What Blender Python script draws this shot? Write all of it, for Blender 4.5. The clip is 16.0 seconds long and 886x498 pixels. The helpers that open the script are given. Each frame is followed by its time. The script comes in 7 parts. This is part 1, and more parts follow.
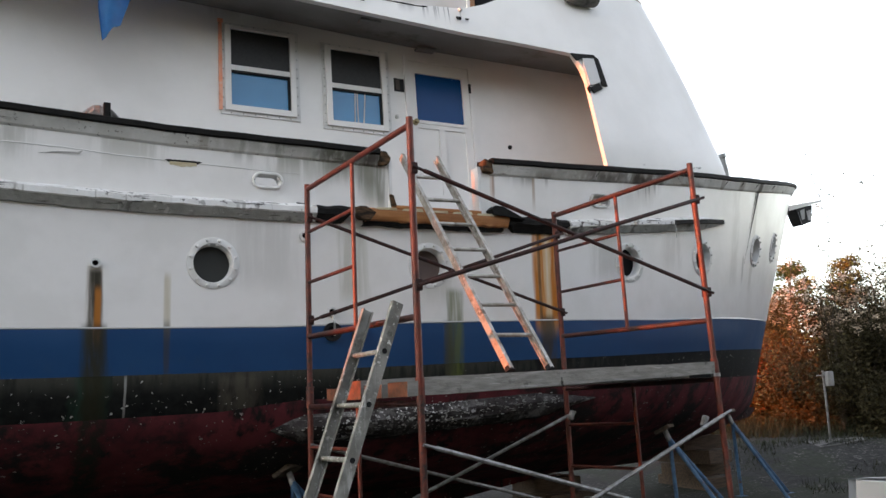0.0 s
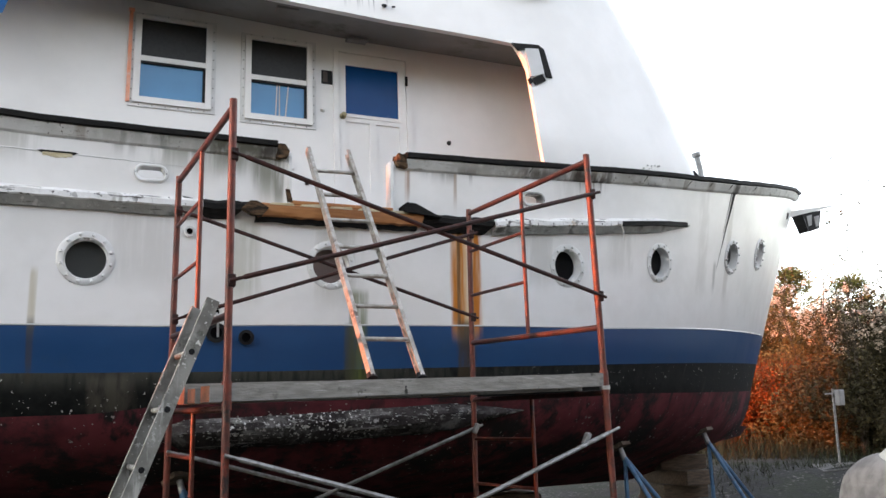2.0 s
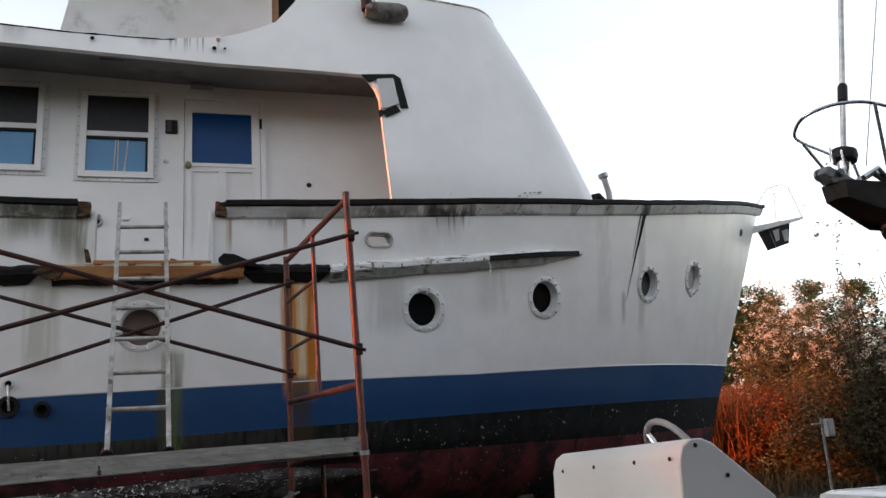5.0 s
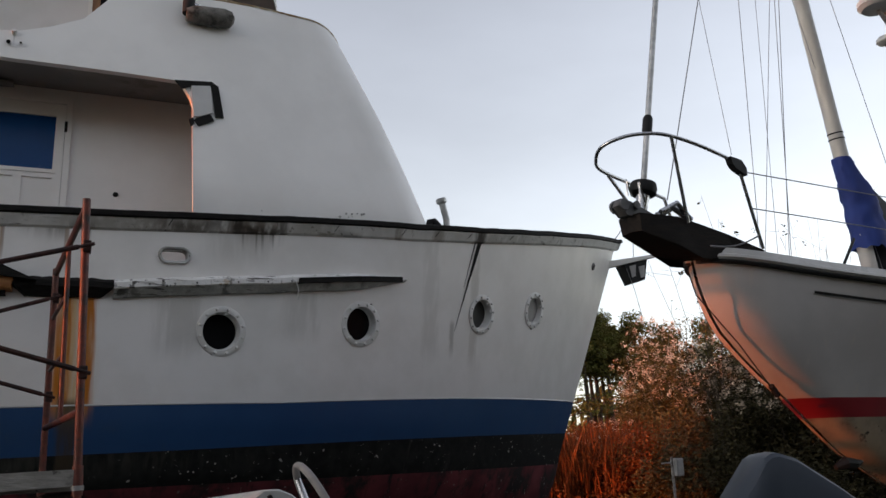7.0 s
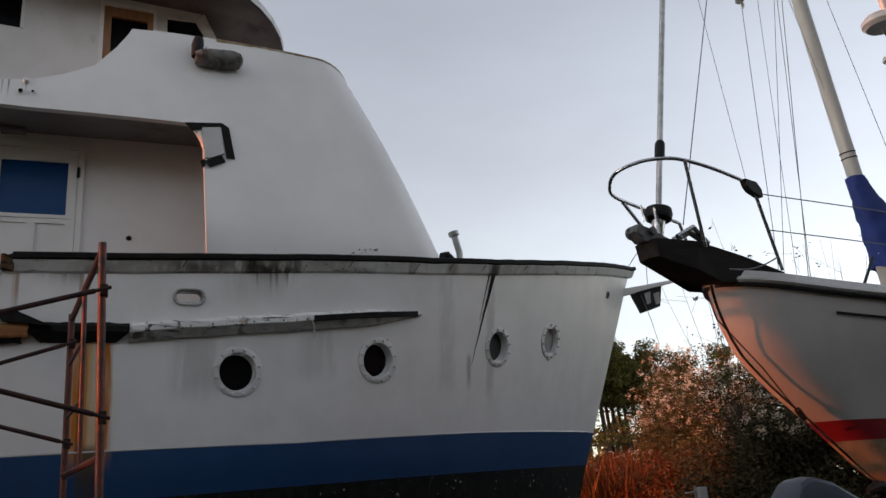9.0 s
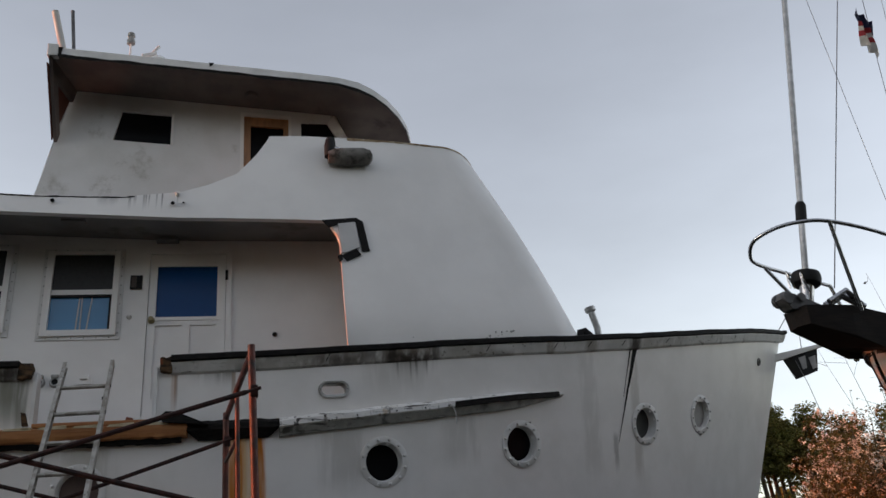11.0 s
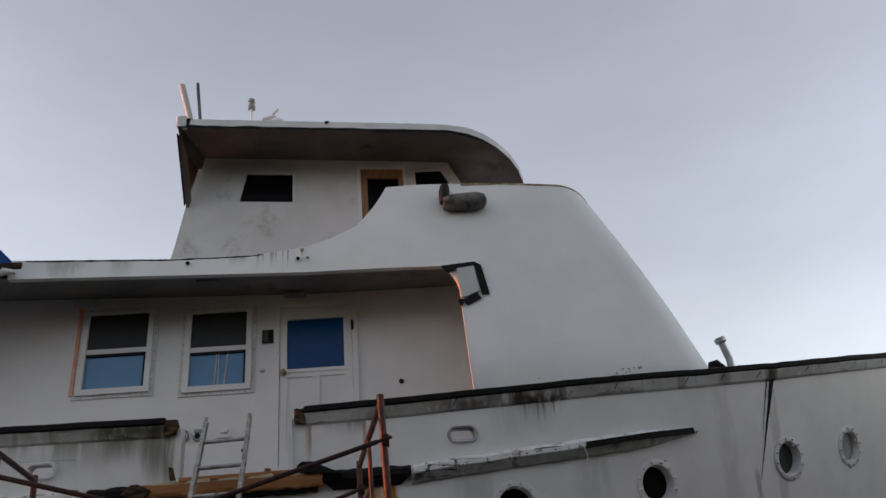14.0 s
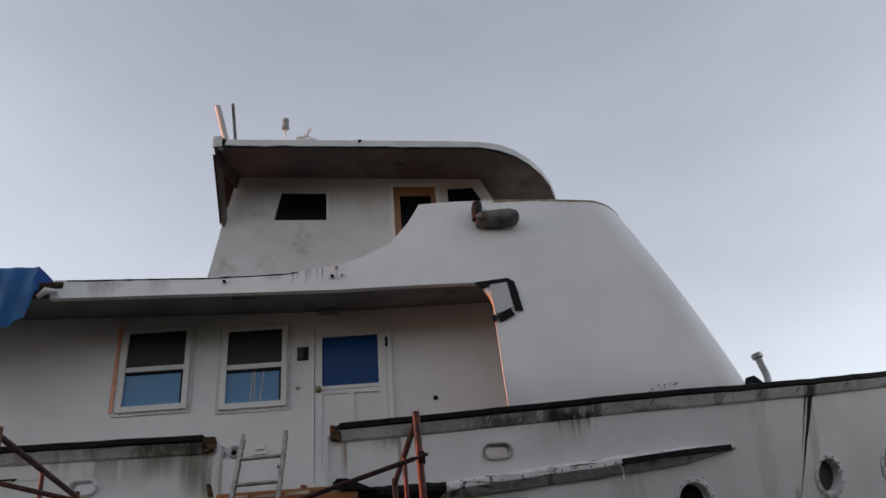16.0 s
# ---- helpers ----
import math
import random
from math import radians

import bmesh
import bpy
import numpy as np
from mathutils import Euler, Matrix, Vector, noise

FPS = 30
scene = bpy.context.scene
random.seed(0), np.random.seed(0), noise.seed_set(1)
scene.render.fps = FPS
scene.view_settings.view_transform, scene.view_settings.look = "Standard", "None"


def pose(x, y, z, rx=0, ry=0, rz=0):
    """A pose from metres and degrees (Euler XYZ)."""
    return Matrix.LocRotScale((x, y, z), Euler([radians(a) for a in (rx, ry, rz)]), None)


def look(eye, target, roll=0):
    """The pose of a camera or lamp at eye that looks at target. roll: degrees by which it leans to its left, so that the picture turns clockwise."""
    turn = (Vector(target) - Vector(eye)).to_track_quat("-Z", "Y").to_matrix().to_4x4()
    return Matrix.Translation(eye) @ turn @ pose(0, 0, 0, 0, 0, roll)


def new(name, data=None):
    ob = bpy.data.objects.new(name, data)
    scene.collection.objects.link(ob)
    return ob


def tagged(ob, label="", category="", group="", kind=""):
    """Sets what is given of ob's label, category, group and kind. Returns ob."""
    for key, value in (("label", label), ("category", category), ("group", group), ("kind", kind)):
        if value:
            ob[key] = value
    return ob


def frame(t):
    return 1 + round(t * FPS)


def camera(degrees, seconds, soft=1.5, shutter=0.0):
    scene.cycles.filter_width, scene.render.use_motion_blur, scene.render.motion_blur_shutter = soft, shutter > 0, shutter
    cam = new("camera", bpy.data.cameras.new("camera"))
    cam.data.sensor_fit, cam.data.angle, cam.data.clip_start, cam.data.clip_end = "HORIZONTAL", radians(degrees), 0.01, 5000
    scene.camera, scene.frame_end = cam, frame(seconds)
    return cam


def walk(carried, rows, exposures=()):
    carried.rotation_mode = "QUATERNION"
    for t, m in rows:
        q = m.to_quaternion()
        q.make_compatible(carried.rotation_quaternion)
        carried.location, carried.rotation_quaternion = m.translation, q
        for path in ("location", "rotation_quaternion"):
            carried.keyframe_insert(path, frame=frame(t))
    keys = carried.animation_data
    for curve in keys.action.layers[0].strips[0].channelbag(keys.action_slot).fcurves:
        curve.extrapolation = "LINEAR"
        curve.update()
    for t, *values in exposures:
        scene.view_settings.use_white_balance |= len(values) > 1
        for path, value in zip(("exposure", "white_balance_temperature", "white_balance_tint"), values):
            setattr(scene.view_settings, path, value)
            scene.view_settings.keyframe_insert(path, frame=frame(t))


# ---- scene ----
cam = camera(54.4, 16.0)
PATH = [
    (0, (0.806, -0.441, 1.41), (1.709, 1.313, 1.74), -2.3),
    (0.5, (1.174, -0.434, 1.384), (2.092, 1.308, 1.732), -0.6),
    (1, (1.544, -0.417, 1.412), (2.462, 1.32, 1.787), -3.1),
    (1.5, (1.881, -0.524, 1.397), (2.602, 1.307, 1.754), -1.6),
    (2, (2.264, -0.587, 1.368), (3.014, 1.232, 1.724), -0.8),
    (2.5, (2.644, -0.623, 1.406), (3.394, 1.191, 1.787), -3.3),
    (3, (2.993, -0.737, 1.448), (3.628, 1.109, 1.882), -1.8),
    (3.5, (3.373, -0.758, 1.414), (4.03, 1.071, 1.885), -1.8),
    (3.7, (3.544, -0.759, 1.438), (4.226, 1.063, 1.902), -4.0),
    (5.8, (4.89, -0.774, 1.493), (5.408, 1.109, 1.923), -2.4),
    (6, (5.011, -0.729, 1.474), (5.614, 1.121, 1.936), 0.1),
    (6.5, (5.305, -0.716, 1.482), (6.025, 1.087, 1.959), -0.8),
    (7, (5.487, -0.735, 1.499), (6.199, 1.068, 1.991), -2.1),
    (7.5, (5.485, -0.702, 1.497), (6.276, 1.074, 1.967), 1.3),
    (8, (5.46, -0.679, 1.489), (6.253, 1.096, 1.959), 0.6),
    (8.5, (5.449, -0.688, 1.494), (6.194, 1.092, 2.02), -2.4),
    (9, (5.453, -0.683, 1.498), (6.143, 1.106, 2.068), -3.9),
    (9.5, (5.452, -0.676, 1.523), (6.011, 1.128, 2.183), -4.6),
    (10, (5.461, -0.688, 1.532), (5.931, 1.118, 2.251), -5.3),
    (10.2, (5.45, -0.693, 1.537), (5.891, 1.111, 2.28), -5.5),
    (12.3, (5.457, -0.758, 1.602), (5.79, 1.063, 2.36), -4.0),
    (12.5, (5.439, -0.751, 1.595), (5.75, 1.069, 2.364), -4.2),
    (13, (5.437, -0.744, 1.599), (5.692, 1.085, 2.367), -4.6),
    (13.5, (5.455, -0.745, 1.601), (5.663, 1.079, 2.394), -5.0),
    (14, (5.444, -0.765, 1.594), (5.565, 1.041, 2.445), -5.0),
    (14.5, (5.418, -0.79, 1.601), (5.472, 1.003, 2.484), -4.7),
    (15, (5.42, -0.783, 1.61), (5.496, 1.009, 2.495), -5.0),
    (15.5, (5.42, -0.793, 1.593), (5.47, 0.994, 2.488), -4.9),
    (16, (5.422, -0.8, 1.594), (5.474, 0.991, 2.482), -4.5),
]
EXPOSURES = [(0.0, 2.38, 6950, 13), (0.5, 2.6, 6950, 14), (1.0, 2.4, 6950, 13), (1.5, 2.2, 6950, 13), (2.0, 2.85, 6950, 14), (2.5, 2.65, 6950, 14), (3.5, 2.4, 6900, 14), (6.0, 1.6, 7000, 14), (7.0, 1.28, 7050, 15), (9.0, 1.15, 7050, 15), (10.0, 1.1, 6950, 13), (12.5, 1.12, 6950, 15), (16.0, 1.15, 7000, 16)]
walk(cam, [(t, look(eye, target, roll)) for t, eye, target, roll in PATH], EXPOSURES)

# ---- light: clear dusk sky, sun almost on the horizon astern of the yacht ----
SUN_FROM = Vector((-1.0, 0.066, 0.055)).normalized()
world = bpy.data.worlds.new("dusk")
scene.world = world
world.use_nodes = True
wn = world.node_tree.nodes
sky = wn.new("ShaderNodeTexSky")
sky.sky_type, sky.sun_disc = "NISHITA", False
sky.sun_elevation, sky.sun_rotation = radians(9.0), radians(270)
sky.dust_density, sky.ozone_density = 0.8, 2.0
wn["Background"].inputs["Strength"].default_value = 0.15
veil = wn.new("ShaderNodeHueSaturation")  # thin high cloud pales the blue
veil.inputs["Saturation"].default_value = 0.45
sky_way = wn.new("ShaderNodeTexCoord")
stretch = wn.new("ShaderNodeMapping")
stretch.inputs["Scale"].default_value = (1.0, 1.6, 3.0)
wisps = wn.new("ShaderNodeTexNoise")
wisps.inputs["Scale"].default_value, wisps.inputs["Detail"].default_value, wisps.inputs["Roughness"].default_value = 2.4, 5.0, 0.55
wisp_range = wn.new("ShaderNodeMapRange")
wisp_range.inputs[1].default_value, wisp_range.inputs[2].default_value, wisp_range.inputs[3].default_value, wisp_range.inputs[4].default_value = 0.3, 0.7, 0.94, 1.06
world.node_tree.links.new(sky_way.outputs["Generated"], stretch.inputs["Vector"])
world.node_tree.links.new(stretch.outputs[0], wisps.inputs["Vector"])
world.node_tree.links.new(wisps.outputs[0], wisp_range.inputs[0])
world.node_tree.links.new(wisp_range.outputs[0], veil.inputs["Value"])
world.node_tree.links.new(sky.outputs[0], veil.inputs["Color"])
world.node_tree.links.new(veil.outputs[0], wn["Background"].inputs["Color"])
sun_data = bpy.data.lights.new("sun", "SUN")
sun_data.energy, sun_data.angle, sun_data.color = 1.7, radians(0.6), (1.0, 0.22, 0.05)
sun = new("sun", sun_data)
sun.matrix_world = look(SUN_FROM * 40, (0, 0, 0))


# ---- materials ----
def mat(name, col, col2=None, scale=6.0, rough=0.5, metal=0.0, bump=0.1, bump_scale=None, stains=(), grime=None,
        grain=None, coat=0.0, island=0.0, specks=None, spec=0.5, drips=None, flow=None):
    """A procedural material. stains: (colour, cx, half width, z low, z high, strength) runs on a surface that faces the yard;
    grime: (colour, low, high, scale) blotches; drips: (colour, low, high, scale) uneven runs down the face; flow: the same, along it; grain: stretch of the pattern along x, y, z."""
    m = bpy.data.materials.new(name)
    m.use_nodes = True
    nt = m.node_tree
    N, L = nt.nodes, nt.links
    b = N["Principled BSDF"]

    def put(socket, v):
        if isinstance(v, bpy.types.NodeSocket):
            L.new(v, socket)
        else:
            socket.default_value = v

    def math2(op, a, c=0.0, clamp=False):
        n = N.new("ShaderNodeMath")
        n.operation, n.use_clamp = op, clamp
        put(n.inputs[0], a)
        put(n.inputs[1], c)
        return n.outputs[0]

    def ramp(v, lo, hi):
        n = N.new("ShaderNodeMapRange")
        n.interpolation_type = "SMOOTHSTEP"
        put(n.inputs[0], v)
        n.inputs[1].default_value, n.inputs[2].default_value = lo, hi
        return n.outputs[0]

    def mix(f, a, c):
        n = N.new("ShaderNodeMix")
        n.data_type = "RGBA"
        put(n.inputs[0], f)
        put(n.inputs[6], a if isinstance(a, bpy.types.NodeSocket) else (*a, 1))
        put(n.inputs[7], c if isinstance(c, bpy.types.NodeSocket) else (*c, 1))
        return n.outputs[2]

    def noise_of(sc, detail=4.0, vec=None, rgh=0.55):
        n = N.new("ShaderNodeTexNoise")
        n.inputs["Scale"].default_value, n.inputs["Detail"].default_value, n.inputs["Roughness"].default_value = sc, detail, rgh
        L.new(vec or pos, n.inputs["Vector"])
        return n.outputs[0]

    pos = N.new("ShaderNodeNewGeometry").outputs["Position"]
    vec = pos
    if grain:
        mp = N.new("ShaderNodeMapping")
        mp.inputs["Scale"].default_value = grain
        L.new(pos, mp.inputs["Vector"])
        vec = mp.outputs[0]
    col2 = col2 or tuple(c * 0.8 for c in col)
    fine = noise_of(scale, 6.0, vec)
    c = mix(ramp(fine, 0.35, 0.65), col, col2)
    if grime:
        gcol, lo, hi, gs = grime
        c = mix(ramp(noise_of(gs, 8.0, None, 0.7), lo, hi), c, gcol)
    for streak, stretch in ((drips, (1.0, 1.0, 0.09)), (flow, (0.12, 0.12, 1.0))):
        if streak:
            dcol, lo, hi, ds = streak
            mp = N.new("ShaderNodeMapping")
            mp.inputs["Scale"].default_value = stretch
            L.new(pos, mp.inputs["Vector"])
            part_ = ramp(noise_of(1.9, 3.0), 0.40, 0.60)
            c = mix(math2("MULTIPLY", ramp(noise_of(ds, 5.0, mp.outputs[0], 0.6), lo, hi), part_), c, dcol)
    if specks:
        scol, lo, hi, ss = specks
        clump = ramp(noise_of(1.7, 3.0), 0.38, 0.62)
        c = mix(math2("MULTIPLY", ramp(noise_of(ss, 3.0), lo, hi), clump), c, scol)
    if stains:
        sep = N.new("ShaderNodeSeparateXYZ")
        L.new(pos, sep.inputs[0])
        mp = N.new("ShaderNodeMapping")
        mp.inputs["Scale"].default_value = (14, 14, 1.2)
        L.new(pos, mp.inputs["Vector"])
        wob = noise_of(1.0, 5.0, mp.outputs[0])
        for scol, cx, hw, z0, z1, power in stains:
            d = math2("ABSOLUTE", math2("SUBTRACT", sep.outputs[0], cx))
            d = math2("ADD", d, math2("MULTIPLY", math2("SUBTRACT", wob, 0.5), hw * 1.6))
            mx = math2("SUBTRACT", 1.0, ramp(d, hw * 0.45, hw))
            mz = math2("MULTIPLY", ramp(sep.outputs[2], z0 - 0.12, z0 + 0.12), math2("SUBTRACT", 1.0, ramp(sep.outputs[2], z1 - 0.03, z1 + 0.05)))
            f = math2("MULTIPLY", math2("MULTIPLY", mx, mz), math2("MULTIPLY", ramp(wob, 0.2, 0.55), power), True)
            c = mix(f, c, scol)
    if island:
        hs = N.new("ShaderNodeHueSaturation")
        rnd = N.new("ShaderNodeNewGeometry").outputs["Random Per Island"]
        mr = N.new("ShaderNodeMapRange")
        L.new(rnd, mr.inputs[0])
        mr.inputs[3].default_value, mr.inputs[4].default_value = 1 - island, 1 + island
        L.new(mr.outputs[0], hs.inputs["Value"])
        L.new(c, hs.inputs["Color"])
        c = hs.outputs[0]
    L.new(c, b.inputs["Base Color"])
    rr = N.new("ShaderNodeMapRange")
    L.new(fine, rr.inputs[0])
    rr.inputs[3].default_value, rr.inputs[4].default_value = max(0.02, rough - 0.12), min(1, rough + 0.12)
    L.new(rr.outputs[0], b.inputs["Roughness"])
    b.inputs["Metallic"].default_value = metal
    b.inputs["Specular IOR Level"].default_value = spec
    b.inputs["Coat Weight"].default_value = coat
    if bump:
        bp = N.new("ShaderNodeBump")
        bp.inputs["Strength"].default_value, bp.inputs["Distance"].default_value = bump, 0.01
        L.new(noise_of(bump_scale or scale * 3, 6.0, vec), bp.inputs["Height"])
        L.new(bp.outputs[0], b.inputs["Normal"])
    return m


RUST, DARK_RUN, ALGAE, SOOT = (0.40, 0.13, 0.015), (0.05, 0.035, 0.02), (0.10, 0.12, 0.03), (0.05, 0.05, 0.045)
HULL_RUNS = [
    ((0.30, 0.20, 0.10), 1.385, 0.07, 1.9, 2.40, 0.5), ((0.03, 0.025, 0.015), 1.385, 0.062, 0.9, 2.38, 1.0), ((0.42, 0.15, 0.02), 1.402, 0.03, 1.9, 2.24, 0.9), ((0.022, 0.022, 0.012), 1.39, 0.11, 0.9, 1.97, 0.95),
    ((0.60, 0.36, 0.09), 5.26, 0.15, 1.95, 2.84, 0.7), ((0.50, 0.17, 0.015), 5.175, 0.085, 1.98, 2.84, 1.0), ((0.46, 0.15, 0.015), 5.345, 0.06, 1.98, 2.84, 1.0), (DARK_RUN, 5.18, 0.02, 2.0, 2.84, 0.8),
    (DARK_RUN, 5.25, 0.11, 1.55, 2.06, 0.85), (ALGAE, 4.28, 0.10, 1.5, 2.28, 0.8), ((0.3, 0.3, 0.2), 3.35, 0.16, 2.2, 2.8, 0.45), ((0.05, 0.05, 0.03), 4.22, 0.07, 1.5, 2.0, 0.8),
    ((0.32, 0.31, 0.24), 4.1, 0.22, 2.2, 2.8, 0.4), ((0.35, 0.28, 0.1), 1.88, 0.03, 1.95, 2.35, 0.5), (DARK_RUN, 1.88, 0.03, 1.6, 2.0, 0.6),
    ((0.33, 0.32, 0.29), 6.0, 0.22, 2.45, 2.86, 0.4), ((0.33, 0.32, 0.29), 7.0, 0.2, 2.6, 3.0, 0.3), ((0.36, 0.35, 0.32), 8.3, 0.12, 2.5, 3.6, 0.25),
    ((0.33, 0.32, 0.29), 0.4, 0.3, 2.3, 2.84, 0.3), ((0.33, 0.32, 0.29), 2.6, 0.3, 2.3, 2.84, 0.25), ((0.4, 0.38, 0.34), 8.85, 0.07, 2.5, 3.6, 0.5), ((0.25, 0.245, 0.23), 8.57, 0.035, 2.58, 2.85, 0.6)]
OLIVE = (0.085, 0.085, 0.055)
BULWARK_RUNS = [(OLIVE, 3.50, 0.13, 3.10, 3.41, 0.85), (OLIVE, 3.22, 0.16, 3.24, 3.41, 0.8), (OLIVE, 2.85, 0.22, 3.29, 3.41, 0.7), (OLIVE, 3.61, 0.045, 2.99, 3.40, 0.8), (OLIVE, 2.45, 0.14, 3.31, 3.42, 0.6), ((0.2, 0.1, 0.05), 4.715, 0.018, 3.12, 3.38, 0.6), (DARK_RUN, 5.08, 0.10, 3.335, 3.36, 0.9), (DARK_RUN, 5.30, 0.03, 3.35, 3.40, 0.8), ((0.25, 0.25, 0.2), 3.55, 0.12, 2.99, 3.4, 0.6), ((0.3, 0.3, 0.25), 2.9, 0.35, 3.15, 3.42, 0.5), ((0.3, 0.3, 0.25), 1.6, 0.3, 3.2, 3.45, 0.5),
                ((0.4, 0.22, 0.12), 4.70, 0.025, 3.1, 3.36, 0.4), ((0.3, 0.2, 0.12), 5.15, 0.02, 3.1, 3.4, 0.7),
                (DARK_RUN, 6.60, 0.22, 3.40, 3.46, 0.8), (DARK_RUN, 6.47, 0.014, 3.37, 3.46, 0.9), (DARK_RUN, 6.58, 0.012, 3.34, 3.46, 0.9), (DARK_RUN, 6.63, 0.016, 3.36, 3.46, 0.9), (DARK_RUN, 6.72, 0.012, 3.385, 3.47, 0.8), ((0.4, 0.39, 0.36), 6.45, 0.3, 3.2, 3.5, 0.35), ((0.28, 0.28, 0.24), 0.6, 0.4, 3.2, 3.47, 0.6), ((0.2, 0.2, 0.16), 3.3, 0.3, 3.2, 3.40, 0.7), (DARK_RUN, 5.0, 0.2, 3.34, 3.43, 0.6)]
M_white = mat("topside_white_paint", (0.79, 0.78, 0.765), (0.73, 0.72, 0.70), 2.5, 0.33, bump=0.04, bump_scale=5, stains=HULL_RUNS + BULWARK_RUNS,
              grime=((0.5, 0.5, 0.47), 0.62, 0.85, 1.3))
M_blue = mat("blue_stripe_paint", (0.0055, 0.048, 0.142), (0.007, 0.055, 0.155), 3, 0.42, bump=0.03, stains=HULL_RUNS, grime=((0.02, 0.055, 0.12), 0.55, 0.8, 2.0))
BAND = [((0.075, 0.075, 0.06), 0.0, 6.5, 1.57, 1.70, 0.75), ((0.02, 0.045, 0.03), 1.36, 0.16, 0.9, 1.7, 0.8), ((0.35, 0.35, 0.33), 1.605, 0.012, 1.33, 1.62, 0.8), ((0.10, 0.09, 0.07), 2.42, 0.2, 1.3, 1.6, 0.6)]
M_black = mat("black_boot_paint", (0.006, 0.0065, 0.0065), (0.014, 0.015, 0.014), 9, 0.75, spec=0.15, bump=0.25, stains=BAND + HULL_RUNS, grime=((0.04, 0.042, 0.038), 0.62, 0.78, 2.4), specks=((0.6, 0.6, 0.57), 0.675, 0.69, 30.0), drips=((0.04, 0.04, 0.036), 0.62, 0.78, 5.0))
M_red = mat("red_bottom_paint", (0.165, 0.036, 0.044), (0.095, 0.022, 0.028), 3, 0.75, spec=0.2, bump=0.3, grime=((0.022, 0.018, 0.018), 0.46, 0.60, 1.4), specks=((0.4, 0.36, 0.34), 0.67, 0.69, 24.0), drips=((0.018, 0.016, 0.016), 0.52, 0.64, 6.0), stains=[((0.02, 0.025, 0.018), 1.39, 0.12, 0.3, 1.5, 0.9)])
DRIP = random.Random(5)
HOUSE_RUNS = []
for run_x in (4.23, 4.27, 4.34, 4.37, 4.405, 4.45, 4.63, 4.51):
    HOUSE_RUNS.append((SOOT, run_x + DRIP.uniform(-0.012, 0.012), DRIP.uniform(0.006, 0.017), 5.03 - DRIP.uniform(0.0, 0.06), 5.05 + 0.10 * max(0, run_x - 4.2), DRIP.uniform(0.6, 0.95)))
HOUSE_RUNS += [((0.3, 0.29, 0.26), 2.5, 0.2, 4.94, 5.12, 0.6), ((0.3, 0.29, 0.26), 3.0, 0.12, 4.96, 5.08, 0.5), (SOOT, 4.05, 0.10, 5.02, 5.045, 0.8)]
M_house = mat("house_white_paint", (0.81, 0.80, 0.78), (0.755, 0.745, 0.725), 1.8, 0.45, bump=0.03, bump_scale=4, stains=HOUSE_RUNS, grime=((0.55, 0.54, 0.52), 0.64, 0.85, 1.0))
M_dirty = mat("weathered_white_paint", (0.74, 0.74, 0.73), (0.60, 0.60, 0.58), 3, 0.55, bump=0.1, grime=((0.30, 0.30, 0.28), 0.62, 0.76, 5.0))
ROT, PEAT = (0.032, 0.024, 0.018), (0.13, 0.085, 0.05)
MOULDING_STAINS = [((0.33, 0.34, 0.31), 1.0, 1.2, 3.42, 3.6, 0.6), ((0.21, 0.215, 0.185), 2.75, 0.6, 3.36, 3.6, 0.7), ((0.075, 0.075, 0.05), 3.28, 0.34, 3.27, 3.6, 0.9), (ROT, 3.52, 0.10, 3.25, 3.6, 0.9), ((0.2, 0.15, 0.1), 2.13, 0.05, 3.34, 3.6, 0.6), ((0.16, 0.16, 0.13), 2.42, 0.03, 3.34, 3.6, 0.6), ((0.12, 0.12, 0.09), 2.72, 0.05, 3.34, 3.6, 0.7),
                   (ROT, 5.28, 0.14, 3.335, 3.385, 0.9), ((0.3, 0.28, 0.24), 5.45, 0.4, 3.3, 3.6, 0.6), (PEAT, 5.95, 0.36, 3.3, 3.6, 0.55), (ROT, 5.98, 0.24, 3.36, 3.45, 0.8), (ROT, 6.22, 0.10, 3.38, 3.49, 0.7), (PEAT, 6.55, 0.32, 3.3, 3.7, 0.75), (ROT, 6.58, 0.30, 3.37, 3.475, 1.0),
                   (ROT, 6.42, 0.05, 3.3, 3.6, 0.8), (ROT, 6.8, 0.04, 3.3, 3.6, 0.7), ((0.32, 0.30, 0.26), 7.1, 0.3, 3.3, 3.7, 0.6), (ROT, 7.42, 0.15, 3.46, 3.505, 0.9), (PEAT, 7.9, 0.05, 3.4, 3.8, 0.6), (PEAT, 8.35, 0.08, 3.5, 3.8, 0.6), (ROT, 8.88, 0.09, 3.5, 3.8, 0.95), ((0.3, 0.29, 0.26), 9.3, 0.5, 3.6, 4.0, 0.5)]
M_moul = mat("stained_moulding_paint", (0.68, 0.685, 0.67), (0.56, 0.565, 0.545), 4, 0.6, bump=0.3, grime=((0.26, 0.25, 0.22), 0.60, 0.78, 2.2), drips=((0.14, 0.135, 0.115), 0.61, 0.74, 13.0), flow=((0.16, 0.15, 0.13), 0.60, 0.68, 30.0), specks=((0.1, 0.095, 0.08), 0.64, 0.67, 26.0), stains=MOULDING_STAINS)
M_strake = mat("chipped_strake_paint", (0.74, 0.74, 0.73), (0.63, 0.63, 0.61), 4, 0.6, bump=0.6, grime=((0.45, 0.29, 0.13), 0.58, 0.66, 3.1), flow=((0.08, 0.075, 0.07), 0.58, 0.62, 34.0), drips=((0.22, 0.21, 0.19), 0.58, 0.66, 17.0), specks=((0.035, 0.03, 0.028), 0.60, 0.625, 21.0))
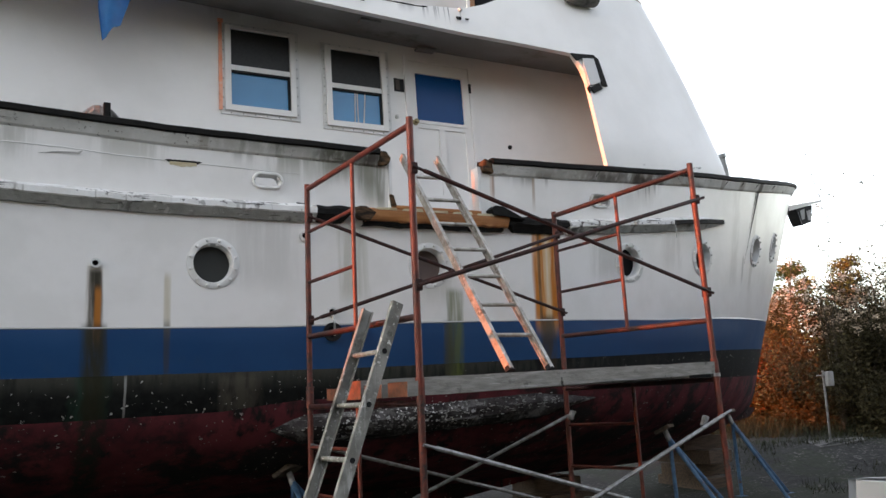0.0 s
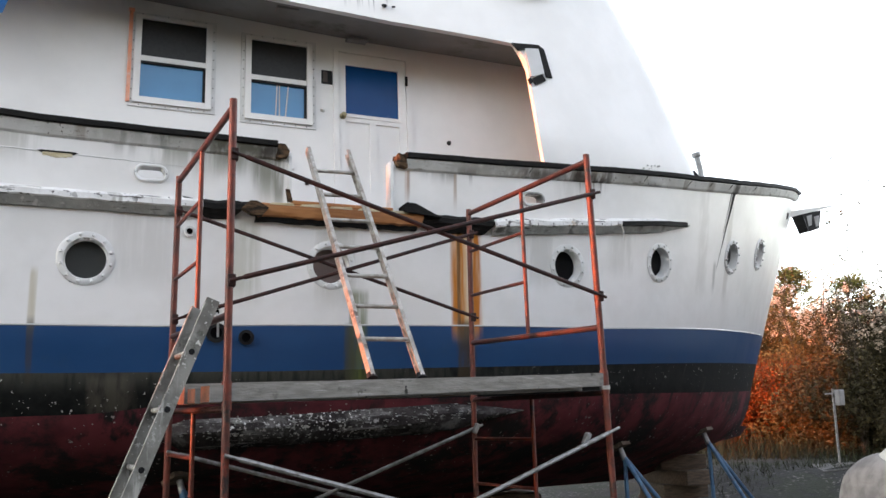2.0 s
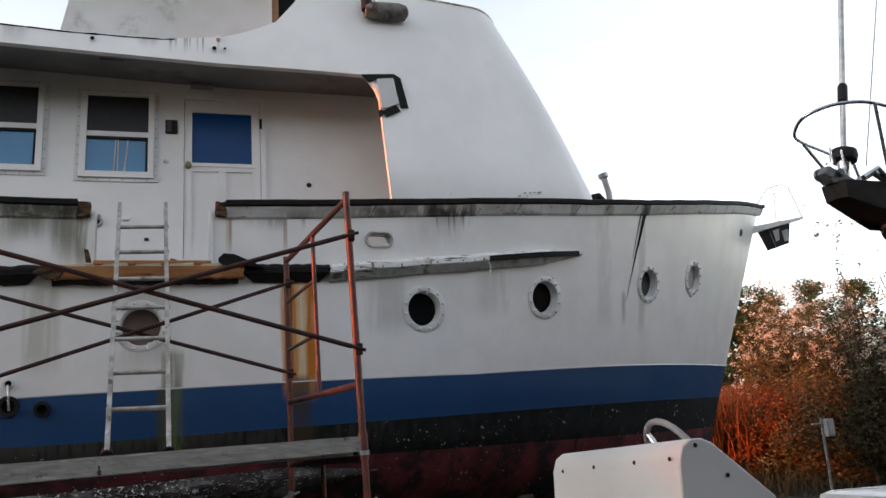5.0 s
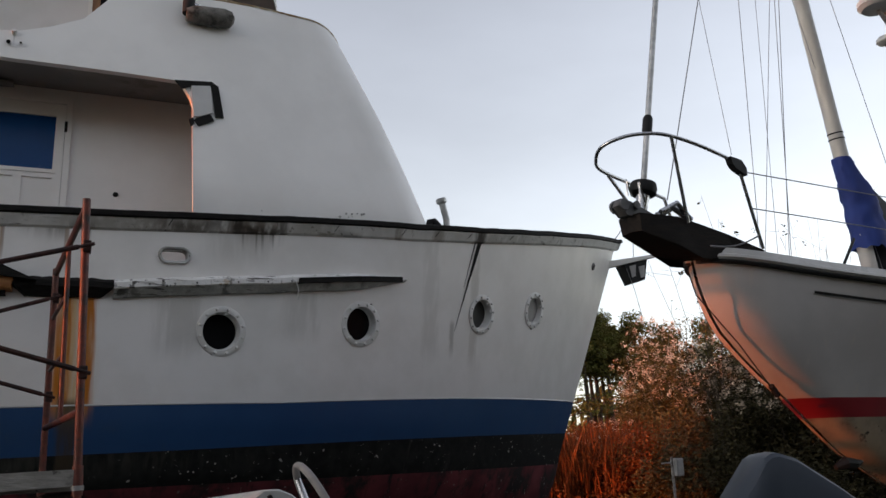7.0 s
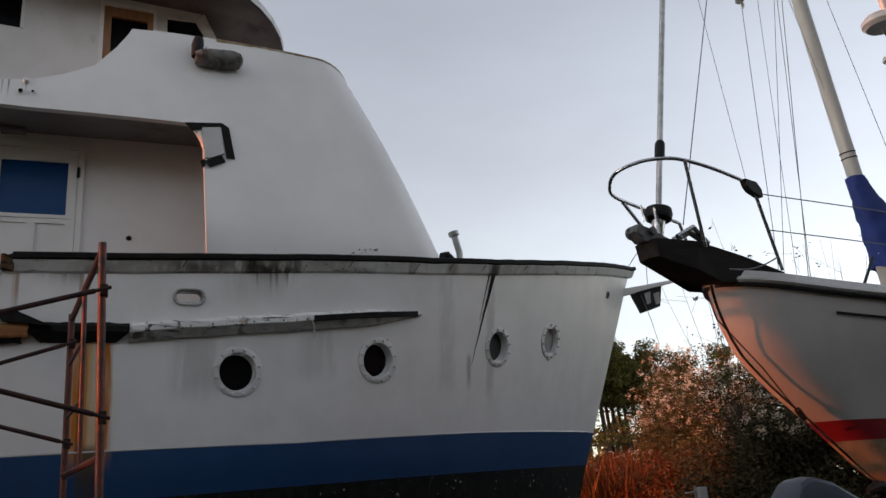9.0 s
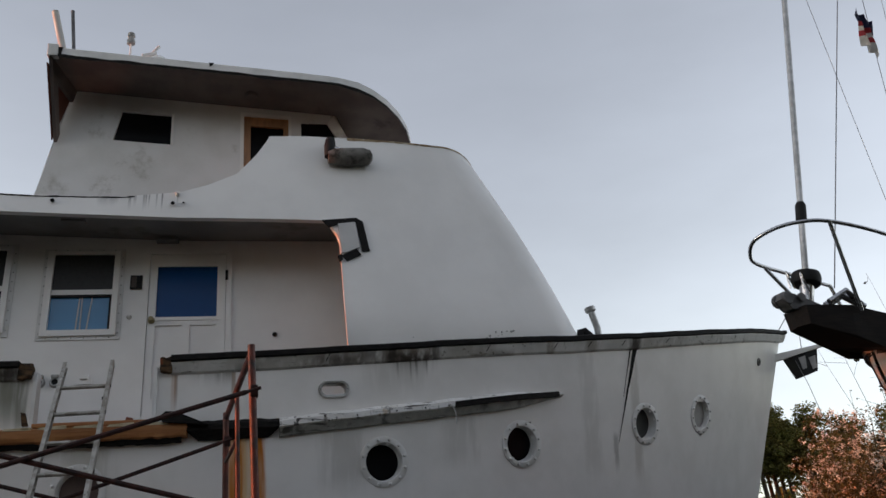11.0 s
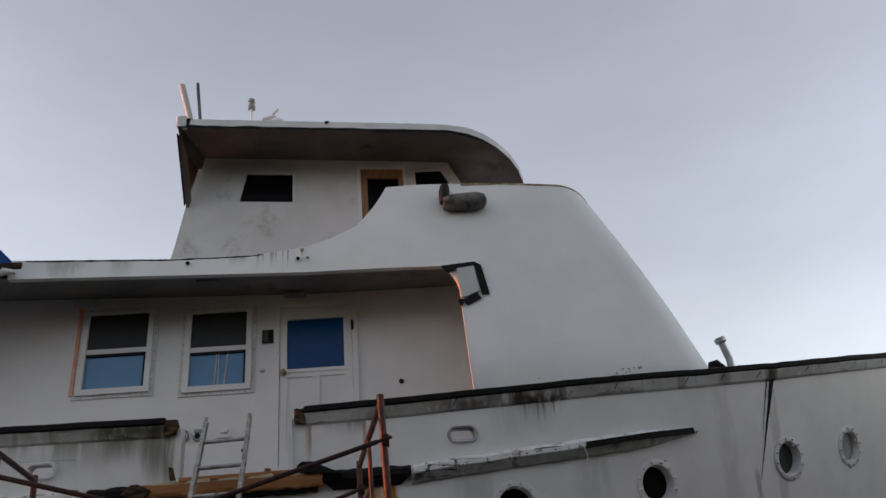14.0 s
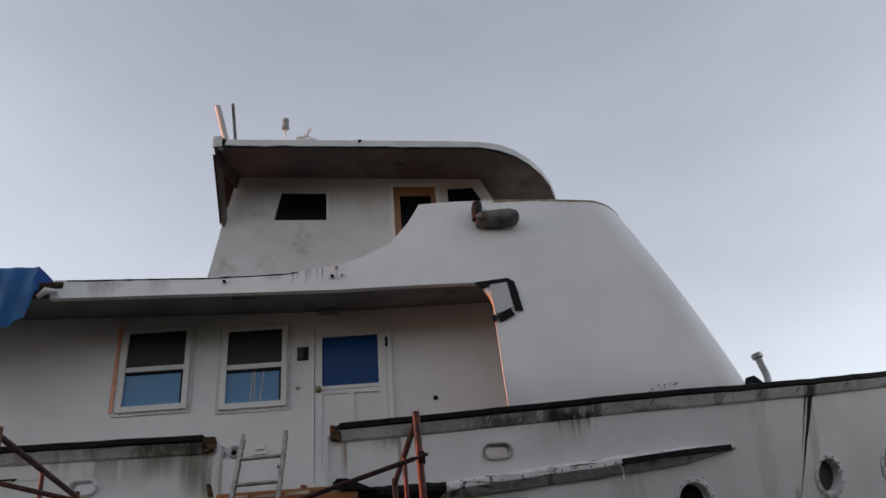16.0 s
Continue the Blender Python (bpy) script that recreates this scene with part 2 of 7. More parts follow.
M_under = mat("mottled_grey_paint", (0.42, 0.425, 0.405), (0.32, 0.325, 0.305), 9, 0.75, bump=0.5, grime=((0.18, 0.18, 0.165), 0.56, 0.70, 4.6), drips=((0.06, 0.06, 0.052), 0.54, 0.66, 7.0), specks=((0.55, 0.55, 0.53), 0.62, 0.66, 17.0), flow=((0.07, 0.07, 0.06), 0.58, 0.63, 40.0))
# grey kept far below the house white to hold the overhang's shade
M_soffit = mat("soffit_shade_grey", (0.225, 0.22, 0.215), (0.18, 0.176, 0.17), 2, 0.6, bump=0.05, grime=((0.10, 0.09, 0.08), 0.58, 0.75, 3.0), flow=((0.12, 0.11, 0.10), 0.60, 0.66, 14.0))
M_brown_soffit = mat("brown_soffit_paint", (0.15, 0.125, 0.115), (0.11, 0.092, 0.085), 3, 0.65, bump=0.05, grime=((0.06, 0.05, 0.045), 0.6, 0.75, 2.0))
M_tar = mat("tarred_wood", (0.007, 0.007, 0.007), (0.016, 0.015, 0.014), 12, 0.7, bump=0.5, grain=(1, 6, 6), spec=0.12)
M_newwood = mat("bare_brown_timber", (0.43, 0.19, 0.062), (0.30, 0.115, 0.038), 4, 0.6, bump=0.3, grain=(0.6, 4, 4), grime=((0.09, 0.05, 0.03), 0.6, 0.8, 3))
M_rotwood = mat("rotten_timber", (0.11, 0.065, 0.035), (0.022, 0.017, 0.013), 9, 0.85, bump=0.9, grain=(1, 3, 3), spec=0.15)
M_deck = mat("dirty_grey_deck", (0.17, 0.165, 0.15), (0.11, 0.105, 0.095), 5, 0.8, bump=0.2, grime=((0.07, 0.06, 0.05), 0.55, 0.7, 3.0))
M_glass_dark = mat("dark_glass", (0.006, 0.006, 0.007), (0.01, 0.01, 0.011), 2, 0.2, bump=0, spec=0.06)
# grey base colour replaces the reflection these panes would show
M_glass_grey = mat("reflection_grey_glass", (0.045, 0.047, 0.045), (0.035, 0.037, 0.036), 3, 0.35, bump=0, spec=0.3)
# blue base colour stands in for sky mirrored in the lower sashes
M_pane_blue = mat("sky_reflection_blue", (0.06, 0.22, 0.42), (0.07, 0.26, 0.48), 1.0, 0.14, bump=0)
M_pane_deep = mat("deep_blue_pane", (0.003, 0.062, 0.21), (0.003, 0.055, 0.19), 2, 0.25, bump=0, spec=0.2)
M_screen = mat("dark_insect_screen", (0.012, 0.012, 0.012), (0.02, 0.02, 0.02), 40, 0.5, bump=0.1)
M_alu = mat("aged_aluminium", (0.5, 0.5, 0.49), (0.34, 0.34, 0.33), 14, 0.42, 0.75, bump=0.15, grime=((0.16, 0.15, 0.13), 0.6, 0.75, 9))
M_alu_dull = mat("paint_spattered_aluminium", (0.33, 0.325, 0.295), (0.19, 0.185, 0.165), 10, 0.6, 0.3, bump=0.35, grime=((0.10, 0.10, 0.085), 0.55, 0.68, 7), drips=((0.46, 0.45, 0.42), 0.56, 0.66, 30.0), specks=((0.72, 0.71, 0.68), 0.61, 0.64, 36.0))
M_ladder = mat("oxidised_ladder_aluminium", (0.46, 0.445, 0.41), (0.27, 0.25, 0.215), 12, 0.5, 0.5, bump=0.3, grime=((0.12, 0.10, 0.08), 0.57, 0.66, 9), specks=((0.7, 0.69, 0.66), 0.62, 0.65, 30.0))
M_redsteel = mat("red_oxide_steel", (0.15, 0.026, 0.013), (0.07, 0.018, 0.011), 12, 0.55, 0.05, bump=0.3, grime=((0.02, 0.012, 0.010), 0.54, 0.66, 7), specks=((0.22, 0.12, 0.08), 0.73, 0.75, 30.0))
M_redbar = mat("dark_red_bar_steel", (0.055, 0.015, 0.012), (0.025, 0.011, 0.010), 12, 0.5, 0.1, bump=0.3, grime=((0.12, 0.025, 0.015), 0.58, 0.68, 6))
M_brace = mat("dark_brace_steel", (0.020, 0.011, 0.010), (0.05, 0.018, 0.014), 18, 0.6, 0.0, bump=0.25, spec=0.25)
M_galv = mat("galvanised_brace_steel", (0.33, 0.33, 0.33), (0.2, 0.19, 0.18), 20, 0.5, 0.6, bump=0.2)
M_plank = mat("weathered_grey_plank", (0.30, 0.285, 0.262), (0.215, 0.205, 0.188), 6, 0.85, bump=0.55, grain=(1.2, 6, 6), grime=((0.085, 0.08, 0.07), 0.56, 0.72, 4.0), specks=((0.03, 0.028, 0.025), 0.66, 0.675, 13.0), flow=((0.42, 0.405, 0.38), 0.60, 0.66, 22.0))
# orange-brown paints the low sun onto the planks' end faces
M_plankend = mat("sunlit_plank_end", (0.19, 0.062, 0.027), (0.10, 0.04, 0.022), 14, 0.85, bump=0.5, grime=((0.07, 0.04, 0.03), 0.55, 0.68, 7.0))
M_rubber = mat("black_rubber", (0.008, 0.008, 0.009), (0.016, 0.016, 0.016), 12, 0.6, bump=0.1, spec=0.2)
M_steel = mat("stainless_steel", (0.55, 0.55, 0.56), (0.45, 0.45, 0.46), 12, 0.25, 1.0, bump=0.03)
M_gravel = mat("gravel_yard", (0.022, 0.021, 0.018), (0.008, 0.008, 0.006), 11, 0.95, bump=1.0, bump_scale=26, grime=((0.014, 0.019, 0.006), 0.46, 0.54, 0.6), specks=((0.15, 0.14, 0.125), 0.58, 0.64, 17.0))
M_tarp = mat("blue_tarpaulin", (0.02, 0.17, 0.46), (0.03, 0.24, 0.56), 5, 0.45, bump=0.6, bump_scale=9)
M_orangewood = mat("varnished_door_wood", (0.36, 0.18, 0.08), (0.26, 0.13, 0.06), 6, 0.5, bump=0.1, grain=(6, 6, 0.7))
M_interior = mat("unlit_interior_dark", (0.02, 0.018, 0.016), (0.03, 0.027, 0.024), 3, 0.9, bump=0)
M_gel = mat("gelcoat_white", (0.50, 0.50, 0.49), (0.44, 0.44, 0.43), 2.2, 0.3, bump=0.02, coat=0.2)
M_sail_hull = mat("sailboat_white_gelcoat", (0.45, 0.435, 0.425), (0.39, 0.375, 0.365), 1.6, 0.5, bump=0.02, spec=0.15, drips=((0.45, 0.42, 0.38), 0.55, 0.75, 9.0))
M_red_stripe = mat("red_stripe_paint", (0.22, 0.012, 0.02), (0.19, 0.012, 0.018), 3, 0.35, bump=0.02)
M_bottom_white = mat("worn_bottom_paint", (0.30, 0.235, 0.165), (0.20, 0.16, 0.115), 5, 0.8, bump=0.35, spec=0.2, grime=((0.09, 0.065, 0.045), 0.56, 0.68, 5), specks=((0.05, 0.04, 0.03), 0.62, 0.68, 9.0))
M_darkwood = mat("near_black_wood", (0.010, 0.008, 0.008), (0.018, 0.014, 0.012), 6, 0.65, bump=0.2, grain=(1, 8, 8), spec=0.15)
M_oldgalv = mat("dull_old_galvanising", (0.13, 0.13, 0.135), (0.08, 0.08, 0.082), 14, 0.6, 0.3, bump=0.2)
M_spar = mat("painted_spar", (0.52, 0.5, 0.47), (0.46, 0.44, 0.41), 3, 0.45, bump=0.03)
M_cover = mat("navy_sail_cover", (0.012, 0.03, 0.17), (0.018, 0.045, 0.22), 5, 0.8, bump=0.5, bump_scale=7)
M_wire = mat("rigging_wire", (0.25, 0.25, 0.26), (0.19, 0.19, 0.2), 20, 0.5, 0.3, bump=0)
M_cowl = mat("grey_blue_cowling", (0.036, 0.046, 0.064), (0.03, 0.04, 0.055), 3, 0.45, spec=0.3, bump=0.02)
M_cowl_dark = mat("dark_cowling_band", (0.025, 0.03, 0.04), None, 3, 0.4, bump=0.02)
M_letter = mat("pale_cowling_decal", (0.6, 0.6, 0.6), None, 3, 0.5, bump=0)
M_bluestand = mat("blue_stand_paint", (0.06, 0.15, 0.26), (0.04, 0.09, 0.16), 12, 0.6, 0.1, bump=0.2, grime=((0.12, 0.06, 0.03), 0.62, 0.7, 9))
M_bark = mat("grey_brown_bark", (0.09, 0.07, 0.05), (0.05, 0.04, 0.03), 12, 0.95, bump=0.6)
# leaf red pushed up so low sunlight sits in the base colour
M_leaf = mat("sun_reddened_leaves", (0.20, 0.052, 0.011), (0.075, 0.027, 0.009), 3, 0.75, bump=0, island=0.6, spec=0.15)
M_leaf_green = mat("dull_brown_green_leaves", (0.060, 0.048, 0.022), (0.034, 0.030, 0.013), 2, 0.75, bump=0, island=0.6, spec=0.15)
# needles yellowed and brightened to carry the sun they catch
M_pine = mat("pine_needles", (0.10, 0.105, 0.026), (0.125, 0.10, 0.028), 1.5, 0.8, bump=0, island=0.5, spec=0.15)
# fluff warmed a little to paint in the low sun
M_fluff = mat("pale_seed_fluff", (0.60, 0.49, 0.38), (0.46, 0.37, 0.28), 3, 0.9, bump=0, island=0.4, spec=0.1)
M_grass = mat("dry_grass", (0.030, 0.036, 0.012), (0.018, 0.024, 0.008), 2, 0.9, bump=0, island=0.5)
# salmon colour carries the low sun on the window edge
M_salmon = mat("sunlit_salmon_strip", (0.84, 0.33, 0.19), (0.78, 0.42, 0.30), 9, 0.6, bump=0.2, grime=((0.74, 0.60, 0.52), 0.58, 0.70, 5.0), specks=((0.3, 0.15, 0.1), 0.66, 0.68, 30.0))
M_blank = mat("grey_porthole_blank", (0.36, 0.36, 0.35), (0.28, 0.28, 0.27), 6, 0.5, bump=0.05)
M_olive = mat("dry_olive_leaves", (0.12, 0.085, 0.03), (0.065, 0.055, 0.02), 2, 0.75, bump=0, island=0.6, spec=0.15)
M_ply = mat("brown_plywood_blank", (0.15, 0.105, 0.09), (0.12, 0.085, 0.075), 5, 0.7, bump=0.1)
M_cream = mat("cream_bare_wood", (0.62, 0.55, 0.38), (0.5, 0.42, 0.26), 14, 0.8, bump=0.5, grain=(1, 5, 5))
M_flag_red = mat("faded_red_cloth", (0.42, 0.04, 0.05), (0.36, 0.035, 0.045), 9, 0.85, bump=0.2)
M_flag_dark = mat("faded_navy_cloth", (0.03, 0.035, 0.09), None, 9, 0.85, bump=0.2)
M_flag_white = mat("greyed_white_cloth", (0.6, 0.58, 0.56), None, 9, 0.85, bump=0.2)
M_brass = mat("tarnished_brass", (0.35, 0.28, 0.15), (0.2, 0.17, 0.1), 10, 0.4, 0.9, bump=0.1)
M_plastic = mat("grey_plastic_box", (0.34, 0.33, 0.32), None, 8, 0.6, bump=0.05)
M_tube = mat("stained_grey_vinyl", (0.20, 0.195, 0.185), (0.12, 0.115, 0.11), 4, 0.6, bump=0.15, grain=(1.0, 4.0, 4.0), flow=((0.15, 0.14, 0.12), 0.54, 0.66, 16.0), grime=((0.2, 0.19, 0.17), 0.56, 0.7, 5.0))
M_band = mat("grey_vinyl_band", (0.30, 0.31, 0.35), (0.26, 0.27, 0.31), 5, 0.5, bump=0.05)
M_concrete = mat("pale_concrete", (0.16, 0.155, 0.145), (0.10, 0.098, 0.09), 7, 0.9, bump=0.4)
M_rim = mat("worn_grey_rim", (0.24, 0.22, 0.21), (0.17, 0.155, 0.15), 9, 0.6, bump=0.1)
M_block = mat("keel_block_timber", (0.14, 0.10, 0.07), (0.08, 0.06, 0.045), 7, 0.9, bump=0.4, grain=(1, 6, 6))

# ---- mesh helpers ----
BASE = {}


def thing(name, base, label, category, group="", kind=""):
    ob = new(name)
    ob.location = base
    ob.empty_display_size = 0.2
    BASE[ob] = Vector(base)
    return tagged(ob, label, category, group, kind)


def part(name, bm, material, parent=None, label="", smooth=False):
    """Links a bmesh, given in world metres, as one mesh object under a thing or a part."""
    base = BASE.get(parent, Vector((0, 0, 0)))
    me = bpy.data.meshes.new(name)
    bmesh.ops.recalc_face_normals(bm, faces=bm.faces)
    bm.transform(Matrix.Translation(-base))
    bm.to_mesh(me)
    bm.free()
    for m in material if isinstance(material, (list, tuple)) else [material]:
        me.materials.append(m)
    if smooth:
        me.polygons.foreach_set("use_smooth", [True] * len(me.polygons))
        me.set_sharp_from_angle(angle=radians(smooth if smooth > 1 else 40))
    ob = new(name, me)
    if parent:
        ob.parent = parent
    BASE[ob] = base
    return tagged(ob, label)


def single(name, bm, material, label, category, group="", kind="", smooth=False, base=None):
    """A thing that is one mesh."""
    base = Vector(base) if base else sum((v.co for v in bm.verts), Vector()) / max(1, len(bm.verts))
    if kind == "structure":
        base = Vector((0, 0, 0))
    dummy = object()
    BASE[dummy] = base
    bm.transform(Matrix.Translation(-base))
    ob = part(name, bm, material, None, label, smooth)
    ob.location = base
    BASE[ob] = base
    return tagged(ob, label, category, group, kind)


def tube(bm, pts, r, n=8, caps=True, closed=False):
    pts = [Vector(p) for p in pts]
    k = len(pts)
    rad = r if isinstance(r, (list, tuple)) else [r] * k
    rings, side = [], None
    for i, p in enumerate(pts):
        a, c = (pts[i - 1], pts[(i + 1) % k]) if closed else (pts[max(i - 1, 0)], pts[min(i + 1, k - 1)])
        t = (c - a).normalized()
        if side is None:
            side = t.cross(Vector((0, 0, 1)) if abs(t.z) < 0.9 else Vector((0, 1, 0))).normalized()
        side = (side - t * side.dot(t)).normalized()
        up = t.cross(side)
        rings.append([bm.verts.new(p + (side * math.cos(q) + up * math.sin(q)) * rad[i]) for q in [2 * math.pi * j / n for j in range(n)]])
    for i in range(k if closed else k - 1):
        A, C = rings[i], rings[(i + 1) % k]
        for j in range(n):
            bm.faces.new((A[j], A[(j + 1) % n], C[(j + 1) % n], C[j]))
    if caps and not closed:
        bm.faces.new(rings[0][::-1])
        bm.faces.new(rings[-1])
    return bm


def box(bm, x0, x1, y0, y1, z0, z1, bevel=0.0, m=None):
    made = bmesh.ops.create_cube(bm, size=1.0)["verts"]
    t = Matrix.Translation(((x0 + x1) / 2, (y0 + y1) / 2, (z0 + z1) / 2)) @ Matrix.Diagonal((x1 - x0, y1 - y0, z1 - z0, 1))
    bmesh.ops.transform(bm, matrix=(m or Matrix()) @ t, verts=made)
    if bevel:
        edges = list({e for v in made for e in v.link_edges})
        bmesh.ops.bevel(bm, geom=edges, offset=bevel, segments=2, affect="EDGES", profile=0.6)
    return bm


def slab(bm, poly, way):
    """A closed prism from a flat polygon and the vector of its depth."""
    a = [bm.verts.new(Vector(p)) for p in poly]
    c = [bm.verts.new(Vector(p) + Vector(way)) for p in poly]
    n = len(a)
    bm.faces.new(a[::-1])
    bm.faces.new(c)
    for i in range(n):
        bm.faces.new((a[i], a[(i + 1) % n], c[(i + 1) % n], c[i]))
    return bm


def sheet(bm, rows, slot=None, keep=None):
    """A surface through rows of points; slot(i, j) gives a face's material, keep(i, j) says whether it is there."""
    V = [[bm.verts.new(Vector(p)) for p in r] for r in rows]
    for i in range(len(V) - 1):
        for j in range(len(V[i]) - 1):
            if keep is None or keep(i, j):
                q = (V[i][j], V[i][j + 1], V[i + 1][j + 1], V[i + 1][j])
                q = tuple(dict.fromkeys(q))
                try:
                    f = bm.faces.new(q)
                except ValueError:
                    continue
                if slot:
                    f.material_index = slot(i, j)
    return bm


def strip(bm, path, profile, slot=None):
    """Sweeps an open profile (out, up) along a path of (point, outward direction); the ends are closed."""
    rows = [[Vector(p) + Vector(o) * a + Vector((0, 0, b)) for a, b in profile] for p, o in path]
    sheet(bm, rows, slot)
    for r in (rows[0], rows[-1]):
        bm.faces.new([bm.verts.new(p) for p in r])
    return bm


def lathe(bm, prof, m, n=24):
    """Turns a profile (radius, height) round the z axis of the pose m."""
    rows = [[m @ Vector((r * math.cos(a), r * math.sin(a), h)) for r, h in prof] for a in [2 * math.pi * k / n for k in range(n)]]
    V = [[bm.verts.new(p) for p in r] for r in rows]
    for i in range(n):
        for j in range(len(prof) - 1):
            f = (V[i][j], V[(i + 1) % n][j], V[(i + 1) % n][j + 1], V[i][j + 1])
            bm.faces.new(f)
    return bm


def disc(bm, m, r, n=24):
    bm.faces.new([bm.verts.new(m @ Vector((r * math.cos(a), r * math.sin(a), 0))) for a in [2 * math.pi * k / n for k in range(n)]])
    return bm


def lerp(table, x):
    if x <= table[0][0]:
        return table[0][1]
    for (a, u), (c, v) in zip(table, table[1:]):
        if x <= c:
            return u + (v - u) * (x - a) / (c - a)
    return table[-1][1]


def facing(p, normal, up=(0, 0, 1)):
    """A pose at p whose z axis is the normal and whose y axis leans to up."""
    z = Vector(normal).normalized()
    x = Vector(up).cross(z).normalized()
    y = z.cross(x)
    return Matrix.Translation(p) @ Matrix((x, y, z)).transposed().to_4x4()

# ---- ground ----
def rise(x, y):
    """The ground's height: flat under the boats, rising a little to the scrub at the yard's edge."""
    d = math.hypot(x - 5.5, y + 0.7)
    k = min(1.0, max(0.0, (d - 8.7) / 3.7)) * min(1.0, max(0.0, (x - 8) / 3)) * min(1.0, max(0.0, (y - 5) / 4))
    return 0.42 * k * k * (3 - 2 * k) + (0.035 * noise.noise(Vector((x * 0.45, y * 0.45, 3.0))) if abs(x) < 30 and abs(y) < 30 else 0.0)


bm = bmesh.new()
xs_g = [-400, -150, -60, -25] + [-12 + 1.0 * i for i in range(41)] + [35, 50, 80, 150, 400]
ys_g = [-400, -150, -60, -25] + [-8 + 1.0 * i for i in range(37)] + [35, 50, 80, 150, 400]
sheet(bm, [[(x, y, rise(x, y)) for x in xs_g] for y in ys_g])
single("ground", bm, M_gravel, "dark gravel boatyard ground with worn grassy patches", "ground", kind="structure", smooth=True)

# ---- the motor yacht ----
MID = 8.85
SHEER = [(-7, 3.62), (0.7, 3.44), (1.9, 3.39), (3.7, 3.37), (4.6, 3.385), (5.5, 3.41), (6.4, 3.46), (7.3, 3.53), (8.1, 3.60), (8.9, 3.70), (9.6, 3.82), (10.3, 3.955), (11.0, 4.11), (11.8, 4.29)]
RUB = [(-7, 3.02), (0.7, 2.93), (1.5, 2.90), (2.75, 2.892), (4.6, 2.90), (5.5, 2.91), (6.8, 3.035), (8.0, 3.18), (9.5, 3.38), (12, 3.75)]
STRIPE_TOP = [(-7, 1.95), (1.4, 1.957), (2.7, 1.967), (3.6, 1.995), (6.8, 2.056), (8.6, 2.142), (11, 2.24)]
STRIPE_LOW = [(-7, 1.62), (1.1, 1.622), (2.3, 1.631), (3.6, 1.644), (6, 1.70), (7.1, 1.735), (9.5, 1.815), (11, 1.865)]
BLACK_LOW = [(-7, 1.30), (1.1, 1.314), (2.3, 1.337), (2.9, 1.40), (6, 1.44), (9, 1.47), (11, 1.5)]


def stem(z):
    if z > 1.6:
        return 10.95 + (z - 2.24) * 0.39
    return lerp([(0.3, 8.2), (0.55, 9.2), (0.8, 9.95), (0.93, 10.33), (1.05, 10.48), (1.3, 10.61), (1.6, 10.70)], z)


def half_beam(z):
    if z > 2.5:
        return 2.72 + 0.03 * (z - 2.5)
    return lerp([(0.3, 0.10), (0.42, 0.55), (0.6, 1.35), (0.8, 1.95), (1.0, 2.30), (1.25, 2.56), (1.5, 2.67), (1.9, 2.72), (2.5, 2.72)], z)


def hull_y(x, z):
    u = min(1.0, max(0.0, (x - 4.5) / (stem(z) - 4.5)))
    taper = 1.0 if x > -2 else 1 - 0.012 * (x + 2) ** 2
    return MID - half_beam(z) * taper * (1 - u ** (2.45 + 0.25 * (z - 2.6)))


def hull_out(x, z):
    """The hull's outward direction at x, z."""
    dx = (hull_y(x + 0.02, z) - hull_y(x - 0.02, z)) / 0.04
    dz = (hull_y(x, z + 0.02) - hull_y(x, z - 0.02)) / 0.04
    return Vector((dx, -1.0, dz)).normalized()


def on_hull(x, z, out=0.0):
    return Vector((x, hull_y(x, z), z)) + hull_out(x, z) * out


yacht = thing("motor_yacht", (2.0, MID, 0.3), "old white wooden motor yacht, blue stripe, red bottom, propped ashore", "boat")
PORTS = [(-1.4, 2.47), (2.215, 2.457), (4.05, 2.495), (6.32, 2.615), (7.55, 2.748), (8.96, 2.972), (9.80, 3.13)]
FAIRLEADS = [(2.637, 3.13), (5.935, 3.195)]
GATE = (3.68, 4.58)

# columns of the hull: straight part by x, bow part as shares of the way to the stem
aft_cols = [-7 + 0.5 * i for i in range(13)] + [-0.75 + 0.25 * i for i in range(10)] + [1.75 + 0.0402 * i for i in range(1, 49)]
aft_cols = [c for c in aft_cols if c < GATE[0] - 0.02] + [GATE[0], 3.80, 3.86, 3.9, 3.94, 3.98, 4.02, 4.06, 4.1, 4.14, 4.18, 4.24, 4.32, 4.42, GATE[1]]
bow_cols = [(i / 190) for i in range(1, 191)]


def hull_rows():
    shares = []
    for k in range(1, 10):
        shares.append(("bottom", k / 10))
    shares += [("black", k / 5) for k in range(5)] + [("stripe_low", k / 5) for k in range(5)] + [("stripe_top", k / 16) for k in range(16)]
    shares += [("rub", k / 12) for k in range(13)]
    return shares


def row_z(share, x):
    what, k = share
    if what == "bottom":
        a, c = 0.3, lerp(BLACK_LOW, x)
    elif what == "black":
        a, c = lerp(BLACK_LOW, x), lerp(STRIPE_LOW, x)
    elif what == "stripe_low":
        a, c = lerp(STRIPE_LOW, x), lerp(STRIPE_TOP, x)
    elif what == "stripe_top":
        a, c = lerp(STRIPE_TOP, x), lerp(RUB, x) + 0.075
    else:
        a, c = lerp(RUB, x) + 0.075, lerp(SHEER, x)
    return a + (c - a) * k


shares = hull_rows()
grid_pts = []
for sh in shares:
    row = []
    for x in aft_cols:
        z = row_z(sh, x)
        row.append((x, hull_y(x, z), z))
    for q in bow_cols:
        x = GATE[1] + q * (11.0 - GATE[1])
        for _ in range(4):
            z = row_z(sh, x)
            x = GATE[1] + q * (stem(z) - GATE[1])
        z = row_z(sh, x)
        row.append((x, hull_y(x, z), z))
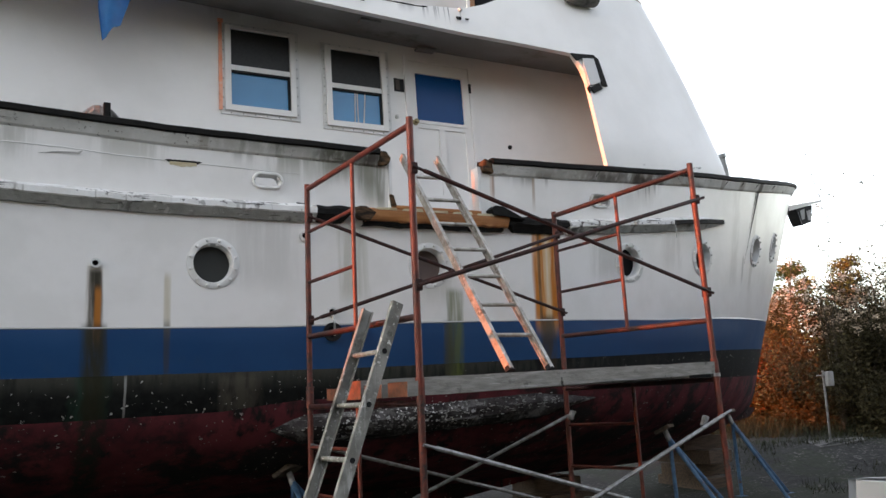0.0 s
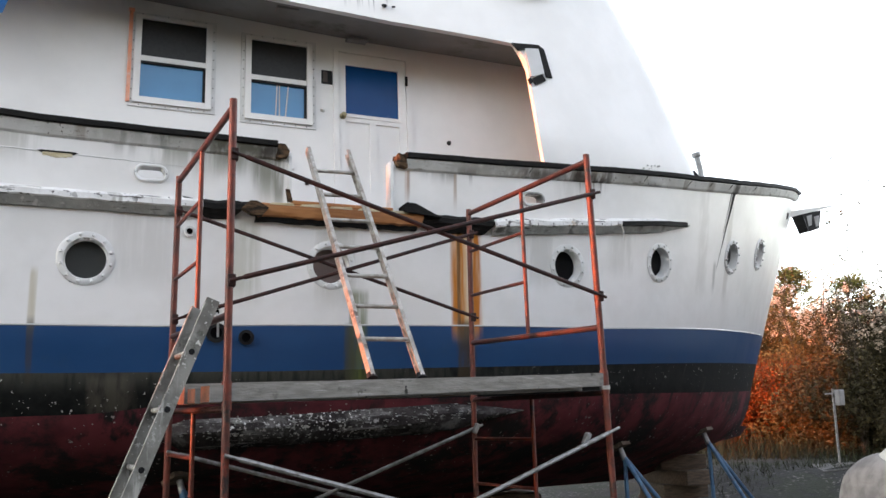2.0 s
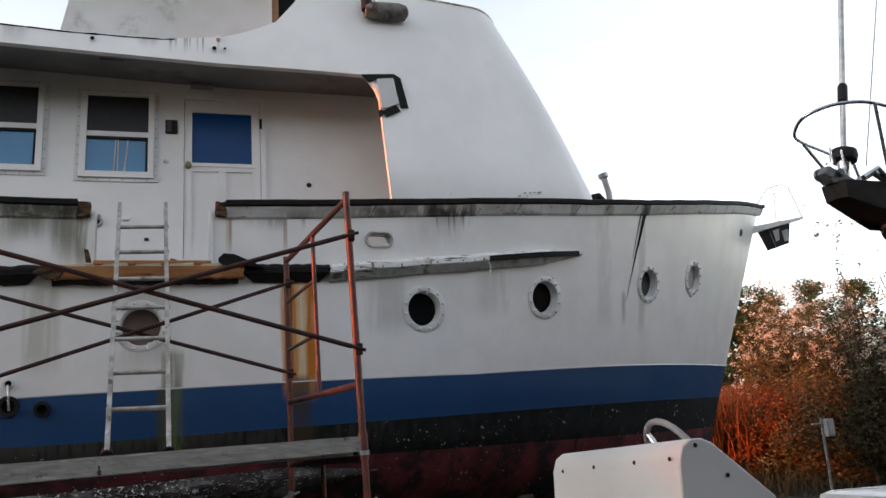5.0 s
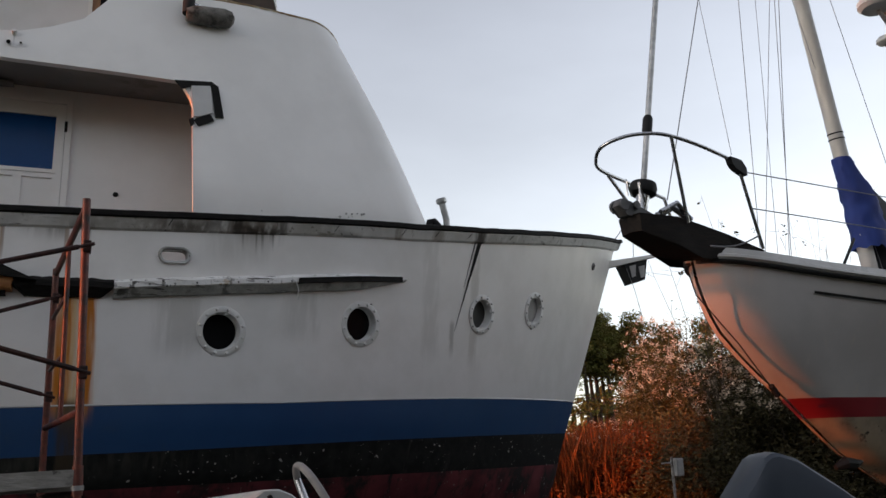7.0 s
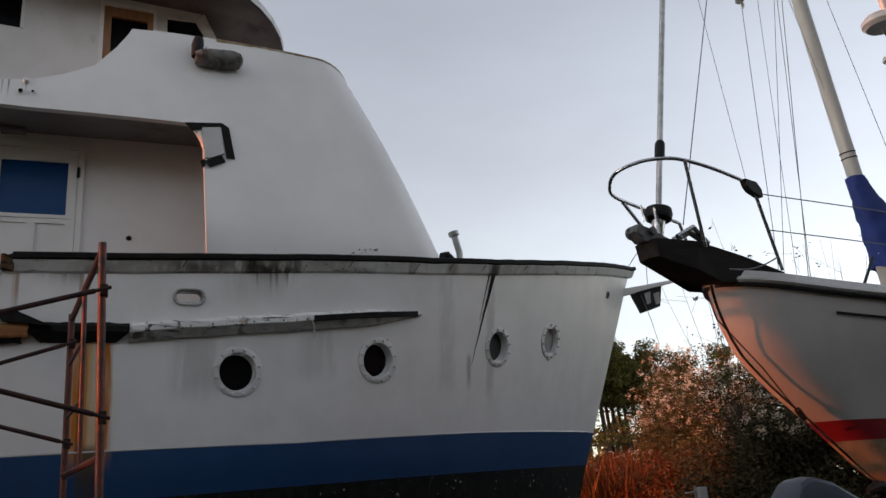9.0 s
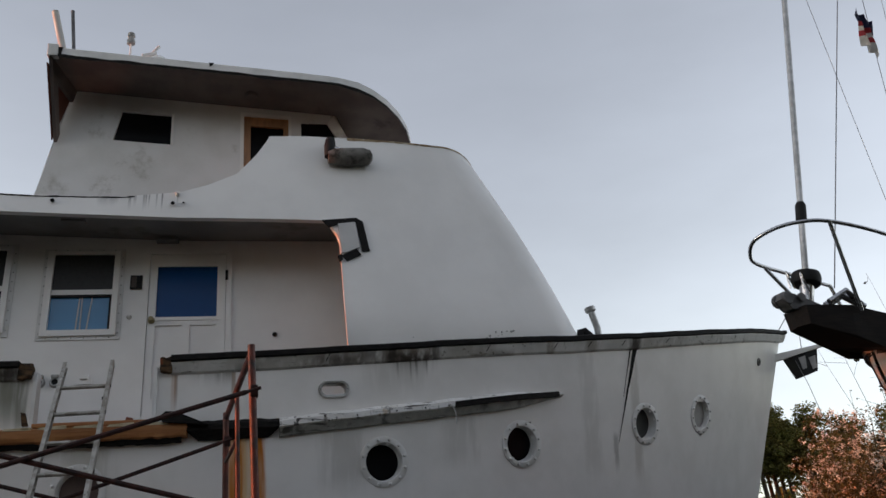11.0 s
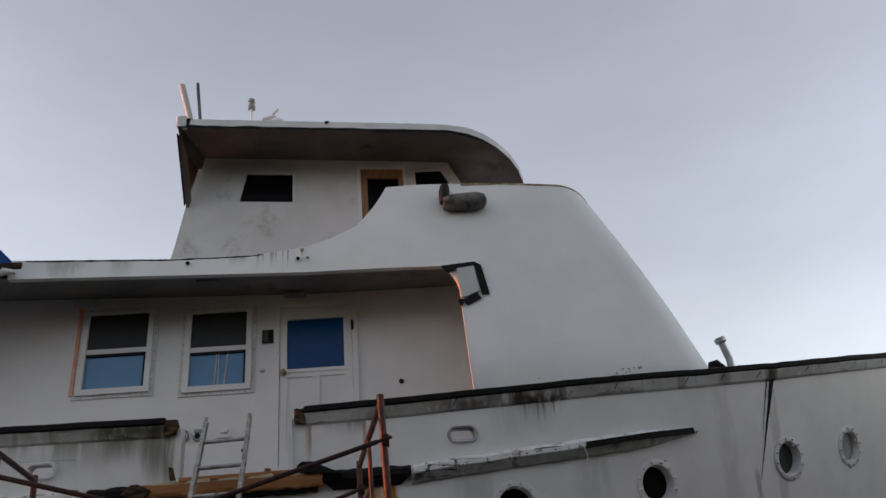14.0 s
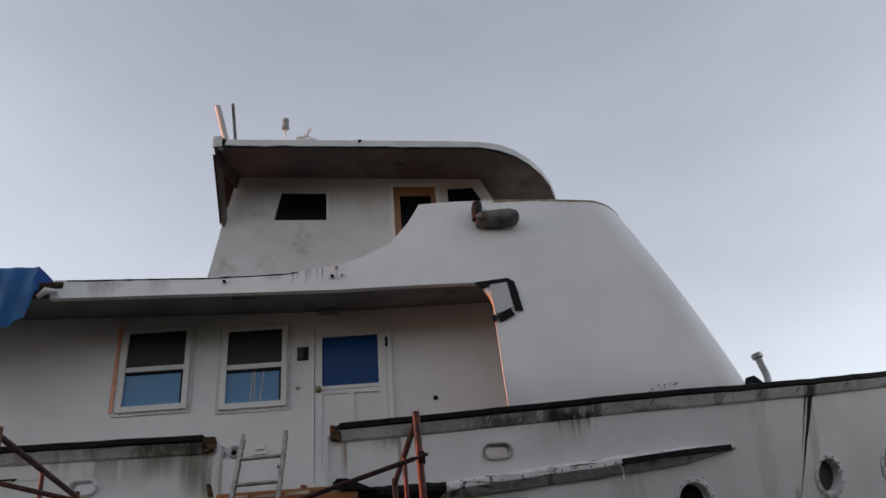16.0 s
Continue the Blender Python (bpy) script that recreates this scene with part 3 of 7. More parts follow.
    grid_pts.append(row)
KIND = {"bottom": 3, "black": 2, "stripe_low": 1, "stripe_top": 0, "rub": 0}


def hull_slot(i, j):
    return KIND[shares[i][0]]


def hull_keep(i, j):
    a, c = Vector(grid_pts[i][j]), Vector(grid_pts[i + 1][j + 1])
    mid = (a + c) / 2
    if shares[i][0] == "rub" and GATE[0] - 0.001 < mid.x < GATE[1] + 0.001:
        return False
    for px, pz in PORTS:
        if (mid - on_hull(px, pz)).length < 0.170:
            return False
    for px, pz in FAIRLEADS:
        d = mid - on_hull(px, pz)
        if (d.x / 0.105) ** 2 + (d.z / 0.05) ** 2 < 1:
            return False
    return True


bm = bmesh.new()
sheet(bm, grid_pts, hull_slot, hull_keep)
hull = part("hull", bm, [M_white, M_blue, M_black, M_red], yacht, smooth=60)
bm = bmesh.new()
far = [[(x, 2 * MID - y, z) for x, y, z in r[::6] + [r[-1]]] for r in grid_pts[::3] + [grid_pts[-1]]]
sheet(bm, far, lambda i, j: KIND[(shares[::3] + [shares[-1]])[i][0]])
part("far_hull_side", bm, [M_white, M_blue, M_black, M_red], yacht, smooth=60)
bm = bmesh.new()
tr = [Vector(r[0]) for r in grid_pts]
bm.faces.new([bm.verts.new(p) for p in tr + [Vector((p.x, 2 * MID - p.y, p.z)) for p in reversed(tr)]])
part("transom", bm, M_white, yacht)
bm = bmesh.new()
box(bm, -6.0, 5.42, MID - 0.12, MID + 0.12, 0.16, 0.5, 0.02)
slab(bm, [(x, MID - 0.11, z) for x, z in ((5.4, 0.16), (8.07, 0.556), (9.68, 0.80), (10.16, 0.876), (10.33, 0.915), (10.46, 1.03), (9.7, 1.12), (8.2, 0.80), (5.4, 0.5))], (0, 0.22, 0))
part("keel", bm, M_red, yacht)
# bulwark: inner face, ends and thickness
for a, c in ((-7.0, GATE[0]), (GATE[1], 11.35)):
    n = 300
    rows = []
    for i in range(n + 1):
        x = a + (c - a) * i / n
        zt, zb = lerp(SHEER, x), lerp(RUB, x) + 0.02
        px, pz = FAIRLEADS[0 if c < 4 else 1]
        zf = pz + lerp(RUB, x) - lerp(RUB, px)
        rows.append([on_hull(x, zb, -0.012), on_hull(x, zt, -0.004), on_hull(x, zt, -0.085), on_hull(x, zf + 0.05, -0.087), on_hull(x, zf - 0.05, -0.088), on_hull(x, zb, -0.09)])
    bm = bmesh.new()
    sheet(bm, [r[1:] for r in rows], None, lambda i, j: not (j == 2 and abs(a + (c - a) * (i + 0.5) / n - px) < 0.11))
    for r in (rows[0], rows[-1]):
        bm.faces.new([bm.verts.new(p) for p in r])
    part("bulwark", bm, M_white, yacht, smooth=50)

# decks
DECK_Z = 3.02
bm = bmesh.new()
xs_d = [-7 + 0.5 * i for i in range(37)] + [11.3]
sheet(bm, [[(x, hull_y(x, lerp(RUB, x)) + 0.02, lerp(RUB, x) + 0.09) for x in xs_d], [(x, 2 * MID - hull_y(x, lerp(RUB, x)) - 0.02, lerp(RUB, x) + 0.09) for x in xs_d]])
part("side_deck", bm, M_deck, yacht)

# cap rail: black top on a stained moulding, in two lengths with the boarding gate between
for a, c in ((-7.0, GATE[0] - 0.10), (GATE[1] + 0.10, 11.78)):
    n = 110
    path = []
    for i in range(n + 1):
        x = a + (c - a) * i / n
        z = lerp(SHEER, x)
        o = hull_out(min(x, stem(z) - 0.02), z)
        path.append((Vector((x, hull_y(x, z), z)), Vector((o.x, o.y, 0)).normalized()))
    bm = bmesh.new()
    strip(bm, path, [(-0.11, -0.045), (0.0, -0.05), (0.02, -0.035), (0.055, 0.03), (0.055, 0.046), (-0.11, 0.046)])
    part("cap_moulding", bm, M_moul, yacht, "stained and flaking white moulding under the cap")
    bm = bmesh.new()
    wob = [(p + Vector((0, 0, 0.004 * noise.noise(p * 6))), o) for p, o in path]
    strip(bm, wob, [(-0.12, 0.046), (0.066, 0.044), (0.082, 0.052), (0.082, 0.088), (0.06, 0.100), (-0.12, 0.100)])
    part("cap_rail", bm, M_tar, yacht, "black tarred cap rail")
# joints between the lengths of moulding
for jx in (5.9, 7.28, 7.95, 8.32, 8.72, 9.3):
    bm = bmesh.new()
    z = lerp(SHEER, jx)
    slab(bm, [on_hull(jx - 0.05, z - 0.047, 0.012), on_hull(jx - 0.044, z - 0.049, 0.012), on_hull(jx + 0.006, z + 0.043, 0.064), on_hull(jx, z + 0.044, 0.064)], (0, 0.02, 0))
    part("moulding_joint", bm, M_tar, yacht)
for gx, sgn in ((GATE[0] - 0.06, -1), (GATE[1] + 0.06, 1)):
    bm = bmesh.new()
    z = lerp(SHEER, gx)
    y = hull_y(gx, z)
    box(bm, gx - 0.045, gx + 0.05, y - 0.06, y + 0.1, z - 0.035, z + 0.088, 0.018)
    bmesh.ops.subdivide_edges(bm, edges=bm.edges[:], cuts=1, use_grid_fill=True)
    for v in bm.verts:
        v.co += Vector((noise.noise(v.co * 17), noise.noise(v.co * 19), noise.noise(v.co * 23))) * 0.02
    part("cap_end_block", bm, M_rotwood, yacht, "rotten broken end of the cap rail")
    bm = bmesh.new()
    e = gx - sgn * 0.06
    box(bm, min(e, e - sgn * 0.03), max(e, e - sgn * 0.03), y - 0.012, y + 0.11, lerp(RUB, gx) + 0.02, z + 0.02, 0.004)
    part("gate_post", bm, M_dirty, yacht)

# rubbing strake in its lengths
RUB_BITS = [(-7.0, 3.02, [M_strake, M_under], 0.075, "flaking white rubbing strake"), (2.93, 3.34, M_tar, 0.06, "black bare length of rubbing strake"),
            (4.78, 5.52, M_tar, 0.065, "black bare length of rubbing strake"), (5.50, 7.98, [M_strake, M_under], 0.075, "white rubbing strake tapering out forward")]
for a, c, m, deep, lab in RUB_BITS:
    n = max(8, int((c - a) * (40 if m is M_tar else 24)))
    path = []
    for i in range(n + 1):
        x = a + (c - a) * i / n
        z = lerp(RUB, x)
        o = hull_out(x, z)
        path.append((on_hull(x, z) + Vector((0, 0, 0.006 * noise.noise(Vector((x * 5, 0, 0))))), Vector((o.x, o.y, 0)).normalized()))
    bm = bmesh.new()
    prof = [(-0.03, -0.085), (deep * 0.35, -0.078), (deep, -0.02), (deep + 0.012, -0.012), (deep + 0.012, 0.03), (deep * 0.75, 0.055), (-0.03, 0.075)]
    # underside faces take a greyer paint: stains plus the shade below the lip
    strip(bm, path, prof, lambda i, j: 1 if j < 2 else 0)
    if m is M_tar:
        for v in bm.verts:
            up = v.co.z - lerp(RUB, v.co.x)
            ragged = noise.noise(Vector((v.co.x * 16, v.co.y * 9, v.co.z * 9)))
            v.co.z += 0.006 * ragged + (0.02 if up > 0.04 else 0) * abs(noise.noise(Vector((v.co.x * 7, 3, 1))))
            v.co.y -= 0.006 * noise.noise(Vector((v.co.x * 9, 5, v.co.z * 20)))
            for e, sgn in ((a, -1), (c, 1)):
                near = max(0.0, 1 - abs(v.co.x - e) / 0.16)
                v.co.x += sgn * near * (up * 1.1 - 0.02 + 0.03 * ragged)
    elif c < 4:
        for v in bm.verts:
            v.co += Vector((0, -0.006, 0.007)) * noise.noise(Vector((v.co.x * 11, v.co.y * 6, v.co.z * 14)))
    for f in bm.faces:
        if m is M_tar:
            f.material_index = 0
    if c == 7.98:
        for v in bm.verts:
            k = min(1.0, (7.99 - v.co.x) / 0.5)
            q = on_hull(v.co.x, lerp(RUB, v.co.x))
            v.co = q + (v.co - q) * (0.25 + 0.75 * max(0, k))
    part("rubbing_strake", bm, m, yacht, lab)
bm = bmesh.new()
path = []
for i in range(30):
    x = 6.92 + 1.03 * i / 29
    k = 0.25 + 0.75 * min(1.0, (7.99 - x) / 0.5)
    o = hull_out(x, lerp(RUB, x))
    path.append((on_hull(x, lerp(RUB, x)) + Vector((o.x, o.y, 0)) * (0.088 * k), Vector((o.x, o.y, 0)).normalized() * k))
strip(bm, path, [(-0.02, -0.022), (0.010, -0.02), (0.012, 0.025), (-0.02, 0.03)])
part("strake_rubber", bm, M_tar, yacht, "dark rubber strip on the strake's forward end")
bm = bmesh.new()
path = [(on_hull(x, lerp(RUB, x)) + Vector((0, 0, -0.012)), Vector((0, -1, 0))) for x in [3.44 + 0.028 * i for i in range(50)]]
strip(bm, path, [(-0.03, -0.045), (0.07, -0.042), (0.085, -0.03), (0.092, -0.004), (0.096, 0.03), (0.095, 0.055), (0.085, 0.066), (-0.03, 0.068)])
for v in bm.verts:
    low_ = 1.0 if v.co.z < lerp(RUB, v.co.x) - 0.03 else 0.25
    v.co += Vector((0.012, 0.010, 0.014)) * low_ * noise.noise(Vector((v.co.x * 13, v.co.y * 20, v.co.z * 9)))
    v.co.x += 0.25 * max(0.0, v.co.x - 4.70) * noise.noise(Vector((1, 2, v.co.z * 30)))
part("new_strake_timber", bm, M_newwood, yacht, "new bare brown timber let into the rubbing strake")
bm = bmesh.new()
rows = []
for i in range(44):
    x = 3.42 + 0.0315 * i
    drop = 0.012 * noise.noise(Vector((x * 6, 1, 1))) + 0.01 * noise.noise(Vector((x * 23, 4, 1)))
    z = lerp(RUB, x)
    rows.append([on_hull(x, z - 0.05, 0.062), on_hull(x, z - 0.082 - drop, 0.05), on_hull(x, z - 0.088 - drop, -0.01)])
sheet(bm, rows)
part("old_strake_layer", bm, M_tar, yacht, "dark rotten layer under the new timber")
for i in range(5):
    bm = bmesh.new()
    x = 3.52 + 0.24 * i
    z = lerp(RUB, x) + 0.062
    slab(bm, [(x, 6.02, z - 0.02), (x + 0.2, 6.02, z - 0.02), (x + 0.19, 6.02, z + 0.002 + 0.006 * (i % 2)), (x + 0.02, 6.02, z - 0.004)], (0, 0.08, 0))
    part("splinter", bm, M_cream, yacht, "pale splintered edge above the new timber")
bm = bmesh.new()
slab(bm, [(3.66, 5.99, 2.965), (3.70, 5.99, 2.965), (3.675, 5.99, 3.06), (3.645, 5.99, 3.065)], (0, 0.03, 0))
part("loose_splinter", bm, M_rotwood, yacht)
bm = bmesh.new()
slab(bm, [(3.31, 5.985, 2.885), (3.37, 5.985, 2.955), (3.43, 5.985, 2.945), (3.515, 5.985, 2.905), (3.47, 5.985, 2.835), (3.39, 5.985, 2.84)], (0, 0.08, 0))
slab(bm, [(3.34, 5.975, 2.90), (3.38, 5.975, 2.945), (3.40, 5.975, 2.85), (3.375, 5.975, 2.845)], (0, 0.03, 0))
for v in bm.verts:
    v.co += Vector((noise.noise(v.co * 21), noise.noise(v.co * 13), noise.noise(v.co * 25))) * 0.014
part("rotten_strake_end", bm, M_rotwood, yacht, "splintered rotten end of the old strake")
bm = bmesh.new()
slab(bm, [(4.64, 5.99, 2.955), (4.97, 5.99, 2.925), (4.86, 5.99, 2.975), (4.74, 5.99, 3.03), (4.66, 5.99, 3.035), (4.62, 5.99, 3.0)], (0, 0.11, 0))
part("strake_offcut", bm, M_tar, yacht)
bm = bmesh.new()
box(bm, 3.70, 4.57, 6.085, 6.3, 2.968, 3.0, 0.008)
part("gate_sill", bm, M_newwood, yacht, "bare timber sill of the boarding gate")

bm = bmesh.new()
p = on_hull(6.90, lerp(RUB, 6.90), 0.09)
tube(bm, [p + Vector((-0.05, 0, 0.03)), p + Vector((-0.01, -0.01, 0.0)), p + Vector((0.015, -0.012, -0.06)), p + Vector((0.01, -0.012, -0.15))], 0.004, 6)
part("loose_thread", bm, M_gel, yacht)

bm = bmesh.new()
rows = []
x = -7.0
while x < stem(lerp(STRIPE_TOP, x)) - 0.05:
    z = lerp(STRIPE_TOP, x)
    rows.append([on_hull(x, z - 0.001, 0.0), on_hull(x, z + 0.005, 0.005), on_hull(x, z + 0.013, 0.0)])
    x += 0.1
sheet(bm, rows)
part("stripe_bead", bm, M_gel, yacht, "thin white bead along the top of the blue stripe")
# flat black discs stand in for the shade in bolt holes
for x in (5.75, 6.1, 6.42, 6.66, 6.86):
    bm = bmesh.new()
    disc(bm, facing(on_hull(x, lerp(RUB, x) + 0.008, 0.0885), hull_out(x, lerp(RUB, x))), 0.008, 8)
    part("bolt_hole_disc", bm, M_rubber, yacht)

# portholes
for px, pz in PORTS:
    m = facing(on_hull(px, pz), hull_out(px, pz)) @ Matrix.Scale(1.03, 4)
    bm = bmesh.new()
    lathe(bm, [(0.145, -0.10), (0.145, 0.004), (0.149, 0.010), (0.186, 0.010), (0.194, 0.005), (0.196, -0.03)], m, 40)
    port = part("porthole", bm, M_dirty, yacht, "white painted round porthole with a bolted flange", smooth=35)
    bm = bmesh.new()
    disc(bm, m @ Matrix.Translation((0, 0, -0.045 if px > 9.5 else -0.07 if px > 8.5 else -0.085)), 0.146, 32)
    part("pane", bm, M_ply if px == 4.05 else M_blank if px > 9.5 else M_glass_grey if px < 3 or px > 8.5 else M_glass_dark, port, "brown plywood blank" if px == 4.05 else "")
    bm = bmesh.new()
    lathe(bm, [(0.145, -0.085), (0.137, -0.08), (0.137, -0.07), (0.145, -0.064)], m, 32)
    part("inner_ring", bm, M_dirty, port, smooth=35)
    for k in range(12):
        a = 2 * math.pi * (k + 0.5) / 12
        bm = bmesh.new()
        lathe(bm, [(0.0, 0.026), (0.008, 0.024), (0.0125, 0.018), (0.0125, 0.008)], m @ Matrix.Translation((0.171 * math.cos(a), 0.171 * math.sin(a), 0)), 8)
        part("bolt", bm, M_dirty, port)

# mooring fairleads through the bulwark
for px, pz in FAIRLEADS:
    m = facing(on_hull(px, pz), hull_out(px, pz))

    def oval(rx, rz, h, n=28):
        pts = []
        for k in range(n):
            a = 2 * math.pi * k / n
            cx = (rx - rz) * (1 if math.cos(a) > 0 else -1)
            pts.append(m @ Vector((cx + rz * math.cos(a), rz * math.sin(a), h)))
        return pts + [pts[0]]

    bm = bmesh.new()
    sheet(bm, [oval(0.098, 0.044, -0.09), oval(0.098, 0.044, 0.008), oval(0.103, 0.05, 0.022), oval(0.116, 0.061, 0.024), oval(0.125, 0.069, 0.012), oval(0.127, 0.071, -0.02)])
    lead = part("fairlead", bm, M_dirty if px < 4 else M_alu, yacht, "oval mooring fairlead", smooth=50)
    # dark discs painted on where screw holes would be in shade
    for bx in (-0.112, 0.112):
        bm = bmesh.new()
        disc(bm, m @ Matrix.Translation((bx, 0.0, 0.0235)), 0.006, 8)
        part("screw_hole_disc", bm, M_rubber, lead)
bm = bmesh.new()
n = 30
top_, bot_ = [], []
for k in range(n + 1):
    x = 1.845 + 0.275 * k / n
    ends = min(1.0, min(k, n - k) / 3.0)
    lump = 0.010 * max(0.0, 1 - abs(k - 26) / 4) + 0.006 * max(0.0, 1 - abs(k - 3) / 3)
    top_.append(on_hull(x, 3.233 + ends * (0.006 + 0.005 * noise.noise(Vector((k * 0.55, 1, 2)))), 0.006))
    bot_.append(on_hull(x, 3.232 - ends * (0.008 + lump + 0.006 * noise.noise(Vector((k * 0.8, 3, 2)))), 0.006))
sheet(bm, [top_, bot_, [p + Vector((0, 0.03, 0)) for p in bot_]])
part("rotten_slot", bm, M_tar, yacht, "black rotted slot in the bulwark planking")
bm = bmesh.new()
n = 14
top_ = [on_hull(1.88 + 0.20 * k / n, 3.224, 0.007) for k in range(n + 1)]
bot_ = [on_hull(1.88 + 0.20 * k / n, 3.188 + 0.03 * abs(k / n - 0.5) + 0.01 * noise.noise(Vector((k * 0.6, 1, 7))), 0.004) for k in range(n + 1)]
sheet(bm, [top_, bot_, [p + Vector((0, 0.03, 0)) for p in bot_]])
part("bare_patch", bm, M_cream, yacht, "cream bare wood where the paint has flaked")
# long crack along the bulwark, lifting a flake of paint
bm = bmesh.new()
rows = [[], [], []]
for k in range(70):
    x = -0.6 + 3.5 * k / 69
    z = 3.27 - 0.045 * min(1, max(0, (x - 0.9) / 1.0)) - 0.03 * max(0, x - 2.1) + 0.008 * noise.noise(Vector((x * 3, 0, 0))) + 0.004 * noise.noise(Vector((x * 17, 0, 0)))
    h = (0.006 + 0.005 * noise.noise(Vector((x * 4, 2, 0)))) * (1 if x < 2.3 else max(0.05, 1 - (x - 2.3) / 0.5))
    rows[0].append(on_hull(x, z + h, 0.001))
    rows[1].append(on_hull(x, z + h * 0.1, 0.0045))
    rows[2].append(on_hull(x, z - h, 0.0005))
sheet(bm, rows)
part("plank_crack", bm, M_dirty, yacht, "long crack in the bulwark paint")
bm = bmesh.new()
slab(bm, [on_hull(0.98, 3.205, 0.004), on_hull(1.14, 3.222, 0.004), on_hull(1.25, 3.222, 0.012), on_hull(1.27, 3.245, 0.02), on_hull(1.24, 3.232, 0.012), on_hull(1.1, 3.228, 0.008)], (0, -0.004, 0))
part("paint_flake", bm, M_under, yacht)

# sprung plank seam near the bow, weeping black, with a thinner run beside it
for x_top, x_low, z_low, wide, lab in ((8.885, 8.60, 2.78, 0.025, "open plank seam with black sealant run"), (8.825, 8.70, 3.20, 0.007, "thin dark run beside the seam")):
    bm = bmesh.new()
    seam = [(x_top + (x_low - x_top) * k / 18 + 0.006 * noise.noise(Vector((k * 0.8, 3, wide * 90))), 3.665 + (z_low - 3.665) * k / 18) for k in range(19)]
    for k, ((x, z), (x2, z2)) in enumerate(zip(seam, seam[1:])):
        w, w2 = (wide * (1 - q / 18) ** 1.6 + 0.0025 for q in (k, k + 1))
        bm.faces.new([bm.verts.new(p) for p in (on_hull(x - w, z, 0.003), on_hull(x + w, z, 0.003), on_hull(x2 + w2, z2, 0.003), on_hull(x2 - w2, z2, 0.003))])
    part("open_seam", bm, M_tar, yacht, lab)
m = facing(on_hull(11.06, 3.86), hull_out(11.06, 3.86))
bm = bmesh.new()
lathe(bm, [(0.022, -0.01), (0.026, 0.014), (0.042, 0.014), (0.048, 0.0)], m, 20)
eye = part("hawse_eye", bm, M_oldgalv, yacht, "small dark hawse eye at the bow", smooth=35)
# dark disc for the shade inside the eye
bm = bmesh.new()
disc(bm, m @ Matrix.Translation((0, 0, 0.003)), 0.024, 16)
part("eye_bore_disc", bm, M_glass_dark, eye)

# skin fittings and runs of old outlets
for px, pz, r, lab in ((1.377, 2.43, 0.035, "short drain stub"), (3.155, 2.09, 0.04, "white outlet ring"), (3.16, 1.93, 0.075, "dark round outlet"), (3.385, 1.90, 0.058, "dark round outlet"), (2.935, 2.70, 0.04, "small white outlet")):
    m = facing(on_hull(px, pz), hull_out(px, pz))
    bm = bmesh.new()
    lathe(bm, [(r * 0.6, -0.02), (r * 0.62, 0.03), (r, 0.028), (r, 0.0)], m, 20)
    fit = part("outlet", bm, M_rubber if r > 0.05 else M_dirty, yacht, lab, smooth=35)
    # dark disc closes the outlet in place of a shaded bore
    bm = bmesh.new()
    disc(bm, m @ Matrix.Translation((0, 0, 0.004)), r * 0.63, 16)
    part("outlet_bore_disc", bm, M_glass_dark, fit)
bm = bmesh.new()
tube(bm, [on_hull(3.155, 2.08, 0.03), on_hull(3.165, 2.0, 0.05), on_hull(3.17, 1.9, 0.03)], 0.009, 8)
part("outlet_lever", bm, M_alu, yacht)
# bilge keel along the turn of the bottom
bm = bmesh.new()
rows = []
RAIL_LINE = [(2.3, 1.15), (2.7, 1.17), (3.7, 1.20), (5.6, 1.30), (6.4, 1.33)]
RAIL_SEC = [(-0.03, 0.115), (0.035, 0.098), (0.088, 0.062), (0.108, 0.012), (0.096, -0.045), (0.055, -0.095), (-0.03, -0.125)]
for i in range(105):
    x = 2.72 + i * 0.0305
    z = lerp(RAIL_LINE, x)
    k = min(1.0, (i + 0.5) / 9, (105 - i) / 26)
    rows.append([on_hull(x, z + up * k, out * k - 0.004 + (0.012 * noise.noise(Vector((x * 6, up * 25, 2))) + 0.008 * noise.noise(Vector((x * 19, up * 60, 7)))) * k) for out, up in RAIL_SEC])
sheet(bm, rows)
M_scuffed = mat("scuffed_dark_paint", (0.022, 0.018, 0.018), (0.046, 0.04, 0.039), 5, 0.85, bump=0.9, bump_scale=34, spec=0.12, grime=((0.10, 0.095, 0.092), 0.50, 0.62, 6.0), flow=((0.22, 0.215, 0.21), 0.53, 0.60, 34.0), specks=((0.62, 0.61, 0.59), 0.60, 0.63, 34.0))
part("bilge_rail", bm, M_scuffed, yacht, "scuffed black bilge rail", smooth=35)
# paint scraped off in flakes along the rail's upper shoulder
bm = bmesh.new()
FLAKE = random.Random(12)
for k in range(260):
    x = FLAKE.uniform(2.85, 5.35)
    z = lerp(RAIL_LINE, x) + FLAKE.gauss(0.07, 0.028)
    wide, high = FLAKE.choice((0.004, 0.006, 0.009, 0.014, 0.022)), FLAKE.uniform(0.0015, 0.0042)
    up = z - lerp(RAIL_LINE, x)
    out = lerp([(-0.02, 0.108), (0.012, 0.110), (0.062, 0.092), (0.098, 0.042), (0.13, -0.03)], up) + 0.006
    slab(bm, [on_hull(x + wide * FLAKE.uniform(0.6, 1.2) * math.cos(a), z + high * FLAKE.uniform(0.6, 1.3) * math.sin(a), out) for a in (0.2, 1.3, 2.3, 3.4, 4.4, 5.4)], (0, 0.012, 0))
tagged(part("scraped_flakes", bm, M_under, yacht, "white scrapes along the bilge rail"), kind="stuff")
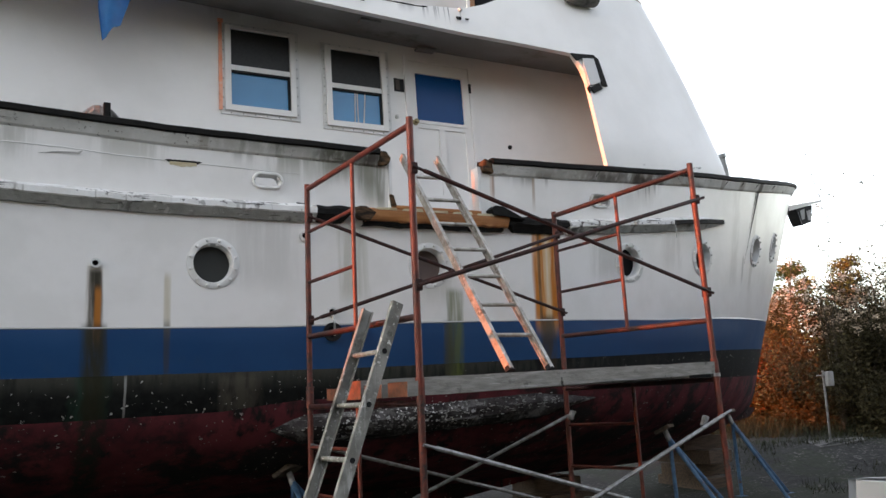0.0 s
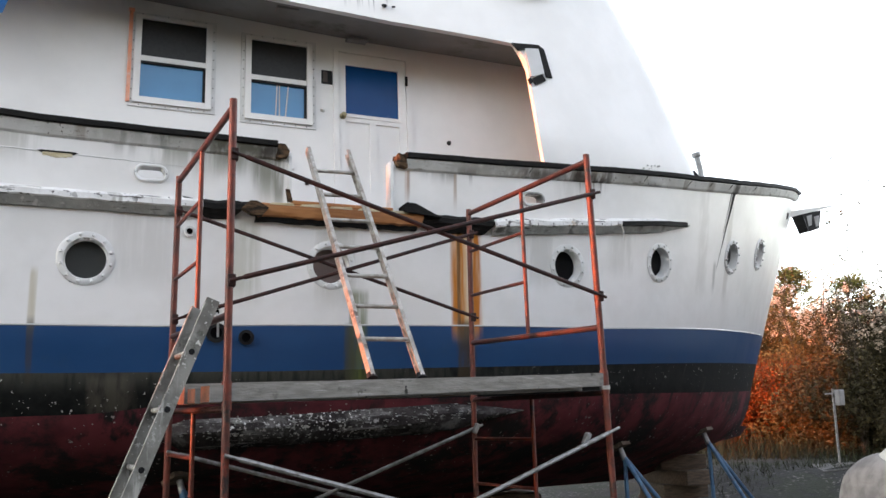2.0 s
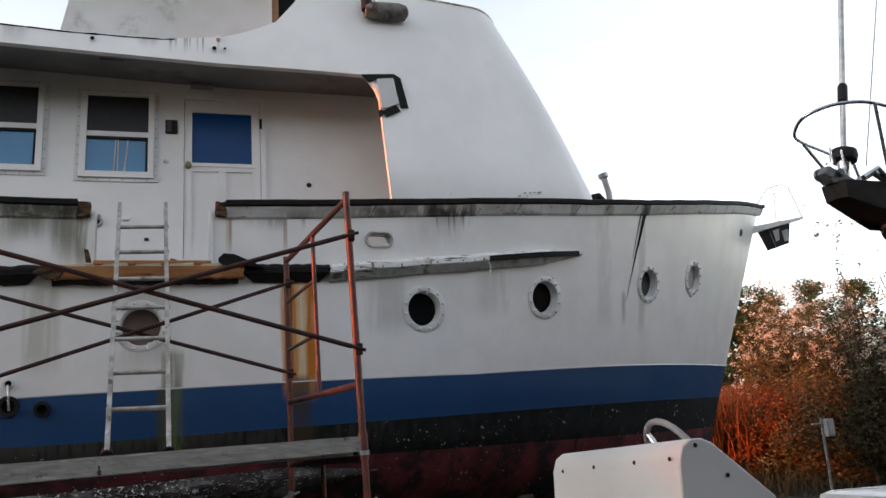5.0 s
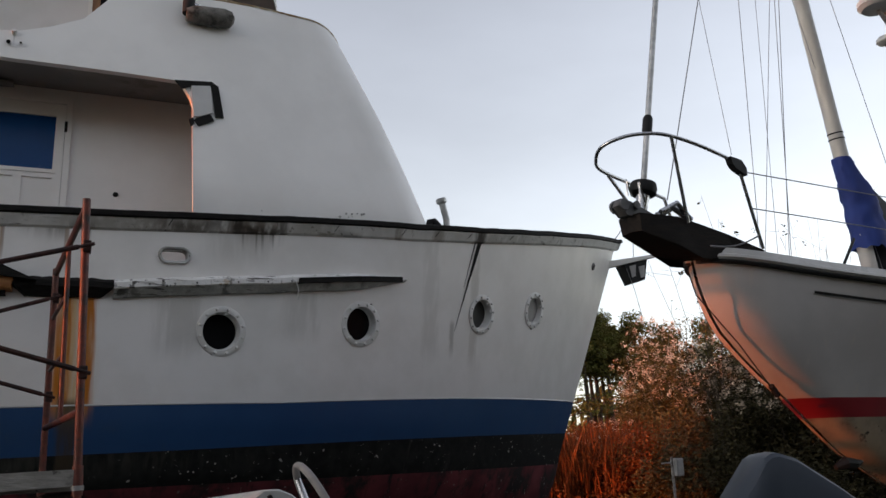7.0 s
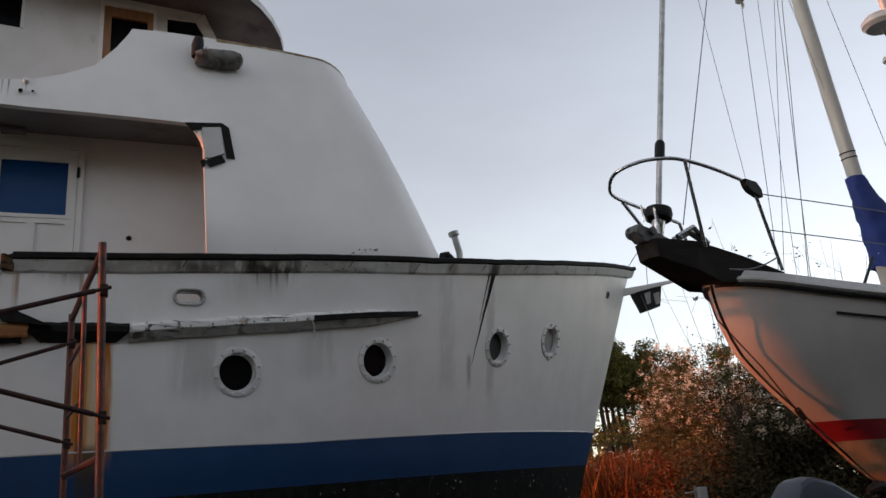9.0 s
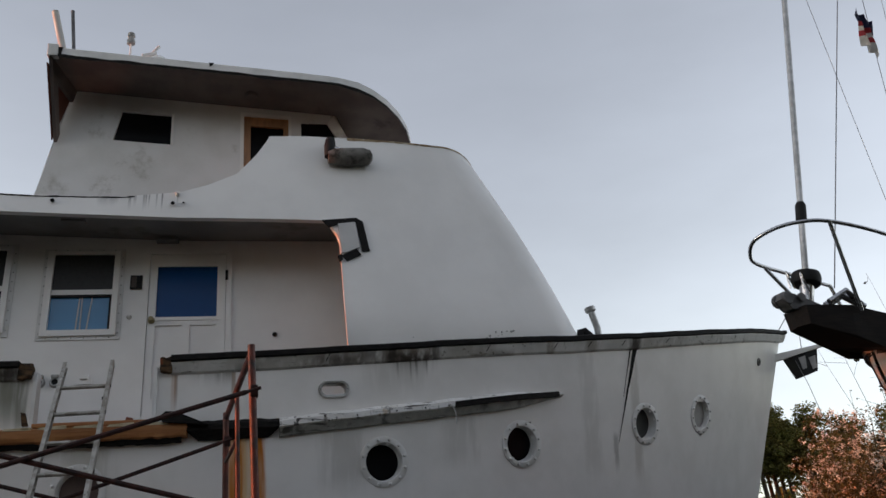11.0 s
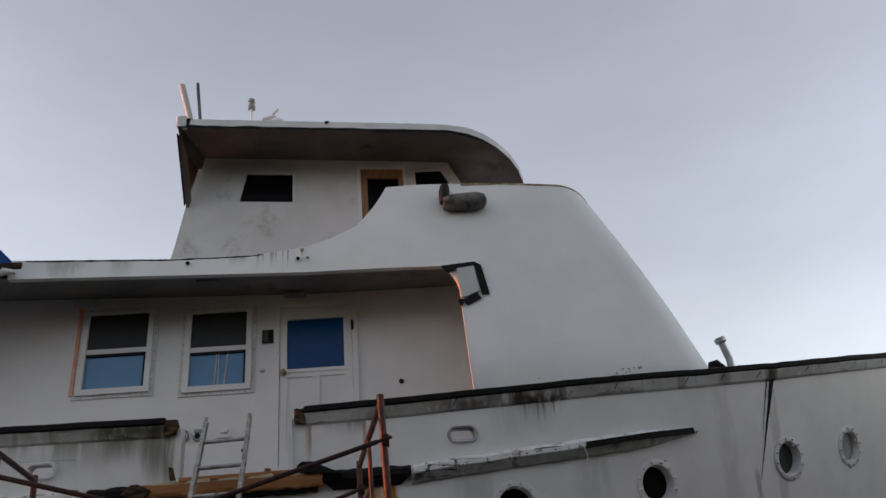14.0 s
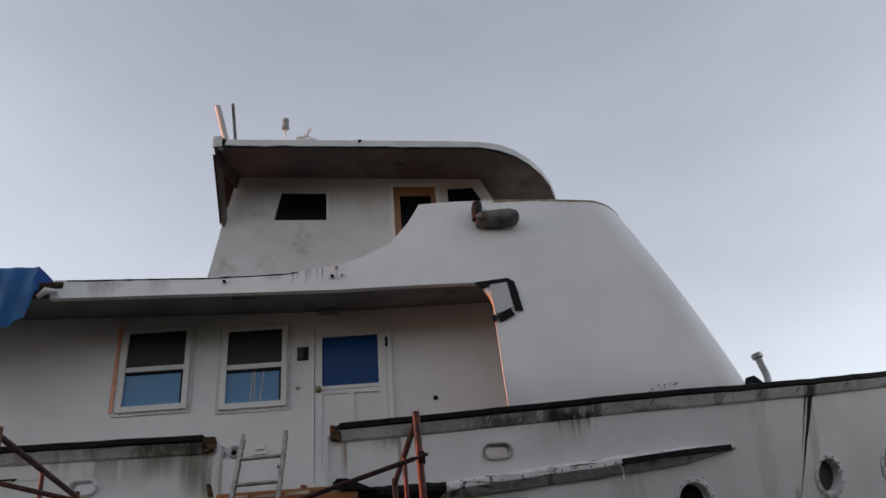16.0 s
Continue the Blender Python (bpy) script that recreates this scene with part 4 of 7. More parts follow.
# stem-head arm with the floodlight
bm = bmesh.new()
slab(bm, [(11.55, MID - 0.05, 3.97), (12.46, MID - 0.02, 4.205), (12.46, MID - 0.02, 4.235), (11.55, MID - 0.07, 4.06)], (0, 0.13, 0))
part("stemhead_arm", bm, M_house, yacht, "white anchor arm on the stemhead")
bm = bmesh.new()
slab(bm, [(11.86, MID, 4.06), (12.24, MID, 4.14), (12.18, MID, 3.86), (11.98, MID, 3.80)], (0, 0.2, 0))
flood = part("floodlight", bm, M_rubber, yacht, "dark twin floodlight under the arm")
for a in (11.95, 12.09):
    bm = bmesh.new()
    slab(bm, [(a, MID - 0.006, 4.03), (a + 0.1, MID - 0.006, 4.06), (a + 0.085, MID - 0.006, 3.9), (a + 0.025, MID - 0.006, 3.88)], (0, 0.006, 0))
    part("lamp_pane", bm, M_plastic, flood)
bm = bmesh.new()
tube(bm, [(12.46, MID, 4.22), (12.3, MID, 4.65), (12.25, MID + 0.1, 4.72), (11.95, MID, 4.62), (11.75, MID, 4.38)], 0.006, 6)
tube(bm, [(12.02, MID, 4.1), (12.05, MID, 4.45), (12.12, MID, 4.6)], 0.005, 6)
tube(bm, [(11.9, MID, 4.0), (12.0, MID, 3.7), (12.08, MID, 3.35)], 0.004, 6)
part("anchor_wires", bm, M_wire, yacht)


# ---- deckhouse ----
def side_y(x, z):
    return hull_y(min(x, 8.6), 3.7) + 0.02 + (z - 3.6) * 0.22


def wall_y(z):
    return 7.005 + (z - 4.0) * 0.07


HOUSE_X0 = 6.06


def corner_x(z):
    return 8.57 - (z - 3.77) * 0.435 + 0.055 * math.sin(math.pi * min(1.0, max(0.0, (z - 3.6) / 2.2)))


def house_ring(z, n_side=14, n_round=22):
    """Plan of the fore deckhouse at height z: side, rounded corner, curved front, and the far side."""
    xc = corner_x(z)
    r = 0.62
    pts = []
    x0 = HOUSE_X0 - (z - 3.55) * 0.02
    for i in range(n_side):
        x = x0 + (xc - r - x0) * i / (n_side - 1)
        y = side_y(x, z)
        if z < 3.85:
            y = max(y, hull_y(x, min(z, lerp(SHEER, x))) + 0.05)
        pts.append(Vector((x, y, z)))
    a = pts[-1]
    ya = a.y
    front = xc + 0.12
    for k in range(1, n_round + 1):
        q = k / n_round * math.pi / 2
        x = a.x + (front - a.x) * math.sin(q) ** 0.9
        y = ya + (MID - ya) * (1 - math.cos(q)) ** 1.0
        slope = (side_y(a.x, z) - side_y(a.x - 0.3, z)) / 0.3
        y += slope * (x - a.x) * (1 - k / n_round) * 0.6
        pts.append(Vector((x, y, z)))
    return pts + [Vector((p.x, 2 * MID - p.y, z)) for p in reversed(pts[:-1])]


TOP_Z = 5.79
zs = [3.46 + (TOP_Z - 3.46) * i / 16 for i in range(17)]
bm = bmesh.new()
sheet(bm, [house_ring(z) for z in zs])
part("house_side", bm, M_house, yacht, "white raked deckhouse front and side", smooth=50)
bm = bmesh.new()
ring = house_ring(TOP_Z)
inner = [Vector((p.x - 0.06, p.y + (0.06 if p.y < MID else -0.06), TOP_Z)) for p in ring]
low = [p - Vector((0, 0, 0.5)) for p in inner]
sheet(bm, [[p + Vector((0, 0, 0.012 * noise.noise(p * 9))) for p in ring], inner, low])
part("coaming_top", bm, mat("peeling_coaming_edge", (0.6, 0.56, 0.47), (0.3, 0.22, 0.12), 5, 0.8, bump=0.5, grime=((0.12, 0.07, 0.03), 0.5, 0.62, 6)), yacht, "peeling brownish top edge of the coaming")
bm = bmesh.new()
bm.faces.new([bm.verts.new(p) for p in low])
part("fore_top_deck", bm, M_moul, yacht)

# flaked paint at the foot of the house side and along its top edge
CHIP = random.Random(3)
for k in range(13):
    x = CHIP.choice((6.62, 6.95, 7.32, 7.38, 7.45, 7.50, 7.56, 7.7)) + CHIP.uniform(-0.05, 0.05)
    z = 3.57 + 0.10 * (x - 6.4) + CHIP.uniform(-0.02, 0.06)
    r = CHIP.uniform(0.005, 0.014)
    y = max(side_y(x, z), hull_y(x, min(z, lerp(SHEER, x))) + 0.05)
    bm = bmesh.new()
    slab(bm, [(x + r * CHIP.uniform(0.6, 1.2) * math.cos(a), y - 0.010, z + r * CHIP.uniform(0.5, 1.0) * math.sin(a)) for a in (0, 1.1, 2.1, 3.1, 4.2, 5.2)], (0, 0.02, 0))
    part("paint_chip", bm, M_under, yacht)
bm = bmesh.new()
ring = [p for p in house_ring(TOP_Z, 30)[4:44]]
sheet(bm, [[p + Vector((0.004, -0.006, 0.004)) for p in ring], [p + Vector((0.006, -0.006, -0.012 - 0.035 * max(0.0, noise.noise(p * 2.5)) - 0.012 * abs(noise.noise(p * 11)))) for p in ring]])
part("peeling_edge", bm, mat("bare_brown_edge", (0.42, 0.34, 0.22), (0.2, 0.12, 0.06), 9, 0.8, bump=0.5, grime=((0.55, 0.52, 0.45), 0.52, 0.62, 7)), yacht, "brown peeling strip along the coaming top")

# upper-deck fascia sweeping up into the house side
EAVE_LOW = [(-7, 5.3), (1.9, 4.93), (2.27, 4.915), (3.64, 4.854), (4.66, 4.812), (5.925, 4.806)]
EAVE_TOP = [(-7, 5.6), (1.84, 5.14), (3.46, 5.044), (4.17, 5.036), (4.66, 5.091), (4.9, 5.18), (5.14, 5.308), (5.31, 5.539), (5.40, 5.70), (5.43, 5.768), (5.77, 5.787), (6.16, TOP_Z)]
xs_e = [2.02 + 0.08 * i for i in range(52)]
xs_e = sorted([x for x in xs_e if x < 6.15] + [5.31, 5.36, 5.40, 5.43, 5.47, 5.925, 6.06, 6.16])
bm = bmesh.new()


def low_edge(x):
    if x <= 5.925:
        return lerp(EAVE_LOW, x)
    return 4.806 - 0.30 * max(0.0, (x - 5.925) / 0.135) ** 2 if x <= 6.06 else 3.6


def fascia(out):
    rows = []
    for k in range(7):
        rows.append([(x, side_y(x, low_edge(x) + (lerp(EAVE_TOP, x) - low_edge(x)) * k / 6) + out, low_edge(x) + (lerp(EAVE_TOP, x) - low_edge(x)) * k / 6) for x in xs_e if x <= 6.06])
    return rows


o, i_ = fascia(0.0), fascia(0.07)
sheet(bm, o)
sheet(bm, i_)
sheet(bm, [o[0], i_[0]])
sheet(bm, [o[-1], i_[-1]])
sheet(bm, [[r[0] for r in o], [r[0] for r in i_]])
part("eave_fascia", bm, M_house, yacht, "white upper-deck fascia sweeping up forward", smooth=50)
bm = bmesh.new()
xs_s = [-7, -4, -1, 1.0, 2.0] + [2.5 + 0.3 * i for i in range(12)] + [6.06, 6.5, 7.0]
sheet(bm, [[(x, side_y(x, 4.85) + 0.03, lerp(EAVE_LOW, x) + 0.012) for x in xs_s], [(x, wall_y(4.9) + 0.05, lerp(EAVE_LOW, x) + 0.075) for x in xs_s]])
part("soffit", bm, M_soffit, yacht, "soffit over the side deck, shade put into its stained grey")
bm = bmesh.new()
sheet(bm, [[(x, side_y(x, 5) + 0.06, lerp(EAVE_LOW, x) + 0.12) for x in xs_s], [(x, 2 * MID - side_y(x, 5), lerp(EAVE_LOW, x) + 0.12) for x in xs_s]])
part("upper_deck", bm, M_deck, yacht)
# dark sealant line where the fascia meets the upper works
bm = bmesh.new()
rows = [[], [], []]
for k in range(90):
    x = 2.15 + 2.12 * k / 89
    z = lerp(EAVE_TOP, x) - 0.012 + 0.006 * noise.noise(Vector((x * 4, 1, 0)))
    h = 0.006 + 0.006 * noise.noise(Vector((x * 9, 7, 0))) + 0.004 * noise.noise(Vector((x * 31, 7, 0)))
    for r, (dz, dy) in zip(rows, ((max(0.001, h), 0.0), (0, 0.006), (-max(0.001, h), 0.0))):
        r.append((x, side_y(x, z) - 0.003 - dy, z + dz))
sheet(bm, rows)
part("sealant_line", bm, M_tar, yacht, "cracked dark sealant along the fascia top")
# aft-facing edge of the forward opening, and the bulkhead at the end of the passage behind it
bm = bmesh.new()
edge = []
for k in range(13):
    z = 3.50 + (4.80 - 3.50) * k / 12
    x = 6.065 - 0.02 * (z - 3.55) - (0.12 * max(0, (z - 4.62) / 0.18) ** 2)
    edge.append((x, z))
sheet(bm, [[(x - 0.004, side_y(x, z) - 0.003, z) for x, z in edge], [(x - 0.004, side_y(x, z) + 0.05, z) for x, z in edge]])
part("opening_edge", bm, M_house, yacht)
bm = bmesh.new()
sheet(bm, [[(6.95, max(side_y(6.95, z) + 0.02, hull_y(6.95, 3.2) + 0.1), z) for z in (3.1, 4.0, 4.95)], [(6.95, wall_y(z) + 0.02, z) for z in (3.1, 4.0, 4.95)]])
part("bulkhead", bm, M_house, yacht)

# black tape marks and pale patch by the opening
for poly in ([(5.89, 4.80), (6.20, 4.838), (6.255, 4.80), (6.10, 4.772), (6.03, 4.762), (5.955, 4.725)], [(6.195, 4.82), (6.26, 4.80), (6.305, 4.485), (6.235, 4.48)],
             [(6.055, 4.43), (6.19, 4.505), (6.225, 4.44), (6.095, 4.37)], [(6.015, 4.42), (6.05, 4.45), (6.06, 4.39), (6.03, 4.36)]):
    bm = bmesh.new()
    slab(bm, [(x, side_y(x, z) - 0.020, z) for x, z in poly], (0, 0.018, 0))
    part("black_tape", bm, M_tar, yacht, "strip of black tape on the house side")
bm = bmesh.new()
slab(bm, [(x, side_y(x, z) - 0.023, z) for x, z in [(6.03, 4.765), (6.19, 4.79), (6.215, 4.52), (6.09, 4.46), (6.055, 4.46)]], (0, 0.02, 0))
part("light_patch", bm, M_gel, yacht, "clean white plastic patch")

# cabin side wall with its openings
W_TOP = lambda x: 4.955 - 0.03 * (x - 3)
bm = bmesh.new()
WIN = [(2.50, 3.16, 3.985, 4.815), (3.46, 4.085, 3.945, 4.765)]
DOOR = (4.345, 5.03, 3.20, 4.74)


def wall_panel(x0, x1, z0, z1):
    slab(bm, [(x0, wall_y(z0), z0), (x1, wall_y(z0), z0), (x1, wall_y(z1), z1), (x0, wall_y(z1), z1)], (0, 0.05, 0))


# unseen raked wall end, added so its shadow keeps sun off the passage
shade_end = [(-6.96, 3.05), (-6.96, 3.6), (-2.77, 5.32)]
slab(bm, [(x, wall_y(z), z) for x, z in [(0.0, 3.05), (0.0, 5.32)] + shade_end[::-1]], (0, 0.05, 0))
wall_panel(0.0, 2.50, 3.05, 5.05)
for (xa, za), (xb, zb) in zip(shade_end, shade_end[1:]):
    slab(bm, [(xa, wall_y(za) + 0.05, za), (xa, 2 * MID - 7.0, za), (xb, 2 * MID - 7.0, zb), (xb, wall_y(zb) + 0.05, zb)], (0.05, 0, 0))
wall_panel(3.16, 3.46, 3.05, 5.0)
wall_panel(4.085, 4.345, 3.05, 5.0)
wall_panel(5.03, 7.0, 3.05, 5.0)
for x0, x1, z0, z1 in WIN + [DOOR]:
    wall_panel(x0, x1, 3.05, z0)
    wall_panel(x0, x1, z1, 5.0)
bmesh.ops.remove_doubles(bm, verts=bm.verts, dist=0.0005)
part("cabin_wall", bm, M_house, yacht, "white cabin side wall")
# added near-black board, painted as the unlit cabin behind the openings
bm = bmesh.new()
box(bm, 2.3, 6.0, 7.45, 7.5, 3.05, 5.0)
part("cabin_dark_backing", bm, M_interior, yacht)


def bar(bm, x0, x1, z0, z1, front, deep):
    slab(bm, [(x0, wall_y(z0) - front, z0), (x1, wall_y(z0) - front, z0), (x1, wall_y(z1) - front, z1), (x0, wall_y(z1) - front, z1)], (0, deep, 0))


for x0, x1, z0, z1 in WIN:
    gx0, gx1, gz0, gz1 = x0 + 0.055, x1 - 0.05, z0 + 0.055, z1 - 0.03
    zm = z0 + (z1 - z0) * 0.50
    bm = bmesh.new()
    bar(bm, x0 - 0.035, x0 + 0.02, z0 - 0.035, z1 + 0.03, 0.012, 0.016)
    bar(bm, x1 - 0.02, x1 + 0.04, z0 - 0.035, z1 + 0.03, 0.012, 0.016)
    bar(bm, x0 + 0.02, x1 - 0.02, z0 - 0.035, z0 + 0.0, 0.012, 0.016)
    bar(bm, x0 + 0.02, x1 - 0.02, z1 + 0.0, z1 + 0.03, 0.012, 0.016)
    win = part("window", bm, M_dirty, yacht, "sash window in a riveted white frame")
    bm = bmesh.new()
    bar(bm, x0, gx0, z0, z1, 0.035, 0.07)
    bar(bm, gx1, x1, z0, z1, 0.035, 0.07)
    bar(bm, gx0, gx1, z0, gz0, 0.033, 0.066)
    bar(bm, gx0, gx1, gz1, z1, 0.033, 0.066)
    part("window_frame", bm, M_house, win)
    bm = bmesh.new()
    bar(bm, gx0, gx1, zm - 0.018, zm + 0.03, 0.022, 0.05)
    part("meeting_rail", bm, M_house, win)
    bm = bmesh.new()
    bar(bm, gx0, gx1, zm + 0.03, gz1, 0.004, 0.006)
    part("upper_screen", bm, M_screen, win, "dark upper sash")
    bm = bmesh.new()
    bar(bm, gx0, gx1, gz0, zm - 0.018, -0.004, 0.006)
    part("lower_pane", bm, M_pane_blue, win, "lower pane with the reflected blue sky put into its colour")
    # black strips along the pane's top and right edges only
    bm = bmesh.new()
    bar(bm, gx0, gx1, zm - 0.04, zm - 0.018, 0.016, 0.02)
    bar(bm, gx1 - 0.022, gx1, gz0, zm - 0.04, 0.016, 0.02)
    part("pane_dark_edge", bm, M_rubber, win)
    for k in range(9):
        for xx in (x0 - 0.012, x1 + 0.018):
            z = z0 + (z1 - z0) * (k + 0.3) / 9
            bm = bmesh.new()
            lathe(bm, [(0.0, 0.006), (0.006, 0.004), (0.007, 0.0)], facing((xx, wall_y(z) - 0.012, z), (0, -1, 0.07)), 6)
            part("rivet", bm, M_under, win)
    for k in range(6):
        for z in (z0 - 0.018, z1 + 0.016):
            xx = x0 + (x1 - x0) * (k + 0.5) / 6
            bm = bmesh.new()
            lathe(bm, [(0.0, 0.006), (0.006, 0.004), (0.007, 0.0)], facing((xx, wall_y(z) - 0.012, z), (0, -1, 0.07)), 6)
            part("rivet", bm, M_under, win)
# added strip, coloured like the low sun catching the casing
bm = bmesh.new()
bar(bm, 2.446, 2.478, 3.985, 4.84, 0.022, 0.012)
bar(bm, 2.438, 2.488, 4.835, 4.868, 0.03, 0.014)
part("window_sun_strip", bm, M_salmon, yacht, "strip painted salmon-orange for sun on the first window's edge")
# pale strips on the second window that stand in for mirrored masts
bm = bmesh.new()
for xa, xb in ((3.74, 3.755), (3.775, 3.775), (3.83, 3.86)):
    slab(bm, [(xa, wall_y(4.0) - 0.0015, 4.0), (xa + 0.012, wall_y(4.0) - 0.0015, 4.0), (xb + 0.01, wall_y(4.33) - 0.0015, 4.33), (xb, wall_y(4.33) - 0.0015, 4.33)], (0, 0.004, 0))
part("mast_reflections", bm, M_flag_white, yacht, "pale strips painted as mirrored masts on the pane")

# side door
x0, x1, z0, z1 = DOOR
bm = bmesh.new()
bar(bm, x0 - 0.05, x0, z0 - 0.02, z1 + 0.05, 0.02, 0.06)
bar(bm, x1, x1 + 0.05, z0 - 0.02, z1 + 0.05, 0.02, 0.06)
bar(bm, x0, x1, z1, z1 + 0.05, 0.02, 0.06)
bar(bm, x0 - 0.06, x1 + 0.06, z0 - 0.045, z0 - 0.005, 0.05, 0.1)
door = part("side_door", bm, M_house, yacht, "white cabin side door with a blue upper pane")
gx0, gx1, gz0, gz1 = 4.415, 4.95, 4.105, 4.615
bm = bmesh.new()
for a in ((x0 + 0.004, gx0, z0, z1 - 0.004), (gx1, x1 - 0.004, z0, z1 - 0.004), (gx0, gx1, gz1, z1 - 0.004), (gx0, gx1, z0, z0 + 0.14), (gx0, gx1, gz0 - 0.075, gz0), ((gx0 + gx1) / 2 - 0.035, (gx0 + gx1) / 2 + 0.035, z0 + 0.14, gz0 - 0.075)):
    bar(bm, *a, 0.008, 0.04)
part("door_frame", bm, M_house, door)
bm = bmesh.new()
bar(bm, gx0, gx1, z0 + 0.13, gz0 - 0.06, -0.006, 0.02)
part("door_panel", bm, M_house, door)
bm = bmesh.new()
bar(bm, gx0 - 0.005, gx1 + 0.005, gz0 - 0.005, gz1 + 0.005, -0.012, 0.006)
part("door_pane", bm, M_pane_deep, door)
bm = bmesh.new()
bar(bm, gx0 - 0.03, gx1 + 0.03, gz0 - 0.03, gz0 + 0.004, 0.016, 0.02)
part("pane_sill", bm, M_house, door)
bm = bmesh.new()
lathe(bm, [(0.0, 0.06), (0.018, 0.058), (0.026, 0.045), (0.022, 0.03), (0.01, 0.022), (0.01, 0.012), (0.03, 0.008), (0.032, 0.0)], facing((4.385, wall_y(4.08) - 0.008, 4.08), (0, -1, 0.07)), 16)
part("door_knob", bm, M_brass, door, "tarnished brass door knob", smooth=True)
for hz in (4.52, 3.55):
    bm = bmesh.new()
    bar(bm, x1 - 0.008, x1 + 0.016, hz - 0.05, hz + 0.05, 0.026, 0.012)
    part("hinge", bm, M_rubber, door)
bm = bmesh.new()
bar(bm, 4.18, 4.285, 4.39, 4.525, 0.012, 0.012)
vent = part("socket_box", bm, M_rubber, yacht, "small dark box beside the door")
bm = bmesh.new()
bar(bm, 4.192, 4.235, 4.405, 4.512, 0.02, 0.008)
part("socket_cover", bm, mat("brown_plastic", (0.06, 0.04, 0.03), None, 8, 0.5), vent)
for ex, ez in ((5.472, 3.925), (4.19, 4.12)):
    bm = bmesh.new()
    lathe(bm, [(0.0, 0.03), (0.014, 0.026), (0.02, 0.01), (0.024, 0.0)], facing((ex, wall_y(ez), ez), (0, -1, 0.07)), 14)
    part("wall_stud", bm, M_rubber if ex > 5 else M_moul, yacht, smooth=True)
# fittings low on the wall by the gate: shore power sockets, plate, brick-coloured wedge
for sx in (3.505, 3.63):
    m = facing((sx, wall_y(3.53), 3.53), (0, -1, 0.07))
    bm = bmesh.new()
    lathe(bm, [(0.026, 0.012), (0.028, 0.03), (0.036, 0.03), (0.044, 0.02), (0.048, 0.0)], m, 18)
    part("shore_socket", bm, M_alu, yacht, "dull metal shore power socket", smooth=35)
    # black disc drawn for the socket's shaded bore
    bm = bmesh.new()
    disc(bm, m @ Matrix.Translation((0, 0, 0.014)), 0.027, 16)
    part("socket_bore_disc", bm, M_rubber, yacht)
    bm = bmesh.new()
    bar(bm, sx - 0.03, sx + 0.03, 3.565, 3.592, 0.04, 0.04)
    part("socket_hood", bm, M_under, yacht)
bm = bmesh.new()
bar(bm, 3.80, 3.925, 3.505, 3.55, 0.012, 0.012)
bar(bm, 3.83, 3.895, 3.548, 3.585, 0.03, 0.03)
part("label_plate", bm, M_house, yacht)
bm = bmesh.new()
bar(bm, 4.02, 4.055, 3.365, 3.39, 0.012, 0.012)
part("wall_slot", bm, M_rubber, yacht)
bm = bmesh.new()
box(bm, 4.22, 4.275, 6.88, 6.95, 3.06, 3.19, 0.005, Matrix.Translation((4.25, 0, 3.1)) @ pose(0, 0, 0, 0, 12, 0) @ Matrix.Translation((-4.25, 0, -3.1)))
part("red_wedge", bm, mat("red_brown_paint", (0.25, 0.07, 0.04), None, 9, 0.7), yacht)

# small holes and scuppers in the fascia and soffit
for hx, hz in ((3.60, 5.0), (4.59, 4.98), (4.68, 4.985)):
    bm = bmesh.new()
    tube(bm, [(hx, side_y(hx, hz) + 0.02, hz), (hx + 0.01, side_y(hx, hz) - 0.045, hz - 0.03)], 0.016 if hx < 4.65 else 0.008, 10)
    part("scupper", bm, M_rubber, yacht)
bm = bmesh.new()
tube(bm, [(4.63, side_y(4.63, 5.06) + 0.02, 5.045), (4.63, side_y(4.63, 5.06) - 0.03, 5.075)], 0.02, 10)
part("roof_cleat", bm, M_moul, yacht)
for vx, vy in ((3.75, 6.6), (4.5, 6.95)):
    bm = bmesh.new()
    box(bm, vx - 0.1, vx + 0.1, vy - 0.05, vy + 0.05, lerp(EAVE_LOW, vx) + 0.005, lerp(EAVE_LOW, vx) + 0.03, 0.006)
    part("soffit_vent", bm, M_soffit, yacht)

# horn on the house side
bm = bmesh.new()
hy = side_y(6.0, 5.6)
tube(bm, [(6.0, hy - 0.06, 5.70), (5.99, hy - 0.09, 5.62), (5.985, hy - 0.10, 5.50)], [0.045, 0.055, 0.05], 14)
horn = part("horn", bm, M_rubber, yacht, "black and grey horn on the house side", smooth=40)
bm = bmesh.new()
tube(bm, [(5.97, hy - 0.09, 5.50), (6.05, hy - 0.09, 5.505), (6.3, hy - 0.07, 5.52), (6.36, hy - 0.06, 5.52), (6.385, hy - 0.055, 5.52)], [0.065, 0.085, 0.088, 0.075, 0.04], 16)
part("horn_bell", bm, mat("weathered_grey_canvas", (0.17, 0.16, 0.145), (0.09, 0.085, 0.075), 9, 0.85, bump=0.8, grime=((0.03, 0.028, 0.025), 0.52, 0.66, 9.0)), horn, smooth=40)
bm = bmesh.new()
tube(bm, [(6.03, hy - 0.1, 5.60), (6.07, hy - 0.12, 5.575), (6.05, hy - 0.13, 5.555)], 0.018, 10)
part("horn_fitting", bm, M_steel, horn, smooth=True)

# vent post and windlass gear on the foredeck
bm = bmesh.new()
tube(bm, [(8.635, 7.1, 3.75), (8.63, 7.1, 3.95), (8.588, 7.1, 4.12)], 0.034, 14)
tube(bm, [(8.590, 7.1, 4.11), (8.586, 7.1, 4.125), (8.578, 7.1, 4.16), (8.576, 7.1, 4.168)], [0.036, 0.054, 0.056, 0.048], 16)
